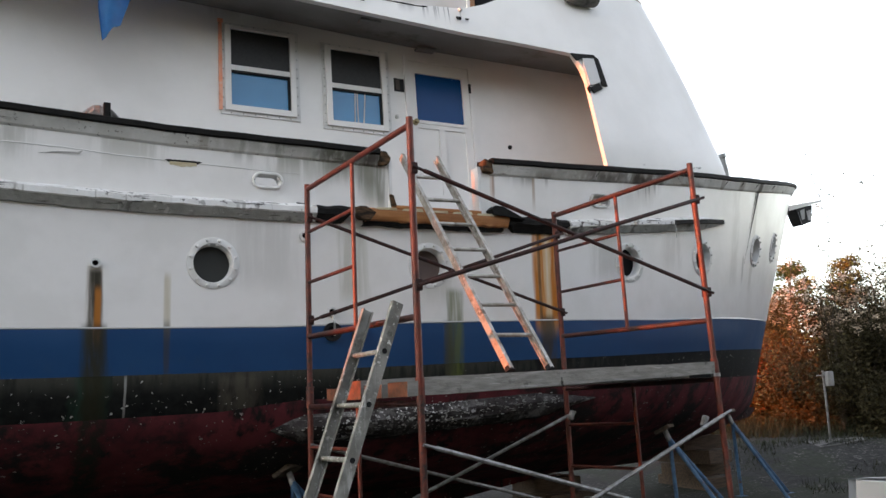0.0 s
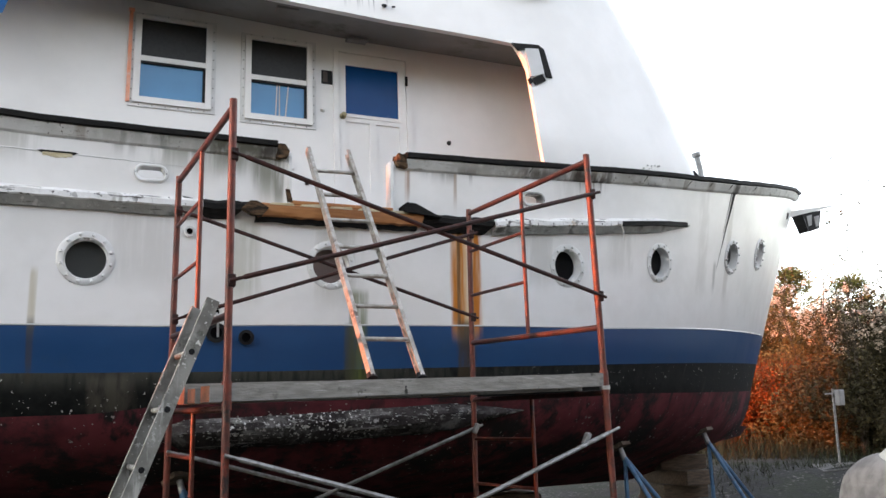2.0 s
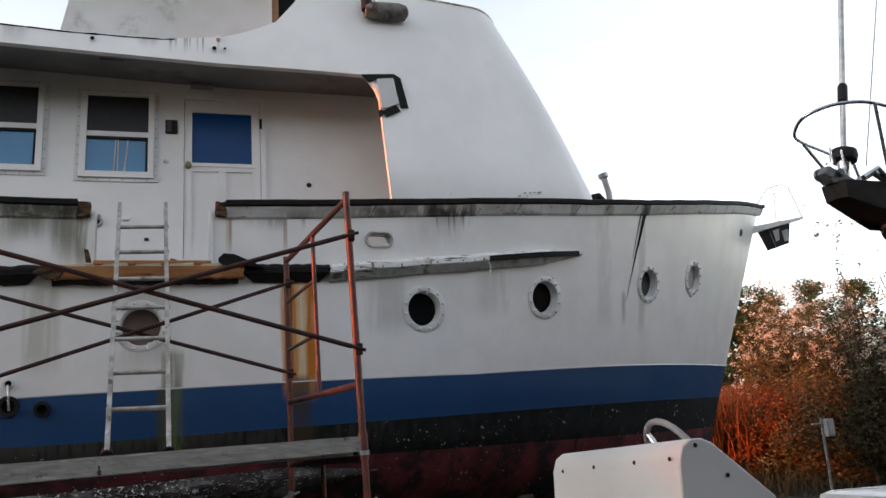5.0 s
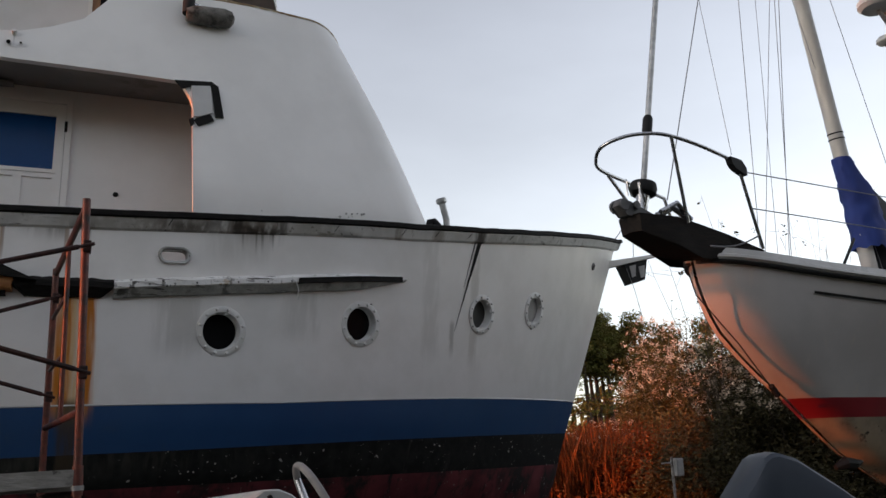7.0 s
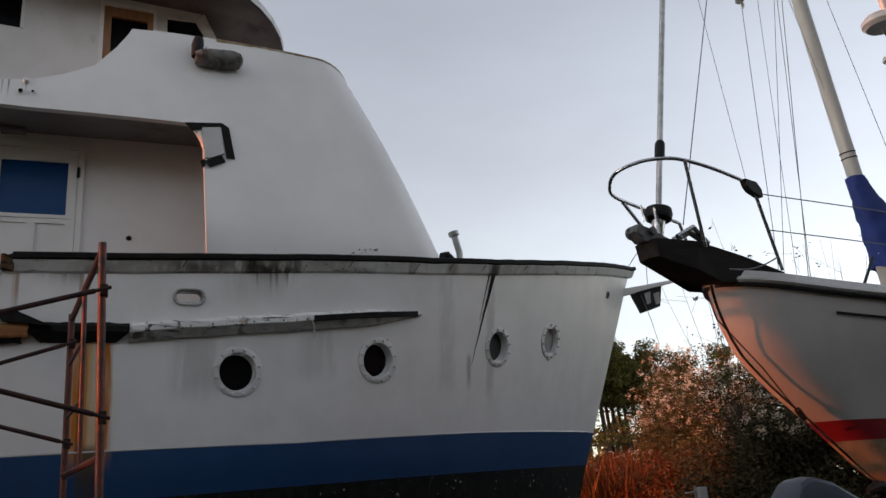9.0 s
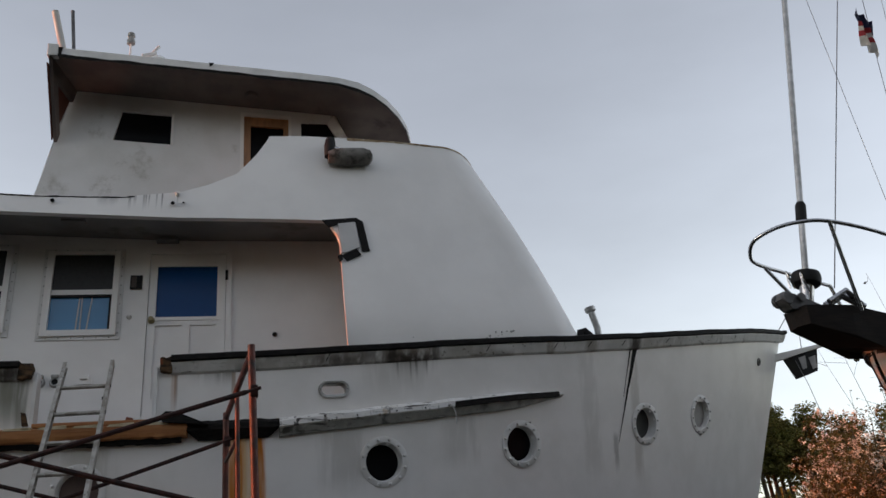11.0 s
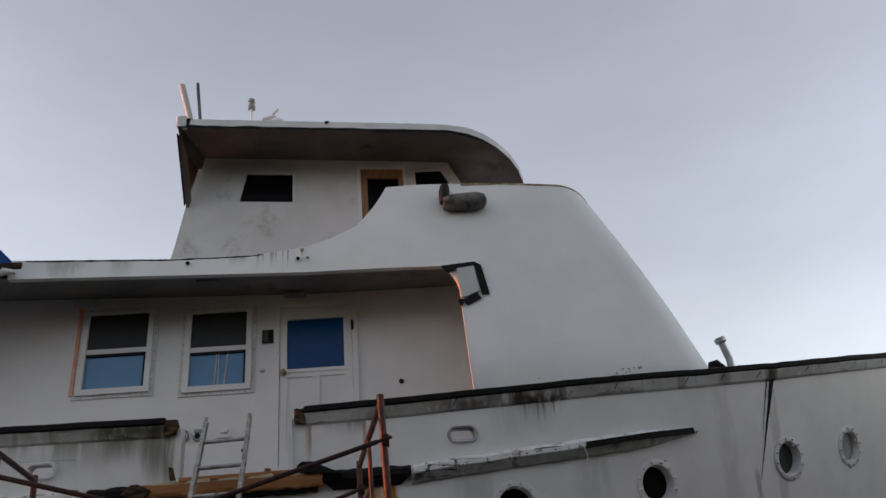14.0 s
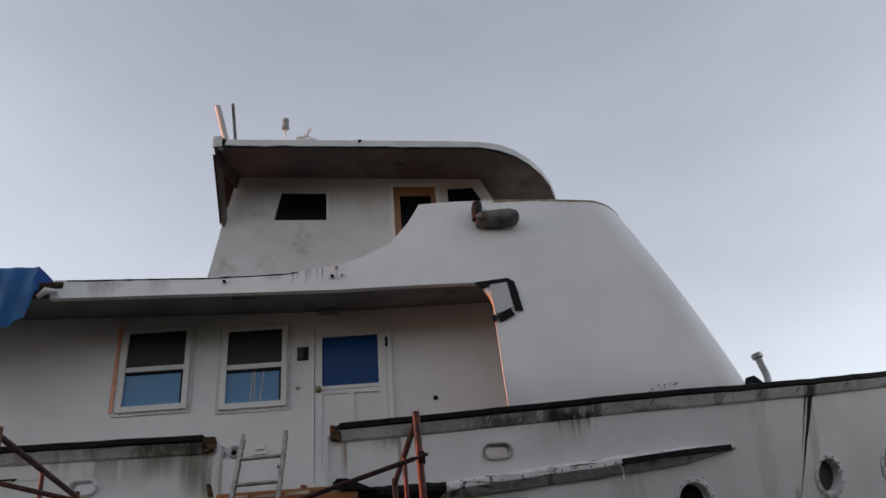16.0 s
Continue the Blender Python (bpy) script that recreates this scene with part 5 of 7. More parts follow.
part("deck_vent", bm, M_alu, yacht, "flanged metal vent pipe on the foredeck", smooth=40)
bm = bmesh.new()
tube(bm, [(8.40, 7.05, 3.80), (8.43, 7.05, 3.90), (8.47, 7.05, 3.91), (8.52, 7.05, 3.85), (8.57, 7.05, 3.82)], [0.03, 0.036, 0.034, 0.04, 0.028], 10)
part("deck_hose", bm, M_rubber, yacht, smooth=40)
bm = bmesh.new()
tube(bm, [(8.9, 7.1, 3.78), (8.93, 7.1, 3.85), (8.99, 7.1, 3.85), (9.02, 7.1, 3.78)], 0.012, 8)
part("deck_staple", bm, M_rubber, yacht, smooth=40)

# ---- pilothouse ----
PH = 7.2


def ph_z(x):
    return -0.075 * (x - 4.9)


def ph_top(x):
    return 6.49 + ph_z(x)


front_x = lambda z: 6.30 - (z - 5.9) * 0.55
P = lambda x, z: (x, PH + (z - 6.0) * 0.03, z)
aft_x = lambda z: 3.24 + (z - 5.42) * 0.22
OPEN = [(3.93, 4.45, 6.01, 6.35), (5.17, 5.62, 5.25, 6.335), (5.75, 6.0, 5.95, 6.285)]


M_mildew = mat("mildewed_white_paint", (0.70, 0.70, 0.69), (0.62, 0.62, 0.60), 2, 0.55, bump=0.05, grime=((0.38, 0.37, 0.33), 0.55, 0.75, 2.2))


def ph_panel(poly):
    bm = bmesh.new()
    slab(bm, [P(x, z) for x, z in poly], (0, 0.06, 0))
    part("pilothouse_panel", bm, M_mildew, yacht, "mildewed white pilothouse wall panel")


zt = 6.50
ph_panel([(aft_x(5.0), 5.0), (3.90, 5.0), (3.90, 6.03), (3.972, 6.37), (3.972, ph_top(3.97)), (aft_x(6.56), ph_top(3.5))])
ph_panel([(3.90, 5.0), (4.452, 5.0), (4.452, 5.99), (3.90, 6.03)])
ph_panel([(3.972, 6.37), (4.455, 6.335), (4.455, ph_top(4.45)), (3.972, ph_top(3.97))])
ph_panel([(4.452, 5.0), (5.17, 5.0), (5.17, ph_top(5.17)), (4.455, ph_top(4.455)), (4.452, 5.99)])
ph_panel([(5.17, 6.345), (5.62, 6.315), (5.62, ph_top(5.62)), (5.17, ph_top(5.17))])
ph_panel([(5.62, 5.0), (5.75, 5.0), (5.75, ph_top(5.75)), (5.62, ph_top(5.62))])
ph_panel([(5.75, 6.29), (6.02, 6.29), (6.085, ph_top(6.06)), (5.75, ph_top(5.75))])
ph_panel([(6.02, 6.29), (6.20, 5.95), (6.30, 5.95), (6.10, ph_top(6.1))])
ph_panel([(5.75, 5.0), (6.75, 5.0), (6.30, 5.95), (5.75, 5.95)])
bm = bmesh.new()
sheet(bm, [[(aft_x(5.0), PH, 5.0), (aft_x(6.5), PH, 6.6)], [(aft_x(5.0), 2 * MID - PH, 5.0), (aft_x(6.5), 2 * MID - PH, 6.6)]])
sheet(bm, [[(6.75, PH, 5.0), (6.08, PH, 6.4)], [(7.0, MID, 5.0), (6.35, MID, 6.4)], [(6.75, 2 * MID - PH, 5.0), (6.08, 2 * MID - PH, 6.4)]])
sheet(bm, [[(3.2, 2 * MID - PH, 5.0), (6.75, 2 * MID - PH, 5.0)], [(3.5, 2 * MID - PH, 6.6), (6.1, 2 * MID - PH, 6.4)]])
part("pilothouse_ends", bm, M_house, yacht)
# same dark board for the pilothouse, in place of its shaded inside
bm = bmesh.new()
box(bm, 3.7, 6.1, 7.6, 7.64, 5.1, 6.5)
part("pilothouse_dark_backing", bm, M_interior, yacht)
for k, poly in enumerate(([(3.90, 6.03), (4.452, 5.99), (4.455, 6.335), (3.972, 6.37)], [(5.235, 5.3), (5.57, 5.3), (5.57, 6.225), (5.235, 6.25)], [(5.75, 5.95), (6.20, 5.95), (6.02, 6.29), (5.75, 6.29)])):
    bm = bmesh.new()
    slab(bm, [(x, PH + (z - 6.0) * 0.03 + 0.03, z) for x, z in poly], (0, 0.008, 0))
    part("pilothouse_pane", bm, M_glass_dark, yacht, "dark pilothouse window pane")
bm = bmesh.new()
for a, c, d, e in ((5.17, 5.237, 5.2, 6.34), (5.568, 5.62, 5.2, 6.315)):
    slab(bm, [P(a, d), P(c, d), P(c, e), P(a, e)], (0, 0.05, 0))
slab(bm, [P(5.237, 6.235), P(5.568, 6.215), P(5.568, 6.318), P(5.237, 6.335)], (0, 0.05, 0))
bmesh.ops.translate(bm, verts=bm.verts, vec=(0, -0.004, 0))
part("pilothouse_door", bm, M_orangewood, yacht, "varnished wooden pilothouse door frame")
bm = bmesh.new()
for q in ([(5.135, 5.2), (5.17, 5.2), (5.17, 6.35), (5.135, 6.352)], [(5.62, 5.2), (5.65, 5.2), (5.65, 6.32), (5.62, 6.322)], [(5.135, 6.35), (5.65, 6.32), (5.65, 6.352), (5.135, 6.385)]):
    slab(bm, [(x, PH + (z - 6) * 0.03 - 0.02, z) for x, z in q], (0, 0.03, 0))
part("door_casing", bm, M_house, yacht)
bm = bmesh.new()
slab(bm, [P(4.455, 5.985), P(4.478, 5.983), P(4.48, 6.345), P(4.455, 6.34)], (0, 0.03, 0))
bmesh.ops.translate(bm, verts=bm.verts, vec=(0, -0.014, 0))
part("window_casing", bm, M_house, yacht)
# roof with its rounded front
ROOF_PLAN = [(3.385, 6.60), (4.2, 6.60), (5.0, 6.60), (5.8, 6.60), (6.1, 6.61), (6.3, 6.66), (6.46, 6.76), (6.62, 6.92), (6.77, 7.13), (6.9, 7.4), (6.98, 7.65), (7.03, 8.0), (7.05, 8.4), (7.05, MID)]
plan = ROOF_PLAN + [(x, 2 * MID - y) for x, y in reversed(ROOF_PLAN[:-1])]


def roof_z(x):
    return 6.475 - 0.082 * (x - 4.9)


bm = bmesh.new()
a = [bm.verts.new((x, y, roof_z(x))) for x, y in plan]
c = [bm.verts.new((x + 0.0, y, roof_z(x) + 0.085 + 0.006 * noise.noise(Vector((x * 3, y, 0))))) for x, y in plan]
d = [bm.verts.new((x + (5 - x) * 0.015, y + (MID - y) * 0.015, roof_z(x) + 0.108)) for x, y in plan]
n = len(plan)
for i in range(n):
    j = (i + 1) % n
    bm.faces.new((a[i], a[j], c[j], c[i]))
    bm.faces.new((c[i], c[j], d[j], d[i]))
bm.faces.new(d)
part("pilothouse_roof", bm, M_dirty, yacht, "white pilothouse roof with a rounded front edge", smooth=30)
bm = bmesh.new()
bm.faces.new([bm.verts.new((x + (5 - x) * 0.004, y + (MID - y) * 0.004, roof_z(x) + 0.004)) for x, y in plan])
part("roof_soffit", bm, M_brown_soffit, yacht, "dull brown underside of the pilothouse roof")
bm = bmesh.new()
edge_pts = [(3.40 + 0.06 * k, 6.60) for k in range(41)] + ROOF_PLAN[4:10]
sheet(bm, [[(x, y - 0.005, roof_z(x) - 0.014 - 0.045 * abs(noise.noise(Vector((x * 2.3, 1, 2)))) - 0.012 * noise.noise(Vector((x * 11, 4, 2)))) for x, y in edge_pts], [(x, y - 0.006, roof_z(x) + 0.010 + 0.012 * noise.noise(Vector((x * 5, 8, 2)))) for x, y in edge_pts]])
part("roof_drip_edge", bm, M_tar, yacht)
# split in the fascia and the patched aft corner
for a, c, deep in ((3.475, 3.50, 0.10), (4.86, 4.885, 0.06)):
    bm = bmesh.new()
    slab(bm, [(a, 6.594, roof_z(a) + 0.112 - deep), (c, 6.594, roof_z(c) + 0.125 - deep), (c + 0.012, 6.594, roof_z(c) + 0.092), (a - 0.006, 6.594, roof_z(a) + 0.092)], (0, 0.05, 0))
    part("fascia_split", bm, M_tar, yacht)
bm = bmesh.new()
box(bm, 3.375, 3.472, 6.585, 6.66, roof_z(3.42) - 0.012, roof_z(3.42) + 0.12, 0.012)
part("roof_corner_patch", bm, M_moul, yacht)
bm = bmesh.new()
lathe(bm, [(0.0, -0.03), (0.05, -0.028), (0.062, -0.012), (0.065, 0.004)], Matrix.Translation((5.25, 6.95, roof_z(5.25))), 20)
part("soffit_light", bm, M_brown_soffit, yacht, smooth=40)
# aft gusset between roof corner and wall
bm = bmesh.new()
g0, g1, g2 = Vector((3.39, 6.61, 6.58)), Vector((3.50, 7.2, 6.58)), Vector((3.36, 7.18, 5.98))
slab(bm, [g0, g0 + (g1 - g0) * 0.2, g2 + (g1 - g2) * 0.15, g2], (0.03, 0, 0))
slab(bm, [g0, g1, g1 + (g2 - g1) * 0.22, g0 + (g2 - g0) * 0.2], (0.03, 0, 0))
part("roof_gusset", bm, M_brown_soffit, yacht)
bm = bmesh.new()
slab(bm, [g0 + Vector((-0.02, 0.02, -0.05)), g1 + Vector((-0.02, -0.01, -0.05)), g2 + Vector((-0.02, -0.01, 0.02))], (0.01, 0, 0))
part("gusset_panel", bm, mat("red_brown_board", (0.12, 0.035, 0.02), None, 6, 0.7), yacht)
# roof gear
for p, q, r, m in (((3.24, 7.2, 7.54), (3.46, 7.2, 6.62), 0.035, M_spar), ((3.41, 7.2, 7.56), (3.50, 7.2, 6.62), 0.018, M_oldgalv), ((4.01, 7.2, 6.60), (4.01, 7.2, 7.18), 0.009, M_house)):
    bm = bmesh.new()
    tube(bm, [p, q], r, 12)
    part("roof_pole", bm, m, yacht, smooth=40)
bm = bmesh.new()
lathe(bm, [(0.0, 0.14), (0.035, 0.135), (0.04, 0.10), (0.03, 0.09), (0.03, 0.06), (0.042, 0.05), (0.042, 0.01), (0.0, 0.0)], Matrix.Translation((4.01, 7.2, 7.17)), 14)
part("mast_light", bm, M_plastic, yacht, smooth=30)
bm = bmesh.new()
lathe(bm, [(0.0, 0.10), (0.08, 0.08), (0.16, 0.0)], Matrix.Translation((4.28, 7.3, 6.985)), 16)
tube(bm, [(4.28, 7.3, 6.55), (4.28, 7.3, 7.0)], 0.05, 10)
tube(bm, [(4.17, 7.3, 7.02), (4.20, 7.3, 7.12), (4.28, 7.3, 7.23)], 0.016, 8)
tube(bm, [(4.12, 7.3, 7.08), (4.26, 7.3, 7.13)], [0.045, 0.03], 10)
part("searchlight", bm, M_dirty, yacht, smooth=40)

# loose blue tarpaulin over the aft end of the upper deck
bm = bmesh.new()
rows = []
for i in range(25):
    k = i / 24
    row = []
    for j in range(61):
        s = j / 60
        x = 0.2 + 1.74 * s
        fold = 0.03 * math.sin(s * 47 + 3 * k) + 0.035 * noise.noise(Vector((s * 19, k * 5, 0))) + 0.012 * noise.noise(Vector((s * 50, k * 14, 3)))
        end = lerp([(0.2, 0.35), (1.33, 0.42), (1.365, 0.92), (1.385, 1.06), (1.43, 1.02), (1.46, 0.93), (1.53, 0.90), (1.60, 0.66), (1.66, 0.56), (1.72, 0.60), (1.80, 0.54), (1.90, 0.50), (1.94, 0.2)], x)
        drop = max(0.0, k - 0.3) / 0.7 * end
        over = min(k, 0.3) / 0.3
        row.append((x + 0.02 * noise.noise(Vector((k * 5, s * 7, 4))), 7.2 - 0.90 * over - 0.03 + fold * (0.3 + drop), 5.22 - 0.02 * over - drop - 0.05 * (x - 1.9)))
    rows.append(row)
sheet(bm, rows)
bmesh.ops.solidify(bm, geom=bm.faces[:], thickness=0.004)
tarp = single("tarpaulin", bm, M_tarp, "crumpled bright blue tarpaulin hanging over the upper deck edge", "tarpaulin", smooth=60)
bm = bmesh.new()
box(bm, 1.9, 2.12, 6.42, 6.52, 5.03, 5.10, 0.01)
part("splintered_edge", bm, M_rotwood, yacht)
bm = bmesh.new()
tube(bm, [(1.93, 6.36, 4.93), (2.0, 6.36, 4.985), (2.1, 6.38, 4.98)], [0.02, 0.035, 0.02], 10)
part("torn_trim", bm, M_house, yacht, smooth=40)
# stanchion stub with clear sheeting on the aft cap rail
bm = bmesh.new()
box(bm, 1.40, 1.45, 6.06, 6.12, 3.45, 3.62, 0.006)
part("cap_stub", bm, M_tar, yacht)
for x in (0.75, 1.08, 1.33):
    bm = bmesh.new()
    box(bm, x - 0.06, x + 0.06, 6.05, 6.15, 3.52 - 0.05 * x, 3.555 - 0.05 * x, 0.008)
    part("cap_block", bm, M_tar, yacht)
bm = bmesh.new()
rows = []
for i in range(9):
    s = i / 8
    h = 0.03 + 0.11 * math.sin(math.pi * min(1.0, s * 1.15)) * (1 - 0.5 * s)
    rows.append([(1.25 + 0.34 * s + 0.02 * noise.noise(Vector((i, k, 2.0))), 6.10 + 0.05 * noise.noise(Vector((i * 0.9, k * 0.8, 5.0))), 3.50 + h * k / 5 - 0.03 * s) for k in range(6)])
sheet(bm, rows)
bmesh.ops.solidify(bm, geom=bm.faces[:], thickness=0.002)
part("plastic_scrap", bm, M_gel, yacht, "crumpled scrap of pale plastic sheeting")

# ---- scaffold tower ----
FL, BL, FR, BR = Vector((2.94, 4.08, 0)), Vector((2.80, 5.62, 0)), Vector((5.33, 4.27, 0)), Vector((5.115, 5.76, 0))
TOPZ = {"FL": 3.03, "BL": 2.975, "FR": 3.00, "BR": 2.935}
scaffold = thing("scaffold_tower", (4.0, 4.9, 0), "rusty red steel scaffold tower with crossed braces", "scaffold")


def bar_between(name, a, c, r, m, parent, label=""):
    bm = bmesh.new()
    tube(bm, [a, c], r, 10)
    return part(name, bm, m, parent, label, smooth=40)


LEAN = {"FL": Vector((0.02, 0, 0)), "BL": Vector((0, 0, 0)), "FR": Vector((0.095, -0.045, 0)), "BR": Vector((0.02, 0, 0))}


def on_post(key, z):
    """A place on the axis of a post, which leans a little outwards towards its foot."""
    return POSTS[key] + LEAN[key] * ((TOPZ[key] - z) / 3.0) + Vector((0, 0, z))


POSTS = {"FL": FL, "BL": BL, "FR": FR, "BR": BR}
LOW_TOP = {"FL": 1.375, "BL": 1.365, "FR": 1.447, "BR": 1.42}


def end_frame(kf, kb, top, low, feet, dark):
    """One welded end frame: two posts, top and bottom bars, inner leg and two rungs. top, low, feet: heights on the front and back posts."""
    m_bar = M_redsteel if dark else M_redbar
    bm = bmesh.new()
    tube(bm, [on_post(kf, top[0] + 0.03), on_post(kf, feet[0])], 0.0215, 12)
    fr = part("end_frame", bm, M_redsteel, scaffold, smooth=40)
    bar_between("post", on_post(kb, top[1] + 0.02), on_post(kb, feet[1]), 0.0215, M_redsteel, fr)

    def across(k, share):
        a, c = (on_post(key, t + (l - t) * k) for key, t, l in ((kf, top[0], low), (kb, top[1], low)))
        return a + (c - a) * share

    bar_between("top_bar", across(0.015, 0), across(0.015, 1), 0.020, M_redbar, fr)
    bar_between("bottom_bar", across(1, 0), across(1, 1), 0.020, M_redbar, fr)
    bar_between("inner_leg", across(0.02, 0.51), across(1, 0.51), 0.015, M_redsteel, fr)
    for k in (0.31, 0.645):
        bar_between("rung", across(k - 0.005, 0.51), across(k, 1), 0.013, m_bar, fr)
    return fr


LOCKS = {"FL": (2.742, 2.04), "BL": (2.74, 1.975), "FR": (2.752, 2.06), "BR": (2.745, 2.062)}
for kf, kb in (("FL", "BL"), ("FR", "BR")):
    fr = end_frame(kf, kb, (TOPZ[kf], TOPZ[kb]), 1.855, (1.44, 1.44), False)
    end_frame(kf, kb, (LOW_TOP[kf], LOW_TOP[kb]), 0.40, (0.03, 0.03), True)
    for k in (kf, kb):
        for z in LOCKS[k]:
            q = on_post(k, z)
            bm = bmesh.new()
            box(bm, q.x - 0.012, q.x + 0.032, q.y - 0.03, q.y + 0.03, z - 0.035, z + 0.035, 0.008)
            part("brace_lock", bm, M_brace, fr)
        q = on_post(k, 0.0)
        bm = bmesh.new()
        box(bm, q.x - 0.08, q.x + 0.08, q.y - 0.08, q.y + 0.08, -0.01, 0.03, 0.004)
        part("base_plate", bm, M_brace, scaffold)
        bm = bmesh.new()
        tube(bm, [on_post(k, LOW_TOP[k] - 0.02), on_post(k, LOW_TOP[k] + 0.13)], 0.0275, 12)
        part("coupling", bm, M_redsteel, scaffold, smooth=40)
        if k == "FR":
            bm = bmesh.new()
            tube(bm, [on_post(k, LOW_TOP[k] + 0.005), on_post(k, LOW_TOP[k] + 0.03)], 0.033, 12)
            part("collar", bm, M_galv, scaffold, smooth=40)


def brace(ka, kc, za, zc, off, m):
    a, c = on_post(ka, za) + Vector((0.02, off, 0)), on_post(kc, zc) + Vector((0.02, off, 0))
    d = (c - a).normalized() * 0.05
    bm = bmesh.new()
    tube(bm, [a - d * 0.6, a + d, a + d * 1.2, c - d * 1.2, c - d, c + d * 0.6], [0.010, 0.010, 0.0145, 0.0145, 0.010, 0.010], 8)
    part("cross_brace", bm, m, scaffold, smooth=40)


for ka, kc in (("FL", "FR"), ("BL", "BR")):
    brace(ka, kc, LOCKS[ka][0], LOCKS[kc][1], -0.03, M_brace)
    brace(ka, kc, LOCKS[ka][1], LOCKS[kc][0], -0.055, M_brace)
brace("FL", "FR", 1.12, 0.40, -0.03, M_galv)
brace("FL", "FR", 0.30, 1.20, -0.055, M_galv)
brace("BL", "BR", 1.08, 0.42, -0.03, M_galv)
brace("BL", "BR", 0.36, 1.20, -0.055, M_galv)
for x, y, z in ((5.21, 4.22, 1.15), (5.10, 5.66, 1.19)):
    bm = bmesh.new()
    box(bm, x - 0.018, x + 0.018, y - 0.02, y + 0.02, z - 0.045, z + 0.035, 0.008, Matrix.Translation((x, y, z)) @ pose(0, 0, 0, 0, 25, 0) @ Matrix.Translation((-x, -y, -z)))
    part("brace_clip", bm, M_galv, scaffold)

# planks on the lower frames
def plank(a, c, wide, thick, m, label, bend=0.0):
    a, c = Vector(a), Vector(c)
    d = (c - a).normalized()
    s = Vector((-d.y, d.x, 0)).normalized() * wide
    bm = bmesh.new()
    n = 24
    rows = []
    for i in range(n + 1):
        p = a + (c - a) * i / n - Vector((0, 0, bend * math.sin(math.pi * i / n)))
        e = 0.004 * noise.noise(p * 5)
        rows.append([p + Vector((0, 0, e)), p + s * 1 + Vector((0, 0, e)), p + s + Vector((0, 0, thick + e)), p + Vector((0, -0.003, thick + e)), p + Vector((0, 0, e))])
    sheet(bm, rows)
    bmesh.ops.remove_doubles(bm, verts=bm.verts, dist=0.0004)
    for r in (rows[0], rows[-1]):
        bm.faces.new([bm.verts.new(p) for p in r[:-1]]).material_index = 1
    return single("scaffold_plank", bm, [m, M_plankend], label, "plank", "planks on the scaffold")


plank((2.86, 4.06, 1.40), (5.375, 4.232, 1.472), 0.24, 0.085, M_plank, "weathered grey timber plank along the scaffold front edge")
plank((2.82, 4.34, 1.395), (5.36, 4.50, 1.45), 0.235, 0.08, M_plank, "weathered grey scaffold plank")
plank((2.79, 4.60, 1.392), (5.30, 4.76, 1.448), 0.235, 0.115, M_plank, "weathered grey scaffold plank")
plank((2.83, 4.86, 1.392), (5.26, 5.02, 1.446), 0.235, 0.08, M_orangewood, "bare brownish scaffold plank")
plank((2.85, 5.12, 1.390), (5.22, 5.28, 1.444), 0.235, 0.08, M_plank, "weathered grey scaffold plank")


# ---- ladders ----
def ladder(foot_l, foot_r, head_l, head_r, first, count, m, label, rail=(0.028, 0.065), step=0.305):
    fl, fr, hl, hr = (Vector(p) for p in (foot_l, foot_r, head_l, head_r))
    lad = thing("ladder", (fl + fr) / 2, label, "ladder", "aluminium ladders")
    up = ((hl + hr) - (fl + fr)).normalized()
    across = (fr - fl).normalized()
    out = across.cross(up).normalized()
    for a, c in ((fl, hl), (fr, hr)):
        d = (c - a).normalized()
        bm = bmesh.new()
        w, h = rail[0] / 2, rail[1] / 2
        prof = [(-w, -h), (w, -h), (w, -h + 0.008), (-w + 0.008, -h + 0.008), (-w + 0.008, h - 0.008), (w, h - 0.008), (w, h), (-w, h)]
        sgn = 1 if (a - fl).length < 0.01 else -1
        V = [[bm.verts.new(p + across * x * sgn + out * y) for x, y in prof] for p in (a, c)]
        k = len(prof)
        for i in range(k):
            bm.faces.new((V[0][i], V[0][(i + 1) % k], V[1][(i + 1) % k], V[1][i]))
        bm.faces.new(V[0])
        bm.faces.new(V[1][::-1])
        part("rail", bm, m, lad)
        bm = bmesh.new()
        q = a + d * 0.03
        tube(bm, [a - d * 0.012, q], [0.036, 0.03], 8)
        part("foot", bm, M_rubber, lad)
    length = (hl - fl).length
    for i in range(count):
        k = (first + step * i) / length
        a, c = fl + (hl - fl) * k, fr + (hr - fr) * k
        bm = bmesh.new()
        tube(bm, [a - across * 0.018, c + across * 0.018], 0.0155, 10)
        rung = part("rung", bm, m, lad, smooth=40)
        # solid black disc paints the shade of a hollow rung end
        bm = bmesh.new()
        tube(bm, [c + across * 0.0175, c + across * 0.0195], 0.0165, 10)
        part("rung_end_disc", bm, M_rubber, rung, "black disc for the shade in a hollow rung end")
    return lad


ladder((3.953, 4.73, 1.548), (4.297, 4.745, 1.548), (3.87, 6.23, 3.475), (4.215, 6.245, 3.49), 0.33, 7, M_ladder, "aluminium ladder standing on the scaffold planks against the boarding gate")
ladder((2.115, 4.446, 0.03), (2.153, 4.074, 0.03), (2.845, 4.585, 1.942), (2.883, 4.213, 1.95), 0.146, 6, M_alu_dull, "paint-spattered aluminium ladder leaning on the scaffold", (0.03, 0.072), 0.32)

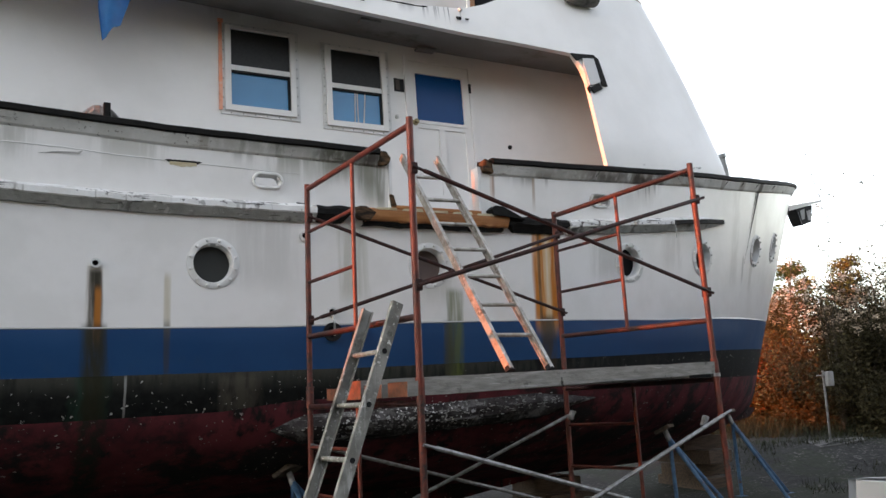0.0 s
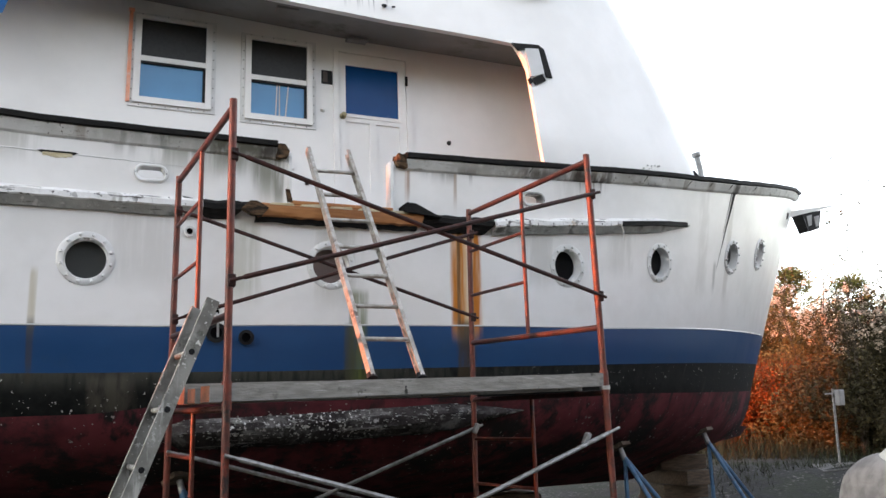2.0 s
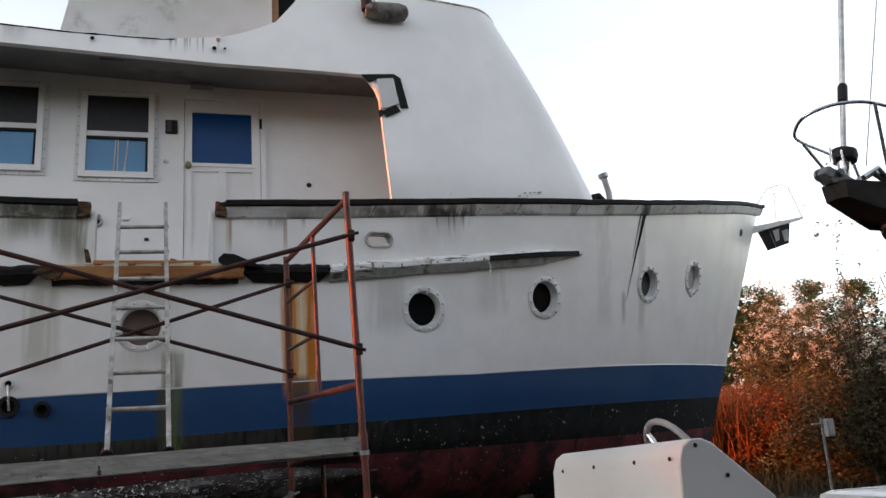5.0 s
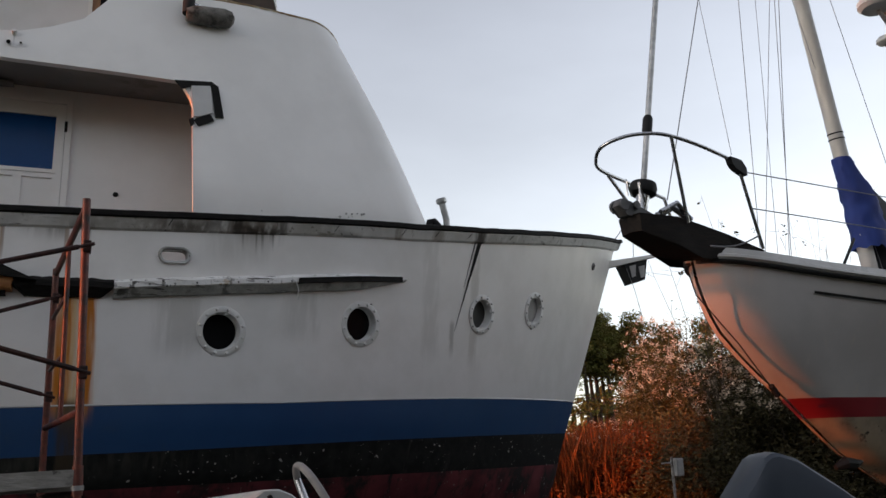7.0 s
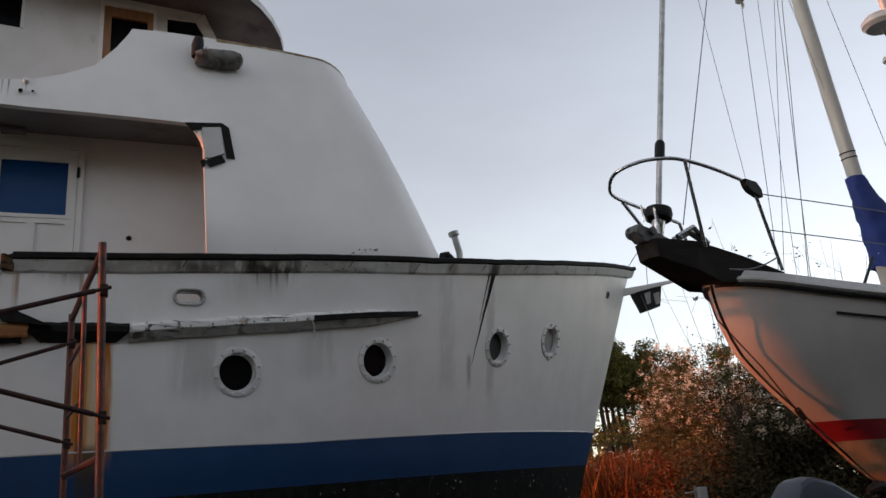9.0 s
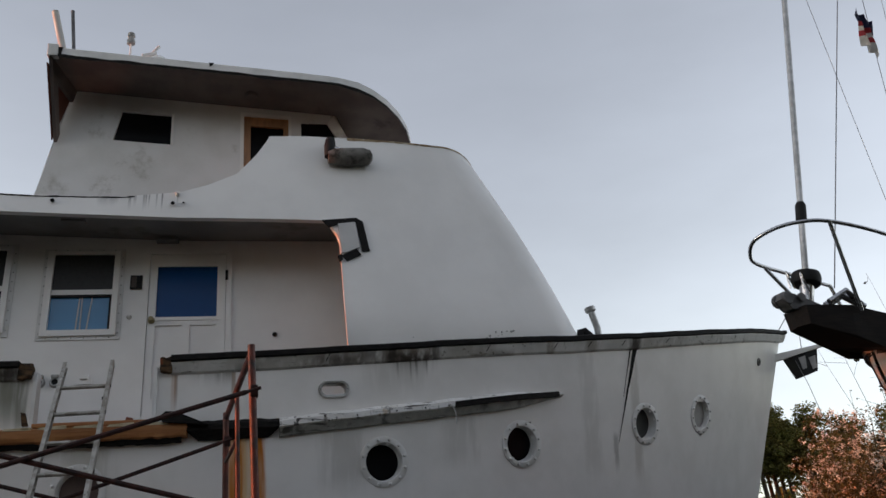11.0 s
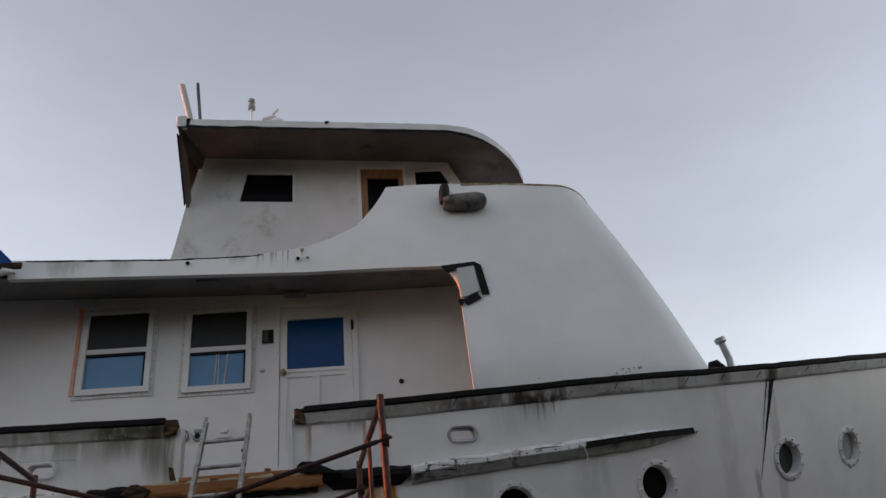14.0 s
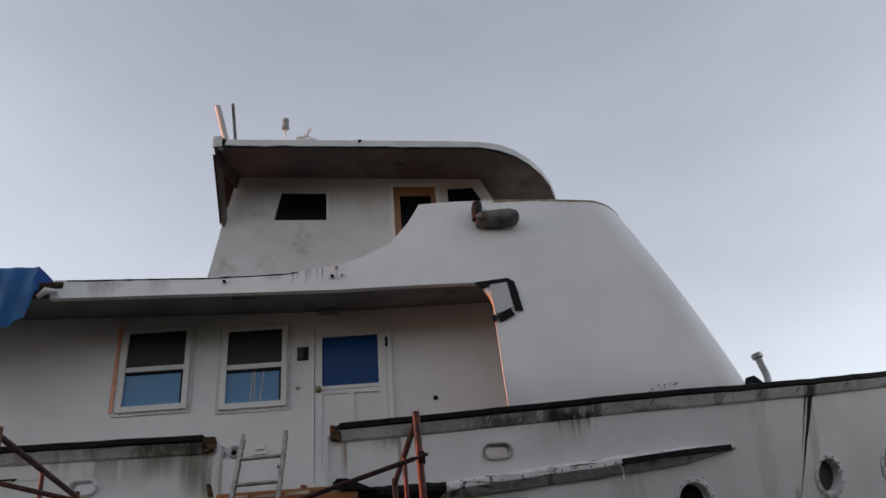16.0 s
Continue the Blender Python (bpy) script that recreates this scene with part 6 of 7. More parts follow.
# ---- props and blocks under the yacht ----
def stand(top, foot, label):
    top, foot = Vector(top), Vector(foot)
    st = thing("boat_stand", (foot.x, foot.y, 0), label, "boat stand", "boat stands under the hull")
    bm = bmesh.new()
    tube(bm, [top, top - Vector((0, 0, 0.02)) + (foot - top) * 0.12], [0.028, 0.03], 10)
    part("screw", bm, M_galv, st)
    bm = bmesh.new()
    d = (top - foot).normalized()
    box(bm, -0.11, 0.11, -0.09, 0.09, -0.02, 0.02, 0.006, Matrix.Translation(top) @ d.to_track_quat("Z", "Y").to_matrix().to_4x4())
    part("pad", bm, M_block, st)
    hub = top + (foot - top) * 0.12
    for a in (0.2, 2.3, 4.4):
        q = Vector((foot.x + 0.36 * math.cos(a), foot.y + 0.36 * math.sin(a), 0.02))
        bm = bmesh.new()
        tube(bm, [hub, q], 0.022, 8)
        part("leg", bm, M_bluestand, st, smooth=40)
        bm = bmesh.new()
        box(bm, q.x - 0.06, q.x + 0.06, q.y - 0.05, q.y + 0.05, 0.0, 0.02, 0.004)
        part("foot_plate", bm, M_bluestand, st)
    return st


for sx, sz in ((7.42, 0.95), (9.02, 1.05), (3.0, 0.85), (0.2, 0.85), (-3.5, 0.85)):
    y = hull_y(sx, sz)
    stand((sx, y + 0.03, sz - 0.03), (sx + 0.25, y - 0.35, 0), "blue steel boat stand with splayed legs propping the hull")
for bx in (-5.0, -2.0, 1.0, 4.0, 6.9, 9.3):
    bl = thing("keel_block", (bx, MID, 0), "stack of dark timber baulks under the keel", "block", "keel blocks")
    high = 0.158 if bx < 5.4 else lerp([(5.4, 0.16), (8.07, 0.556), (9.68, 0.80)], bx) - 0.035
    tiers = max(1, round(high / 0.17))
    for k in range(tiers):
        bm = bmesh.new()
        wide, deep = ((0.22, 0.5), (0.34, 0.26))[k % 2]
        box(bm, bx - wide, bx + wide, MID - deep, MID + deep, high * k / tiers, high * (k + 1) / tiers - 0.003, 0.012, Matrix.Translation((bx, MID, 0)) @ pose(0, 0, 0, 0, 0, 4 * (k % 3) - 3) @ Matrix.Translation((-bx, -MID, 0)))
        part("baulk", bm, M_block, bl)
bm = bmesh.new()
for i, (x, y, a, ln) in enumerate(((6.2, 8.4, 20, 1.2), (6.5, 8.1, -30, 0.9), (6.0, 7.7, 60, 0.8), (7.0, 8.6, 5, 1.4), (5.6, 8.5, 80, 0.7))):
    box(bm, -ln / 2, ln / 2, -0.06, 0.06, 0, 0.07, 0.006, pose(x, y, 0.0 + 0.035 * i, 0, 3, a))
single("timber_offcuts", bm, M_block, "heap of old timber offcuts on the ground under the hull", "timber", kind="stuff")

# ---- sailing boat on the hard, bow towards the yacht ----
SB = Vector((9.035, 4.075, 0))
SD = Vector((0.978, 0.208, 0)).normalized()
SN = Vector((SD.y, -SD.x, 0))


def S(s, off, z):
    """A place on the sailing boat: metres aft of the forestay, towards the camera, up."""
    return SB + SD * s + SN * off + Vector((0, 0, z))


sail = thing("sailing_boat", S(3, 0, 0.5), "white sailing boat, red waterline stripe, dark bow platform, ashore", "boat")
STEM = [(1.05, 2.6), (1.25, 2.2), (1.423, 1.853), (1.511, 1.656), (1.723, 1.354), (1.888, 1.12), (2.106, 0.776), (2.337, 0.48), (2.492, 0.357), (2.669, 0.28), (2.85, 0.247)]


def s_sheer(s):
    return 2.865 - 0.10 * max(0, s - 0.25) + 0.008 * s * s


def s_half(s, z):
    s0 = lerp(STEM, z)
    if s <= s0:
        return 0.0
    k = max(0.0, (z - 1.1) / 1.75)
    c = s - s0
    wide = min(1.45, (0.10 + 0.17 * k) * min(c, 0.8) ** 0.72 + (0.13 + 0.13 * k) * max(0.0, c - 0.8) + 0.135 * (1 - math.exp(-c / 0.12)))
    return wide if z > 1.45 else wide * max(0.15, (z - 0.7) / 0.75)


cols = [0.0, 0.02, 0.05, 0.09, 0.14, 0.2, 0.28, 0.37, 0.48, 0.6, 0.75, 0.95, 1.2, 1.5, 1.9, 2.4, 3.0, 3.7, 4.5, 5.5, 6.5]
zrow = [1.10, 1.2, 1.3, 1.4, 1.5, 1.62, 1.755, 1.825, 1.897, 1.96, 2.05, 2.15, 2.25, 2.35, 2.45, 2.55, 2.65, 2.73, 2.8]
for side in (1, -1):
    rows = []
    for iz, z in enumerate(zrow):
        row = []
        for cc in cols:
            s0 = lerp(STEM, z)
            s = s0 + cc
            zz = z if z < 2.3 else 2.3 + (z - 2.3) / 0.5 * (s_sheer(s) - 2.3)
            row.append(S(s, side * (s_half(s, z) + 0.012 * (cc == 0)), zz))
        rows.append(row)
    bm = bmesh.new()
    sheet(bm, rows, lambda i, j: 2 if i < 6 else 1 if i < 8 else 0)
    part("sail_hull", bm, [M_sail_hull, M_red_stripe, M_bottom_white], sail, smooth=60)
    bm = bmesh.new()
    path = []
    for cc in cols[1:]:
        s = 0.25 + cc
        path.append((S(s, side * s_half(s, 2.8), s_sheer(s)), SN * side))
    strip(bm, path, [(-0.06, -0.01), (0.02, -0.02), (0.045, 0.0), (0.04, 0.02), (0.015, 0.03), (-0.0, 0.075), (-0.06, 0.08)])
    part("toe_rail", bm, M_gel, sail, "white toe rail with a dark rubbing edge")
    bm = bmesh.new()
    strip(bm, [(p - Vector((0, 0, 0.028)), o) for p, o in path], [(-0.02, -0.012), (0.03, -0.012), (0.036, 0.0), (0.03, 0.012), (-0.02, 0.012)])
    part("rub_strip", bm, M_rubber, sail)
bm = bmesh.new()
sheet(bm, [[S(0.25 + cc, s_half(0.25 + cc, 2.8), s_sheer(0.25 + cc) + 0.03) for cc in cols], [S(0.25 + cc, 0, s_sheer(0.25 + cc) + 0.08) for cc in cols], [S(0.25 + cc, -s_half(0.25 + cc, 2.8), s_sheer(0.25 + cc) + 0.03) for cc in cols]])
part("sail_deck", bm, M_gel, sail)
bm = bmesh.new()
box(bm, -0.2, 4.0, -0.12, 0.12, 0.16, 1.2, 0.03, Matrix.Translation(S(2.6, 0, 0)) @ pose(0, 0, 0, 0, 0, math.degrees(math.atan2(SD.y, SD.x))))
part("sail_keel", bm, M_bottom_white, sail)
bm = bmesh.new()
tube(bm, [S(1.42, 0.12, 1.40), S(1.50, 0.15, 1.43), S(1.58, 0.17, 1.42), S(1.66, 0.18, 1.435)], [0.02, 0.045, 0.04, 0.012], 8)
part("skin_weed", bm, M_rubber, sail)
# cove stripe
bm = bmesh.new()
pts = [(1.1 + 0.2 * i) for i in range(12)]
sheet(bm, [[S(s, s_half(s, 2.62) + 0.012, s_sheer(s) - 0.175) for s in pts], [S(s, s_half(s, 2.64) + 0.012, s_sheer(s) - 0.155) for s in pts]])
part("cove_stripe", bm, M_tar, sail)
# bow platform
bm = bmesh.new()
top = [(-0.345, 0.0, 3.10), (-0.325, 0.10, 3.10), (0.0, 0.15, 3.10), (0.42, 0.19, 3.02), (0.80, 0.22, 2.93)]
low = [(-0.33, 0.0, 2.985), (-0.31, 0.09, 2.98), (0.0, 0.14, 2.90), (0.2, 0.15, 2.83), (0.6, 0.16, 2.85)]
ring_t = [S(*p) for p in top] + [S(a, -o, z) for a, o, z in reversed(top[1:])]
ring_l = [S(*p) for p in low] + [S(a, -o, z) for a, o, z in reversed(low[1:])]
A, C = [bm.verts.new(p) for p in ring_t], [bm.verts.new(p) for p in ring_l]
n = len(A)
for i in range(n):
    bm.faces.new((A[i], A[(i + 1) % n], C[(i + 1) % n], C[i]))
bm.faces.new(A)
bm.faces.new(C[::-1])
part("bow_platform", bm, M_darkwood, sail, "near-black wooden bow platform")
bm = bmesh.new()
slab(bm, [S(-0.45, 0.045, 3.15), S(-0.43, 0.045, 3.20), S(-0.34, 0.045, 3.19), S(-0.14, 0.045, 3.13), S(-0.16, 0.045, 3.09), S(-0.38, 0.045, 3.09)], SN * -0.09)
roller = part("anchor_roller", bm, M_oldgalv, sail, "galvanised double anchor roller")
for s_, z_, r_ in ((-0.42, 3.155, 0.042), (-0.30, 3.165, 0.03)):
    for o_ in (0.055, -0.035):
        bm = bmesh.new()
        lathe(bm, [(0.0, -0.012), (r_ * 0.9, -0.012), (r_, -0.007), (r_, 0.007), (r_ * 0.9, 0.012), (0.0, 0.012)], facing(S(s_, o_, z_), SN), 22)
        part("cheek", bm, M_oldgalv, roller, smooth=40)
bm = bmesh.new()
for p, q in (((-0.38, 0.06, 3.22), (-0.36, 0.06, 3.33)), ((-0.26, 0.06, 3.2), (-0.24, 0.06, 3.33))):
    tube(bm, [S(*p), S((p[0] + q[0]) / 2 - 0.015, 0.06, q[2]), S(q[0] + 0.02, 0.06, p[2])], 0.008, 6)
tube(bm, [S(-0.05, 0.0, 3.14), S(0.06, 0.05, 3.2), S(0.2, 0.08, 3.12)], 0.025, 8)
tube(bm, [S(-0.1, 0.08, 3.14), S(0.05, 0.1, 3.22), S(0.16, 0.1, 3.13)], 0.018, 8)
part("bow_fitting", bm, M_steel, sail, smooth=40)
# roller furler and forestay
HEAD = S(1.12, 0, 9.3)
st0 = S(-0.20, 0.0, 3.14)
ax = (HEAD - st0).normalized()
bm = bmesh.new()
lathe(bm, [(0.0, 0.0), (0.07, 0.0), (0.088, 0.012), (0.096, 0.05), (0.088, 0.088), (0.06, 0.10), (0.03, 0.105), (0.0, 0.105)], Matrix.Translation(st0 + ax * 0.13) @ ax.to_track_quat("Z", "Y").to_matrix().to_4x4(), 20)
part("furler_drum", bm, M_rubber, sail, "black roller furling drum", smooth=40)
bm = bmesh.new()
tube(bm, [st0 - ax * 0.05, HEAD], 0.021, 12)
part("furler_foil", bm, M_alu, sail, "grey furling foil round the forestay", smooth=40)
bm = bmesh.new()
tube(bm, [st0 + ax * 0.61, st0 + ax * 0.62, st0 + ax * 0.74, st0 + ax * 0.76], [0.026, 0.036, 0.036, 0.026], 12)
part("furler_swivel", bm, M_rubber, sail, smooth=40)
bm = bmesh.new()
tube(bm, [st0 - ax * 0.08, st0 + ax * 0.05, st0 + ax * 0.14], [0.03, 0.04, 0.05], 12)
part("stay_fitting", bm, M_steel, sail, smooth=40)
# pulpit
rail = [S(0.41, 0.36, 3.49), S(0.066, 0.35, 3.553), S(-0.209, 0.32, 3.59), S(-0.34, 0.25, 3.605), S(-0.45, 0.14, 3.60), S(-0.52, 0.0, 3.565),
        S(-0.45, -0.14, 3.53), S(-0.3, -0.25, 3.51), S(0.05, -0.31, 3.48), S(0.45, -0.36, 3.44)]
smooth_rail = []
for i in range(len(rail) - 1):
    p0, p1, p2, p3 = rail[max(i - 1, 0)], rail[i], rail[i + 1], rail[min(i + 2, len(rail) - 1)]
    for k in range(5):
        t = k / 5
        smooth_rail.append(0.5 * ((2 * p1) + (p2 - p0) * t + (2 * p0 - 5 * p1 + 4 * p2 - p3) * t * t + (3 * p1 - p0 - 3 * p2 + p3) * t ** 3))
smooth_rail.append(rail[-1])
bm = bmesh.new()
tube(bm, smooth_rail, 0.0127, 10)
pulpit = part("pulpit", bm, M_steel, sail, "stainless steel bow pulpit", smooth=40)
for a, c in ((S(0.41, 0.36, 3.49), S(0.62, 0.33, 2.90)), (S(-0.2, 0.325, 3.59), S(0.06, 0.17, 3.06)), (S(-0.2, -0.285, 3.50), S(0.06, -0.17, 3.06)), (S(0.45, -0.36, 3.44), S(0.6, -0.33, 2.90))):
    bm = bmesh.new()
    tube(bm, [a, c], 0.0127, 10)
    part("pulpit_leg", bm, M_steel, pulpit, smooth=40)
bm = bmesh.new()
slab(bm, [S(0.315, 0.385, 3.515), S(0.43, 0.385, 3.505), S(0.475, 0.385, 3.455), S(0.475, 0.385, 3.40), S(0.44, 0.385, 3.405), S(0.36, 0.385, 3.435), S(0.33, 0.385, 3.465)], SN * -0.05)
part("nav_light", bm, M_rubber, pulpit, "black navigation light")
for z, k in ((3.43, 0), (3.17, 1)):
    bm = bmesh.new()
    pts = [S(0.43 if not k else 0.5, 0.36, z)] + [S(0.43 + 0.55 * i, 0.36 + 0.12 * i, z - 0.035 * i) for i in range(1, 9)]
    tube(bm, pts, 0.004, 6)
    part("lifeline", bm, M_wire, sail)
bm = bmesh.new()
sag = [S(0.55 - 0.05 * i, 0.36 - 0.012 * i, 2.98 - 0.035 * math.sin(math.pi * i / 8) - 0.012 * i) for i in range(9)]
tube(bm, sag, 0.006, 6)
part("mooring_line", bm, M_wire, sail)
# limp flag on a halyard
FLAG = [(5.41, 5.50, M_flag_white), (5.50, 5.545, M_flag_red), (5.545, 5.585, M_flag_white), (5.585, 5.63, M_flag_red), (5.63, 5.75, M_flag_dark)]
for z0, z1, m in FLAG:
    bm = bmesh.new()
    sheet(bm, [[S(1.09 + 0.15 * k / 8 * (1 - 0.5 * max(0, 5.6 - z)), 0.03 * math.sin(k * 1.5 + z * 9), z - 0.10 * k / 8) for k in range(9)] for z in (z0, (z0 + z1) / 2, z1)])
    bmesh.ops.solidify(bm, geom=bm.faces[:], thickness=0.003)
    if z0 == 5.41:
        flag = part("flag", bm, m, sail, "small limp striped flag on the halyard", smooth=60)
    else:
        part("flag_stripe", bm, m, flag, smooth=60)
# masts, cover, rigging
bm = bmesh.new()
m0, masthead = S(2.52, 0.0, 2.85), S(1.40, 0.0, 9.3)
tube(bm, [m0, m0 + (masthead - m0) * 0.5, masthead], [0.065, 0.062, 0.045], 18)
mast = part("mast", bm, M_spar, sail, "pale painted mast", smooth=40)
bm = bmesh.new()
md = (masthead - m0).normalized()
for k in (1.30, 1.35):
    tube(bm, [m0 + md * k, m0 + md * (k + 0.012)], 0.068, 18)
part("mast_band", bm, M_rubber, mast)
bm = bmesh.new()
rows = []
for i in range(22):
    k = i / 21
    q = 1.13 - 0.80 * k
    long_ = lerp([(0, 0.075), (0.12, 0.11), (0.45, 0.20), (0.8, 0.205), (1.0, 0.17)], k)
    wide_ = lerp([(0, 0.075), (0.12, 0.09), (0.5, 0.125), (1.0, 0.13)], k)
    mid_ = m0 + md * q + SD * (long_ - 0.085)
    ring_ = []
    for j in range(29):
        a = 2 * math.pi * j / 28
        f = 1 + 0.18 * noise.noise(Vector((k * 6, math.cos(a) * 2.5, math.sin(a) * 2.5))) + 0.08 * noise.noise(Vector((k * 15, math.cos(a) * 6, math.sin(a) * 6)))
        ring_.append(mid_ + SN * wide_ * math.sin(a) * f + SD * long_ * math.cos(a) * f + Vector((0, 0, 0.05 * (k > 0.9) * noise.noise(Vector((a * 2, 1, 1))))))
    rows.append(ring_)
sheet(bm, rows)
part("sail_cover", bm, M_cover, sail, "crumpled navy blue canvas cover laced round the mast", smooth=60)
bm = bmesh.new()
rows = []
for i in range(16):
    a_ = 0.10 + 3.0 * i / 15
    top_ = 3.82 - 0.52 * min(a_, 1.0) - 0.06 * max(0.0, a_ - 1.0)
    half = 0.10 + 0.14 * min(a_, 1.2)
    w_ = 0.03 * noise.noise(Vector((a_ * 3, 1, 5)))
    rows.append([S(2.55 + a_, o_ * half + w_, 2.93 + (top_ - 2.93) * h_ + w_) for o_, h_ in ((1.25, 0.0), (1.0, 0.35), (0.55, 0.8), (0.15, 1.0), (-0.15, 1.0), (-0.55, 0.8), (-1.0, 0.35), (-1.25, 0.0))])
sheet(bm, rows)
bm.faces.new([bm.verts.new(p) for p in rows[0]])
bm.faces.new([bm.verts.new(p) for p in rows[-1]])
part("boom_tent", bm, mat("black_boat_tarp", (0.012, 0.012, 0.014), (0.022, 0.022, 0.026), 6, 0.7, bump=0.5, bump_scale=9, spec=0.25), sail, "black tarpaulin tented over the boom", smooth=50)
mz = S(4.57, -0.3, 2.8)
mzt = S(3.91, -0.3, 7.6)
bm = bmesh.new()
tube(bm, [mz, mzt], [0.045, 0.035], 14)
mizzen = part("mizzen_mast", bm, M_spar, sail, "slimmer mizzen mast carrying a radar dome", smooth=40)
zd = (mzt - mz).normalized()
for k, r, h in ((3.24, 0.2, 0.14), (2.85, 0.10, 0.08)):
    bm = bmesh.new()
    lathe(bm, [(0.0, 0.0), (r * 0.8, 0.01), (r, h * 0.35), (r, h * 0.7), (r * 0.8, h), (0.0, h * 1.05)], Matrix.Translation(mz + zd * k - SD * 0.16), 24)
    part("radar_dome", bm, M_gel, mizzen, "white radar dome", smooth=40)
    bm = bmesh.new()
    tube(bm, [mz + zd * (k - 0.15), mz + zd * k - SD * 0.16], 0.025, 8)
    part("dome_bracket", bm, M_galv, mizzen)
# standing and running rigging: (aft, up) at the foot and at a higher point of each wire
for name, s0, z0, s1, z1, r in (("halyard", 0.07, 3.27, 0.70, 5.11, 0.006), ("halyard", 0.842, 3.745, 0.665, 5.10, 0.003), ("shroud", 0.99, 2.86, 1.19, 5.284, 0.004), ("shroud", 1.03, 2.86, 1.65, 5.45, 0.0035),
                               ("shroud", 1.33, 2.86, 1.77, 5.49, 0.0045), ("halyard", 1.36, 2.86, 1.70, 5.45, 0.004), ("halyard", 2.68, 2.86, 1.90, 5.54, 0.004), ("halyard", 3.4, 2.7, 2.49, 5.75, 0.004),
                               ("halyard", 1.20, 2.86, 1.42, 5.35, 0.003)):
    bm = bmesh.new()
    k = (8.9 - z0) / (z1 - z0)
    side = 0.0 if z0 > 2.9 else 0.03
    tube(bm, [S(s0, side, z0), S(s1, 0.0, z1), S(s0 + (s1 - s0) * k, 0.0, 8.9)], r * 0.75, 6)
    part(name, bm, M_wire, sail)
bm = bmesh.new()
tube(bm, [S(0.12, 0.06, 2.80), S(0.18, 0.07, 2.585), S(0.56, 0.08, 2.26), S(0.975, 0.06, 1.875), S(1.0, 0.03, 1.85)], 0.005, 8)
part("bobstay", bm, M_rubber, sail, "dark bobstay line down the stem", smooth=40)
bm = bmesh.new()
tube(bm, [S(0.86, 0.075, 1.98), S(0.93, 0.07, 1.915)], 0.022, 8)
part("bobstay_fitting", bm, M_rubber, sail)
for a, c in ((S(3.9, 0.7, 2.7), 0.9), (S(5.2, 0.7, 2.7), 0.9), (S(4.3, 0.75, 2.7), 0.55)):
    bm = bmesh.new()
    tube(bm, [a, mz + (mzt - mz) * c], 0.0045, 6)
    part("shroud", bm, M_wire, sail)
bm = bmesh.new()
tube(bm, [S(1.62, 0.28, 2.86), S(1.98, 0.2, 3.16)], 0.012, 8)
part("deck_pole", bm, M_rubber, sail)
for s_ in (2.2, 3.6):
    bm = bmesh.new()
    tube(bm, [S(s_, s_half(s_, 2.8) - 0.03, s_sheer(s_) + 0.05), S(s_ - 0.02, s_half(s_, 2.8) + 0.0, s_sheer(s_) + 0.60)], 0.0125, 10)
    part("stanchion", bm, M_steel, sail, smooth=40)
for s_, o_ in ((3.7, 0.9), (3.7, -0.9), (5.4, 0.9), (5.4, -0.9)):
    hz = 1.72
    y = S(s_, o_ * 0.8, 0)
    p = S(s_, s_half(s_, hz) * (1 if o_ > 0 else -1), hz - 0.02)
    stand((p.x, p.y, p.z), (y.x, y.y + (-0.35 if o_ > 0 else 0.35), 0), "rusty blue boat stand propping the sailing boat")

# ---- open skiff with console and outboard in front ----
skiff = thing("skiff", (6.2, 2.1, 0.3), "small white open fibreglass skiff with a steering console", "boat")
bm = bmesh.new()
rows = []
for i in range(24):
    k = i / 23
    x = 4.22 + 3.48 * k
    w = 0.72 * (1 - (1 - min(1, k / 0.55)) ** 2.2) + 0.02
    sh = 0.945 - 0.245 * min(1, k * 1.3)
    ctr = 2.12 + 0.22 * (1 - min(1, k * 1.6)) ** 2
    rows.append([(x + 0.10 * (1 - k) * (zz - 0.3), ctr + sd * w * ww, 0.28 + (sh - 0.28) * zz) for sd, ww, zz in ((-1, 1.06, 1.0), (-1, 1.0, 0.97), (-1, 0.93, 0.5), (-1, 0.8, 0.15), (-1, 0.0, 0.0), (1, 0.8, 0.15), (1, 0.93, 0.5), (1, 1.0, 0.97), (1, 1.06, 1.0))])
sheet(bm, rows)
bm.faces.new([bm.verts.new(p) for p in rows[-1]])
sheet(bm, [[(r[0][0], r[0][1], r[0][2]) for r in rows], [(r[0][0], r[0][1] + 0.14 * min(1, i / 4), r[0][2] + 0.005) for i, r in enumerate(rows)]])
sheet(bm, [[(r[8][0], r[8][1], r[8][2]) for r in rows], [(r[8][0], r[8][1] - 0.14 * min(1, i / 4), r[8][2] + 0.005) for i, r in enumerate(rows)]])
sheet(bm, [[(r[2][0], r[2][1], 0.45) for r in rows], [(r[6][0], r[6][1], 0.45) for r in rows]])
part("skiff_hull", bm, M_gel, skiff, smooth=50)
bm = bmesh.new()
y0, y1 = 1.615, 2.355
CONSOLE = [(5.715, 0.45), (5.74, 1.36), (5.755, 1.405), (5.785, 1.425), (5.825, 1.425), (5.86, 1.41), (6.06, 1.24), (6.16, 1.05), (6.18, 0.45)]


def heel(x, y, z):
    """The console stands askew: its near end lies farther aft and higher."""
    k = y1 - y
    return Vector((x + 0.085 * k + 0.05 * max(0.0, k - 0.58) / 0.2, y, z + 0.048 * k))


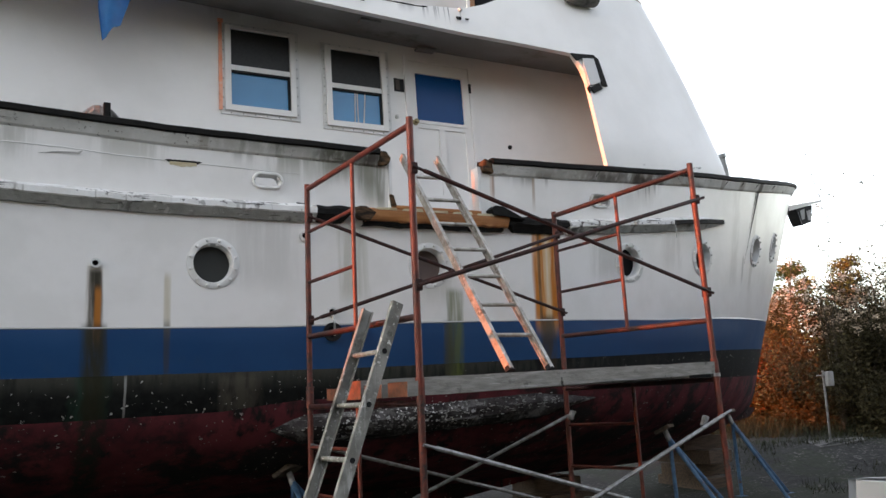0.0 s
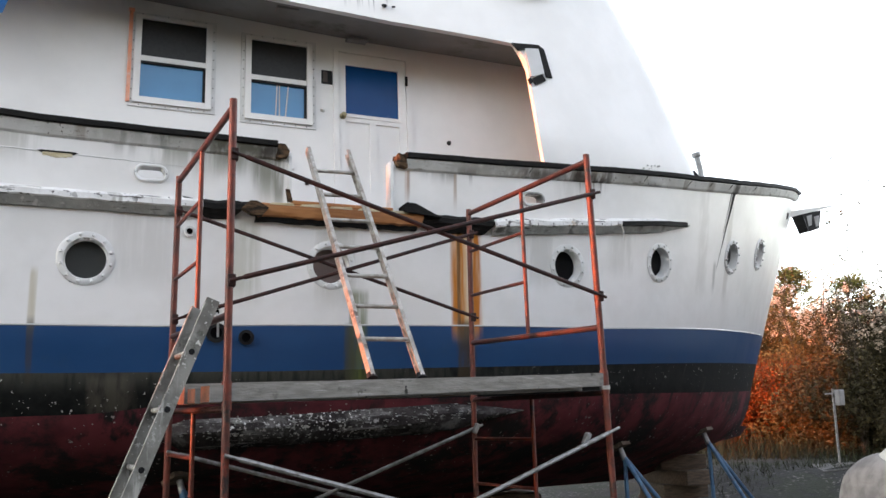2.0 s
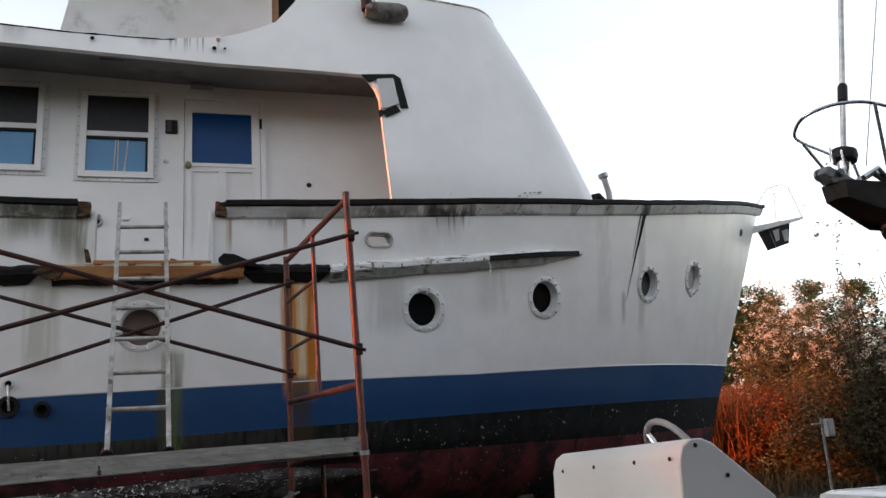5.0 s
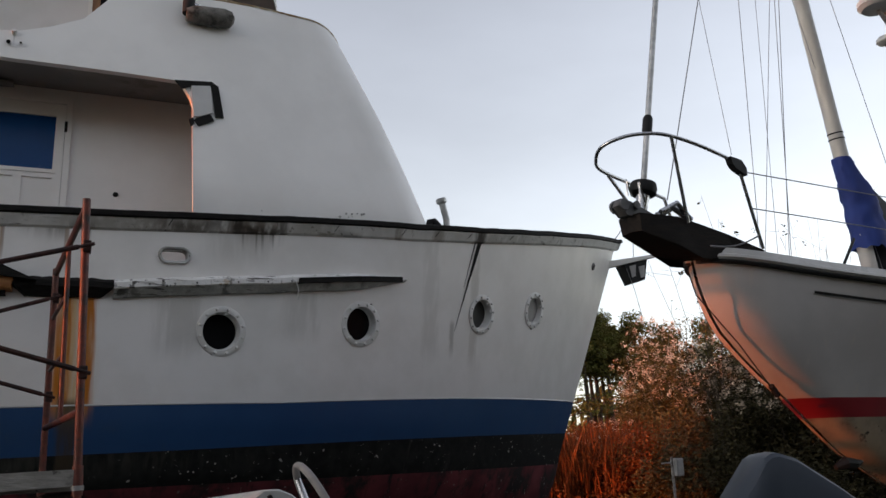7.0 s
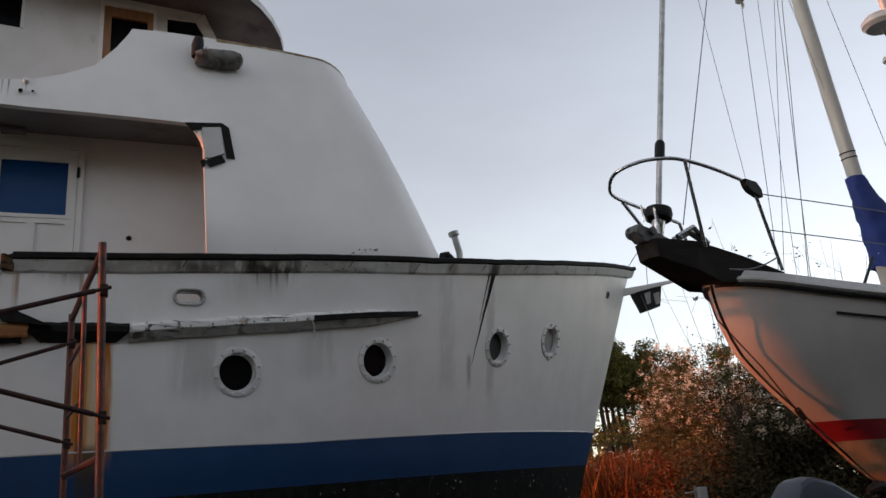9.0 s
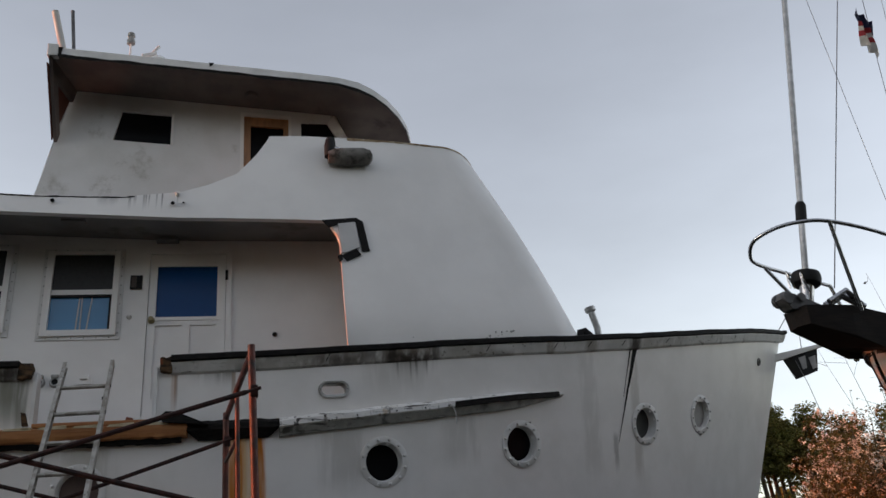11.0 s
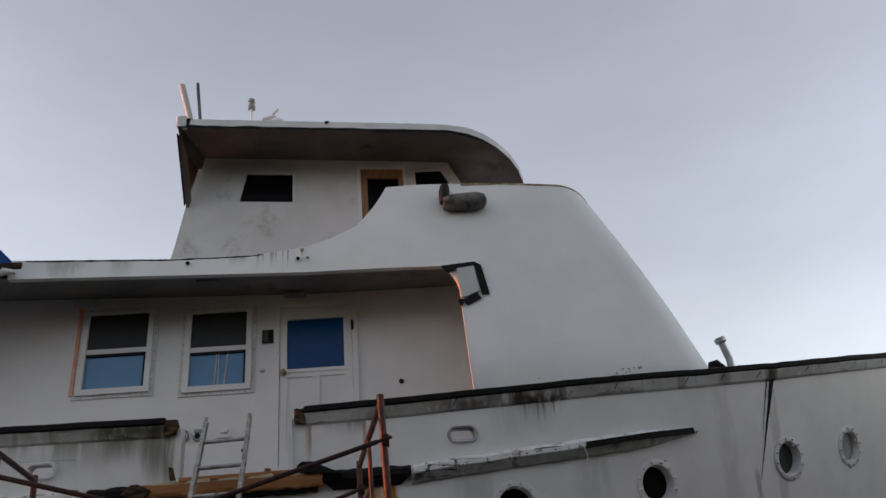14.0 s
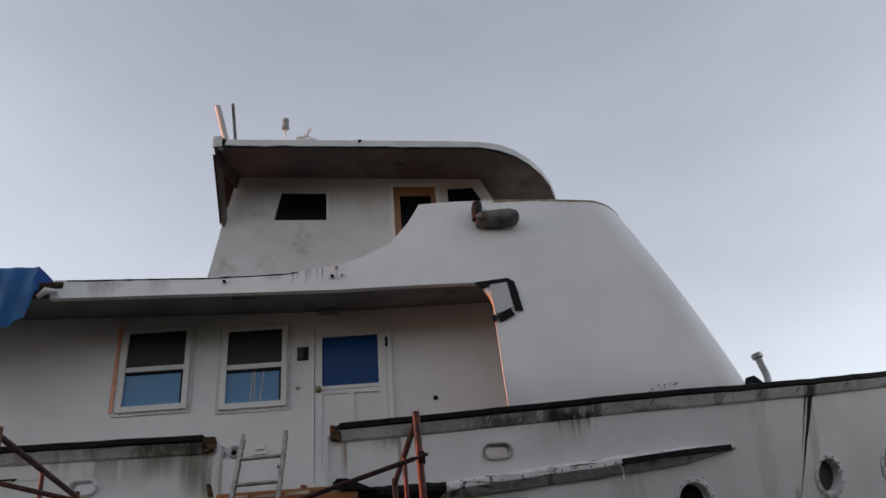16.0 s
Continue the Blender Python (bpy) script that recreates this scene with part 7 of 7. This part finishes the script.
A = [bm.verts.new(heel(x, y0, z)) for x, z in CONSOLE]
C = [bm.verts.new(heel(x, y1, z)) for x, z in CONSOLE]
for i in range(len(CONSOLE) - 1):
    bm.faces.new((A[i], A[i + 1], C[i + 1], C[i]))
bm.faces.new(A)
bm.faces.new(C[::-1])
bmesh.ops.bevel(bm, geom=[e for e in bm.edges if len({v in A for v in e.verts}) == 1], offset=0.004, segments=1, affect="EDGES")
cons = part("console", bm, M_gel, skiff, "white moulded steering console with bolt holes", smooth=40)
for by, bz in ((2.283, 1.36), (2.057, 1.365), (1.802, 1.368), (1.655, 1.37)):
    bm = bmesh.new()
    lathe(bm, [(0.0, 0.004), (0.005, 0.0035), (0.0075, 0.0)], facing(heel(5.744, by, bz), (-1, -0.08, 0.05)), 10)
    part("bolt", bm, M_rubber, cons)
for bx, bz in ((5.80, 1.405), (5.90, 1.31)):
    bm = bmesh.new()
    lathe(bm, [(0.0, 0.004), (0.005, 0.0035), (0.0075, 0.0)], facing(heel(bx, y0 - 0.001, bz), (0, -1, 0)), 10)
    part("bolt", bm, M_rubber, cons)
bm = bmesh.new()
slab(bm, [heel(5.735, y, z) for y, z in ((2.17, 1.0), (1.80, 1.0), (1.79, 1.19), (1.81, 1.215), (2.15, 1.215), (2.17, 1.19))], (-0.022, 0, 0))
part("console_hatch", bm, M_gel, cons, "moulded hatch on the console front")
bm = bmesh.new()
tube(bm, [heel(5.715, y, z) for y, z in ((2.18, 1.0), (2.18, 1.195), (2.155, 1.225), (1.805, 1.225), (1.782, 1.195), (1.79, 1.0))], 0.006, 6)
part("hatch_gasket", bm, M_rubber, cons)
bm = bmesh.new()
bmesh.ops.create_uvsphere(bm, u_segments=36, v_segments=20, radius=1.0)
for v in bm.verts:
    q = Vector([math.copysign(abs(c) ** 0.8, c) for c in v.co])
    v.co = Vector((5.47 + 0.23 * q.x, 2.05 + 0.36 * q.y, 0.90 + 0.26 * q.z + 0.012 * noise.noise(q * 4)))
part("bow_seat", bm, M_tube, skiff, "rounded weather-stained grey bow seat", smooth=60)
bm = bmesh.new()
ba, bb = Vector((5.38, 2.10, 1.00)), Vector((5.67, 1.96, 1.09))
bd = (bb - ba).normalized()
prof_b = [(-0.03, 0.03), (-0.022, 0.085), (0.0, 0.118), (0.04, 0.13), (0.12, 0.135), (0.22, 0.135), (0.34, 0.133), (0.37, 0.12), (0.385, 0.08), (0.39, 0.02)]
tube(bm, [ba + bd * a for a, r in prof_b], [r * 1.3 for a, r in prof_b], 28)
bolster = part("bolster", bm, M_gel, skiff, "white vinyl bolster with a grey band", smooth=60)
bm = bmesh.new()
tube(bm, [ba + bd * a for a in (0.10, 0.103, 0.167, 0.17)], [0.170, 0.179, 0.179, 0.170], 28)
part("band", bm, M_band, bolster, smooth=50)
wheel_m = Matrix.Translation((6.171, 2.173, 1.372)) @ pose(0, 0, 0, 0, 63, 0)
bm = bmesh.new()
pts = [wheel_m @ Vector((0.17 * math.cos(a), 0.17 * math.sin(a), 0)) for a in [2 * math.pi * k / 32 for k in range(32)]]
tube(bm, pts, 0.0125, 10, closed=True)
wheel = part("steering_wheel", bm, M_rim, skiff, "grey three-spoke steering wheel", smooth=60)
for a in (0.3, 2.4, 4.5):
    bm = bmesh.new()
    tube(bm, [wheel_m @ Vector((0.02 * math.cos(a), 0.02 * math.sin(a), -0.03)), wheel_m @ Vector((0.165 * math.cos(a), 0.165 * math.sin(a), 0))], [0.014, 0.010], 8)
    part("spoke", bm, M_steel, wheel, smooth=40)
bm = bmesh.new()
lathe(bm, [(0.0, 0.01), (0.03, 0.005), (0.04, -0.02), (0.03, -0.06), (0.0, -0.06)], wheel_m, 16)
part("hub", bm, M_rim, wheel, smooth=40)
bm = bmesh.new()
box(bm, 7.0, 7.42, 1.8, 2.5, 0.45, 1.2, 0.05)
part("seat_box", bm, M_gel, skiff, "white seat box", smooth=40)
tr = thing("boat_trailer", (6.2, 2.1, 0), "rusty boat trailer under the skiff", "trailer")
for y in (1.75, 2.45):
    bm = bmesh.new()
    box(bm, 4.4, 7.8, y - 0.04, y + 0.04, 0.22, 0.30, 0.008)
    part("runner", bm, M_galv, tr)
for x in (5.0, 7.2):
    bm = bmesh.new()
    box(bm, x - 0.05, x + 0.05, 1.5, 2.7, 0.16, 0.22, 0.008)
    part("crossbar", bm, M_galv, tr)
for y in (1.38, 2.82):
    bm = bmesh.new()
    lathe(bm, [(0.1, -0.07), (0.22, -0.07), (0.25, -0.04), (0.25, 0.04), (0.22, 0.07), (0.1, 0.07)], Matrix.Translation((6.6, y, 0.25)) @ pose(0, 0, 0, 90, 0, 0), 28)
    wh = part("wheel", bm, M_rubber, tr, smooth=40)
    bm = bmesh.new()
    lathe(bm, [(0.0, -0.05), (0.1, -0.06), (0.13, -0.02), (0.13, 0.02), (0.1, 0.06), (0.0, 0.05)], Matrix.Translation((6.6, y, 0.25)) @ pose(0, 0, 0, 90, 0, 0), 20)
    part("rim", bm, M_galv, wh, smooth=40)

# outboard motor on the skiff's transom
motor = thing("outboard_motor", (8.1, 2.3, 0.4), "grey-blue outboard motor with a sloping cowling", "outboard motor")
mm = Matrix.Translation((8.09, 2.29, 0.03)) @ pose(0, 0, 0, 0, 0, -18) @ Matrix.Diagonal((0.9, 0.9, 1.0, 1.0))


def ring_at(z, x0, x1, w, n=24):
    pts = []
    for k in range(n + 1):
        a = 2 * math.pi * k / n
        ca, sa = math.cos(a), math.sin(a)
        pts.append(mm @ Vector(((x0 + x1) / 2 + (x1 - x0) / 2 * math.copysign(abs(ca) ** 0.6, ca), w * math.copysign(abs(sa) ** 0.6, sa), z(((x0 + x1) / 2 + (x1 - x0) / 2 * ca)))))
    return pts


bm = bmesh.new()
rows = []
for x, zt, w in ((-0.31, 1.10, 0.13), (-0.30, 1.16, 0.16), (-0.10, 1.385, 0.19), (-0.035, 1.465, 0.175), (0.0, 1.483, 0.165), (0.03, 1.487, 0.165), (0.11, 1.462, 0.18), (0.29, 1.345, 0.20), (0.40, 1.27, 0.19), (0.44, 1.2, 0.15)):
    half = [(w * 0.96, 0.97), (w, min(1.06, zt - 0.06)), (w * 0.97, zt - 0.075), (w * 0.86, zt - 0.022), (w * 0.72, zt - 0.006), (0.0, zt)]
    rows.append([mm @ Vector((x, -a, z)) for a, z in half] + [mm @ Vector((x, a, z)) for a, z in reversed(half[:-1])])
sheet(bm, rows)
bm.faces.new([bm.verts.new(p) for p in rows[0]])
bm.faces.new([bm.verts.new(p) for p in rows[-1]])
cowl = part("cowling", bm, M_cowl, motor, smooth=25)
bm = bmesh.new()
sheet(bm, [[p + (p - mm @ Vector((0.05, 0, p.z))) * 0.012 for p in ring_at(lambda x: 1.10, -0.33, 0.44, 0.205)], [p + (p - mm @ Vector((0.05, 0, p.z))) * 0.012 for p in ring_at(lambda x: 1.125, -0.33, 0.44, 0.205)]])
part("cowl_seam", bm, M_cowl_dark, cowl)
bm = bmesh.new()
slab(bm, [mm @ Vector((x, -0.215, z)) for x, z in ((0.10, 1.30), (0.17, 1.28), (0.22, 1.17), (0.15, 1.17))], mm.to_3x3() @ Vector((0, 0.012, 0)))
slab(bm, [mm @ Vector((x, -0.215, z)) for x, z in ((0.25, 1.24), (0.29, 1.25), (0.31, 1.15), (0.27, 1.15))], mm.to_3x3() @ Vector((0, 0.012, 0)))
part("cowl_decal", bm, M_letter, cowl)
bm = bmesh.new()
box(bm, -0.12, 0.14, -0.09, 0.09, 0.45, 1.0, 0.03, mm)
box(bm, -0.05, 0.32, -0.03, 0.03, 0.30, 0.5, 0.015, mm)
part("leg", bm, M_cowl_dark, motor)
bm = bmesh.new()
box(bm, -0.42, -0.10, -0.12, 0.12, 0.60, 0.98, 0.03, mm)
part("bracket", bm, M_rubber, motor)

# ---- power pedestal ----
ped = thing("power_pedestal", (12.70, 9.37, 0), "slim metal post with a grey power box", "power post")
bm = bmesh.new()
tube(bm, [(12.70, 9.37, 0), (12.69, 9.37, 1.53)], 0.018, 10)
part("post", bm, M_galv, ped, smooth=40)
bm = bmesh.new()
box(bm, 12.69, 12.80, 9.26, 9.35, 1.28, 1.515, 0.012)
pb = part("power_box", bm, M_plastic, ped)
bm = bmesh.new()
box(bm, 12.70, 12.79, 9.25, 9.26, 1.30, 1.50, 0.006)
part("box_lid", bm, M_plastic, pb)
bm = bmesh.new()
tube(bm, [(12.52, 9.36, 1.45), (12.70, 9.36, 1.46)], 0.010, 8)
part("arm", bm, M_galv, ped)

# ---- trees and scrub ----
RNG = random.Random(11)


def leaf_quads(bm, centre, spread, count, size, flat=0.6):
    for _ in range(count):
        while True:
            d = Vector((RNG.uniform(-1, 1), RNG.uniform(-1, 1), RNG.uniform(-1, 1)))
            if d.length < 1:
                break
        p = Vector(centre) + Vector((d.x * spread[0], d.y * spread[1], d.z * spread[2]))
        u = Vector((RNG.uniform(-1, 1), RNG.uniform(-1, 1), RNG.uniform(-flat, flat))).normalized()
        v = u.cross(Vector((RNG.uniform(-1, 1), RNG.uniform(-1, 1), RNG.uniform(-1, 1)))).normalized()
        s = size * RNG.uniform(0.6, 1.4)
        q = [bm.verts.new(p - u * s), bm.verts.new(p + v * s * 0.42), bm.verts.new(p + u * s), bm.verts.new(p - v * s * 0.42)]
        bm.faces.new(q)


def shrub(x, y, high, wide, leaves, m, fluff, label):
    sh = thing("shrub", (x, y, 0), label, "shrub", "scrub along the yard edge")
    bm = bmesh.new()
    tips = []
    for k in range(9):
        a = RNG.uniform(0, 6.28)
        r = wide * RNG.uniform(0.2, 0.8)
        p = [Vector((x, y, 0)), Vector((x + r * 0.3 * math.cos(a), y + r * 0.3 * math.sin(a), high * 0.35)), Vector((x + r * math.cos(a), y + r * math.sin(a), high * RNG.uniform(0.7, 0.98)))]
        tube(bm, p, [0.05, 0.03, 0.008], 6)
        tips += [p[2], (p[1] + p[2]) / 2]
        for q in range(3):
            b0 = p[1] + (p[2] - p[1]) * RNG.uniform(0.2, 0.8)
            b1 = b0 + Vector((RNG.uniform(-1, 1), RNG.uniform(-1, 1), RNG.uniform(0.2, 1))) * 0.5
            tube(bm, [b0, b1], [0.014, 0.005], 5)
            tips.append(b1)
    part("trunk", bm, M_bark, sh)
    bm = bmesh.new()
    for t in tips:
        leaf_quads(bm, t, (0.42, 0.42, 0.34), leaves // len(tips), 0.030)
    for t in tips:
        leaf_quads(bm, Vector((x, y, 0.2)).lerp(t, 0.6), (0.45, 0.45, 0.5), 44, 0.055)
    for _ in range(10):
        a = RNG.uniform(0, 6.28)
        r = wide * RNG.uniform(0.3, 1.0)
        leaf_quads(bm, (x + r * math.cos(a), y + r * math.sin(a), high * RNG.uniform(0.08, 0.6)), (0.5, 0.5, 0.4), leaves // 16, 0.036)
    part("crown", bm, m, sh, "dense small leaves")
    if fluff:
        bm = bmesh.new()
        for t in tips:
            if t.z > high * 0.66:
                for _ in range(max(2, fluff // 6)):
                    leaf_quads(bm, t + Vector((RNG.uniform(-0.38, 0.38), RNG.uniform(-0.38, 0.38), RNG.uniform(-0.1, 0.36))), (0.075, 0.075, 0.075), 20, 0.026)
        tagged(part("seed_fluff", bm, M_fluff, sh, "pale fluffy seed heads"), kind="stuff")
    return sh


def at(az, dist):
    return 5.5 + dist * math.cos(radians(az)), -0.7 + dist * math.sin(radians(az))


for az, dist, high, wide, fl, m in ((60.8, 19.4, 1.9, 1.3, 0, M_leaf), (58.4, 19.0, 2.2, 1.1, 14, M_leaf), (55.9, 20.6, 3.7, 1.0, 44, M_olive), (53.9, 20.2, 4.5, 1.25, 50, M_olive), (51.6, 19.2, 4.2, 1.4, 46, M_olive),
                                   (50.0, 14.8, 3.2, 1.3, 40, M_leaf_green), (46.8, 15.0, 3.35, 1.4, 36, M_leaf_green), (43.0, 15.6, 3.3, 1.4, 30, M_leaf_green), (39.5, 17.0, 3.5, 1.6, 24, M_leaf_green), (36.0, 17.8, 3.7, 1.7, 20, M_leaf_green),
                                   (32.5, 19.0, 3.9, 1.8, 16, M_leaf_green), (28.5, 20.0, 4.1, 1.9, 10, M_leaf_green), (59.5, 17.0, 1.4, 1.0, 0, M_leaf), (56.8, 16.6, 1.8, 1.1, 0, M_leaf),
                                   (53.8, 16.4, 2.1, 1.1, 0, M_olive), (51.8, 15.2, 1.9, 1.0, 0, M_leaf_green), (47.5, 13.6, 1.2, 0.9, 0, M_leaf_green), (64.0, 21.5, 2.3, 1.5, 10, M_leaf), (68.0, 22.5, 2.6, 1.7, 0, M_leaf)):
    x, y = at(az, dist)
    shrub(x, y, high, wide, 11000, m, fl, "shrub with low sun painted into its russet leaves" if m is M_leaf else "olive-brown shrub crowned with pale seed heads" if m is M_olive else "dull brown-green shrub with fluffy seed heads at the yard edge")


def pine(x, y, high, label, bare=0.40):
    tr_ = thing("tree", (x, y, 0), label, "tree", "trees behind the yard")
    bm = bmesh.new()
    tube(bm, [(x, y, 0), (x + 0.1, y, high * 0.5), (x - 0.05, y + 0.1, high)], [0.14, 0.1, 0.03], 8)
    clumps = []
    for k in range(40):
        z = high * RNG.uniform(bare, 1.0)
        r = (1.05 - z / high) * high * 0.34 + 0.25
        a = RNG.uniform(0, 6.28)
        e = Vector((x + r * math.cos(a), y + r * math.sin(a), z + 0.2))
        tube(bm, [(x, y, z - 0.1), e], [0.035, 0.01], 5)
        clumps += [e, Vector((x, y, z)) * 0.4 + e * 0.6]
    part("trunk", bm, M_bark, tr_)
    bm = bmesh.new()
    for e in clumps:
        leaf_quads(bm, e, (0.5, 0.5, 0.28), 130, 0.062)
    part("crown", bm, M_pine, tr_)


for az, dist, high in ((64.0, 33, 7.6), (62.4, 34, 7.9), (61.6, 33, 7.9), (56.7, 37, 7.3), (56.0, 38, 6.9), (54.5, 38, 6.9), (51.5, 38, 6.9), (49.0, 39, 6.9), (45.5, 40, 6.6), (42, 40, 6.6), (38, 41, 6.8), (34, 42, 7.0), (68, 34, 7.5), (72, 36, 7.5)):
    x, y = at(az, dist)
    pine(x, y, high, "slender pine in the wood behind the yard")

for az, dist, high in ((59.5, 35, 7.4), (59.15, 37, 7.0), (58.8, 36, 7.2), (58.4, 38, 7.0), (58.0, 36, 6.7)):
    x, y = at(az, dist)
    pine(x, y, high, "slender pine with a bare lower trunk against the sky", 0.72)

# sparse leafless saplings in front of the sky
for x, y, high in ((14.6, 10.6, 5.9), (15.5, 10.2, 6.1), (16.6, 10.4, 6.2), (17.6, 10.9, 5.8), (19.5, 9.6, 6.2)):
    sp = thing("sapling", (x, y, 0), "thin nearly bare sapling with a few brown leaves", "tree", "bare saplings")
    bm = bmesh.new()
    lm = bmesh.new()
    for k in range(7):
        a = RNG.uniform(0, 6.28)
        top_ = Vector((x + 0.9 * math.cos(a), y + 0.9 * math.sin(a), high * RNG.uniform(0.65, 1.0)))
        tube(bm, [(x, y, 0), (x + 0.25 * math.cos(a), y + 0.25 * math.sin(a), high * 0.45), top_], [0.016, 0.006, 0.002], 5)
        for q in range(5):
            b0 = Vector((x + 0.25 * math.cos(a), y + 0.25 * math.sin(a), high * 0.45)).lerp(top_, RNG.uniform(0.2, 1))
            b1 = b0 + Vector((RNG.uniform(-0.5, 0.5), RNG.uniform(-0.5, 0.5), RNG.uniform(0, 0.4)))
            tube(bm, [b0, b1], [0.003, 0.0015], 4)
            leaf_quads(lm, b1, (0.05, 0.05, 0.07), RNG.choice((0, 1, 2, 4, 5)), 0.034)
    part("trunk", bm, M_bark, sp)
    part("crown", lm, M_leaf_green, sp)

# tall dry grass in front of the scrub
bm = bmesh.new()
for _ in range(9000):
    az, dist = RNG.uniform(26, 66), RNG.uniform(13.4, 18.0)
    x, y = at(az, dist)
    h = RNG.uniform(0.2, 0.75) * (0.4 + 0.6 * min(1, (dist - 13.4) / 3))
    l = Vector((RNG.uniform(-0.2, 0.2), RNG.uniform(-0.2, 0.2), 0))
    w = Vector((RNG.uniform(-1, 1), RNG.uniform(-1, 1), 0)).normalized() * 0.008
    p = Vector((x, y, rise(x, y) - 0.02))
    bm.faces.new([bm.verts.new(q) for q in (p - w, p + w, p + l + Vector((0, 0, h)))])
for _ in range(9000):
    az, dist = RNG.uniform(22, 66), RNG.uniform(9.0, 14.5)
    x, y = at(az, dist)
    if y < 5.2 or noise.noise(Vector((x * 0.9, y * 0.9, 5))) < 0.05 - 0.06 * (dist - 11):
        continue
    h = RNG.uniform(0.04, 0.16)
    l = Vector((RNG.uniform(-0.08, 0.08), RNG.uniform(-0.08, 0.08), 0))
    w = Vector((RNG.uniform(-1, 1), RNG.uniform(-1, 1), 0)).normalized() * 0.007
    p = Vector((x, y, rise(x, y) - 0.02))
    bm.faces.new([bm.verts.new(q) for q in (p - w, p + w, p + l + Vector((0, 0, h)))])
single("grass", bm, M_grass, "tall dry grass and weeds at the edge of the gravel", "grass", kind="stuff")
# tall reeds among the scrub, in the leaf red that holds the low sun
bm = bmesh.new()
for _ in range(7000):
    az, dist = RNG.uniform(52, 66), RNG.uniform(16.2, 20.0)
    x, y = at(az, dist)
    h = RNG.uniform(0.7, 2.0)
    l = Vector((RNG.uniform(-0.35, 0.35), RNG.uniform(-0.35, 0.35), 0))
    w = Vector((RNG.uniform(-1, 1), RNG.uniform(-1, 1), 0)).normalized() * 0.011
    p = Vector((x, y, rise(x, y) - 0.02))
    v = [bm.verts.new(q) for q in (p - w, p + w, p + l * 0.4 + w + Vector((0, 0, h * 0.6)), p + l * 0.4 - w + Vector((0, 0, h * 0.6)), p + l * 1.3 + Vector((0, 0, h)))]
    bm.faces.new(v[:4])
    bm.faces.new((v[3], v[2], v[4]))
single("reeds", bm, M_leaf, "tall reeds at the edge of the scrub, low sun put into their red", "reeds", kind="stuff")
# small concrete slab let into the gravel
bm = bmesh.new()
slab(bm, [(x, y, rise(x, y) - 0.045) for x, y in ((11.9, 8.9), (13.0, 8.95), (13.6, 9.5), (12.2, 9.45))], (0, 0, 0.06))
single("concrete_slab", bm, M_concrete, "worn pale concrete slab flush with the gravel", "slab", kind="structure")
# far woods closing the horizon
bm = bmesh.new()
for k in range(240):
    a = 2 * math.pi * k / 240 + RNG.uniform(-0.01, 0.01)
    d = RNG.uniform(75, 110)
    x, y, h = 5 + d * math.cos(a), d * math.sin(a), RNG.uniform(4.5, 7.5)
    if math.cos(a) < -0.85:
        h *= 0.2
    # unseen close trees behind the camera, added to dim light on the hull
    near = math.sin(a) < -0.3
    if near:
        d = RNG.uniform(20, 28)
        x, y, h = 5 + d * math.cos(a), d * math.sin(a), RNG.uniform(9, 12.5)
    for _ in range(3):
        leaf_quads(bm, (x, y, h * RNG.uniform(0.25, 0.75)), (1.6, 1.6, h * 0.45) if near else (3.2, 3.2, h * 0.45), 190 if near else 26, 0.5 if near else 0.9, 1.0)
# unseen leaf clumps added astern to block and dapple the low sun
for y0, y1, z0, z1, r, n in ((-4, 5.2, 0.4, 7.5, 1.0, 260), (5.6, 8.0, 0.4, 2.6, 0.7, 44), (5.6, 8.0, 5.9, 8.4, 0.7, 44), (5.2, 6.05, 2.2, 6.0, 0.35, 120), (6.05, 6.62, 2.2, 3.9, 0.35, 40), (6.05, 6.62, 5.4, 6.0, 0.3, 22), (8.0, 9.2, 3.6, 5.15, 0.35, 56), (6.4, 7.4, 5.25, 6.0, 0.35, 40), (7.9, 9.6, 0.4, 3.6, 0.7, 70), (7.7, 8.2, 3.4, 4.6, 0.35, 16)):
    for _ in range(n):
        leaf_quads(bm, (RNG.uniform(-34, -29), RNG.uniform(y0, y1), RNG.uniform(z0, z1)), (r, r, r * 0.9), int(34 * r), 0.34 if r > 0.5 else 0.22, 1.0)
# low unseen clumps that keep the sun off the grass
for _ in range(80):
    leaf_quads(bm, (RNG.uniform(-33, -30), RNG.uniform(9, 26), RNG.uniform(0.3, 2.5)), (1.0, 1.0, 0.8), 34, 0.34, 1.0)
for _ in range(150):
    x, y = at(RNG.uniform(24, 78), RNG.uniform(44, 52))
    leaf_quads(bm, (x, y, RNG.uniform(0.6, 4.6)), (1.6, 1.6, 0.9), 60, 0.22, 1.0)
single("woods_and_light_blocks", bm, M_pine, "dark belt of woods round the boatyard, with unseen trees added to block light", "woods", kind="stuff")
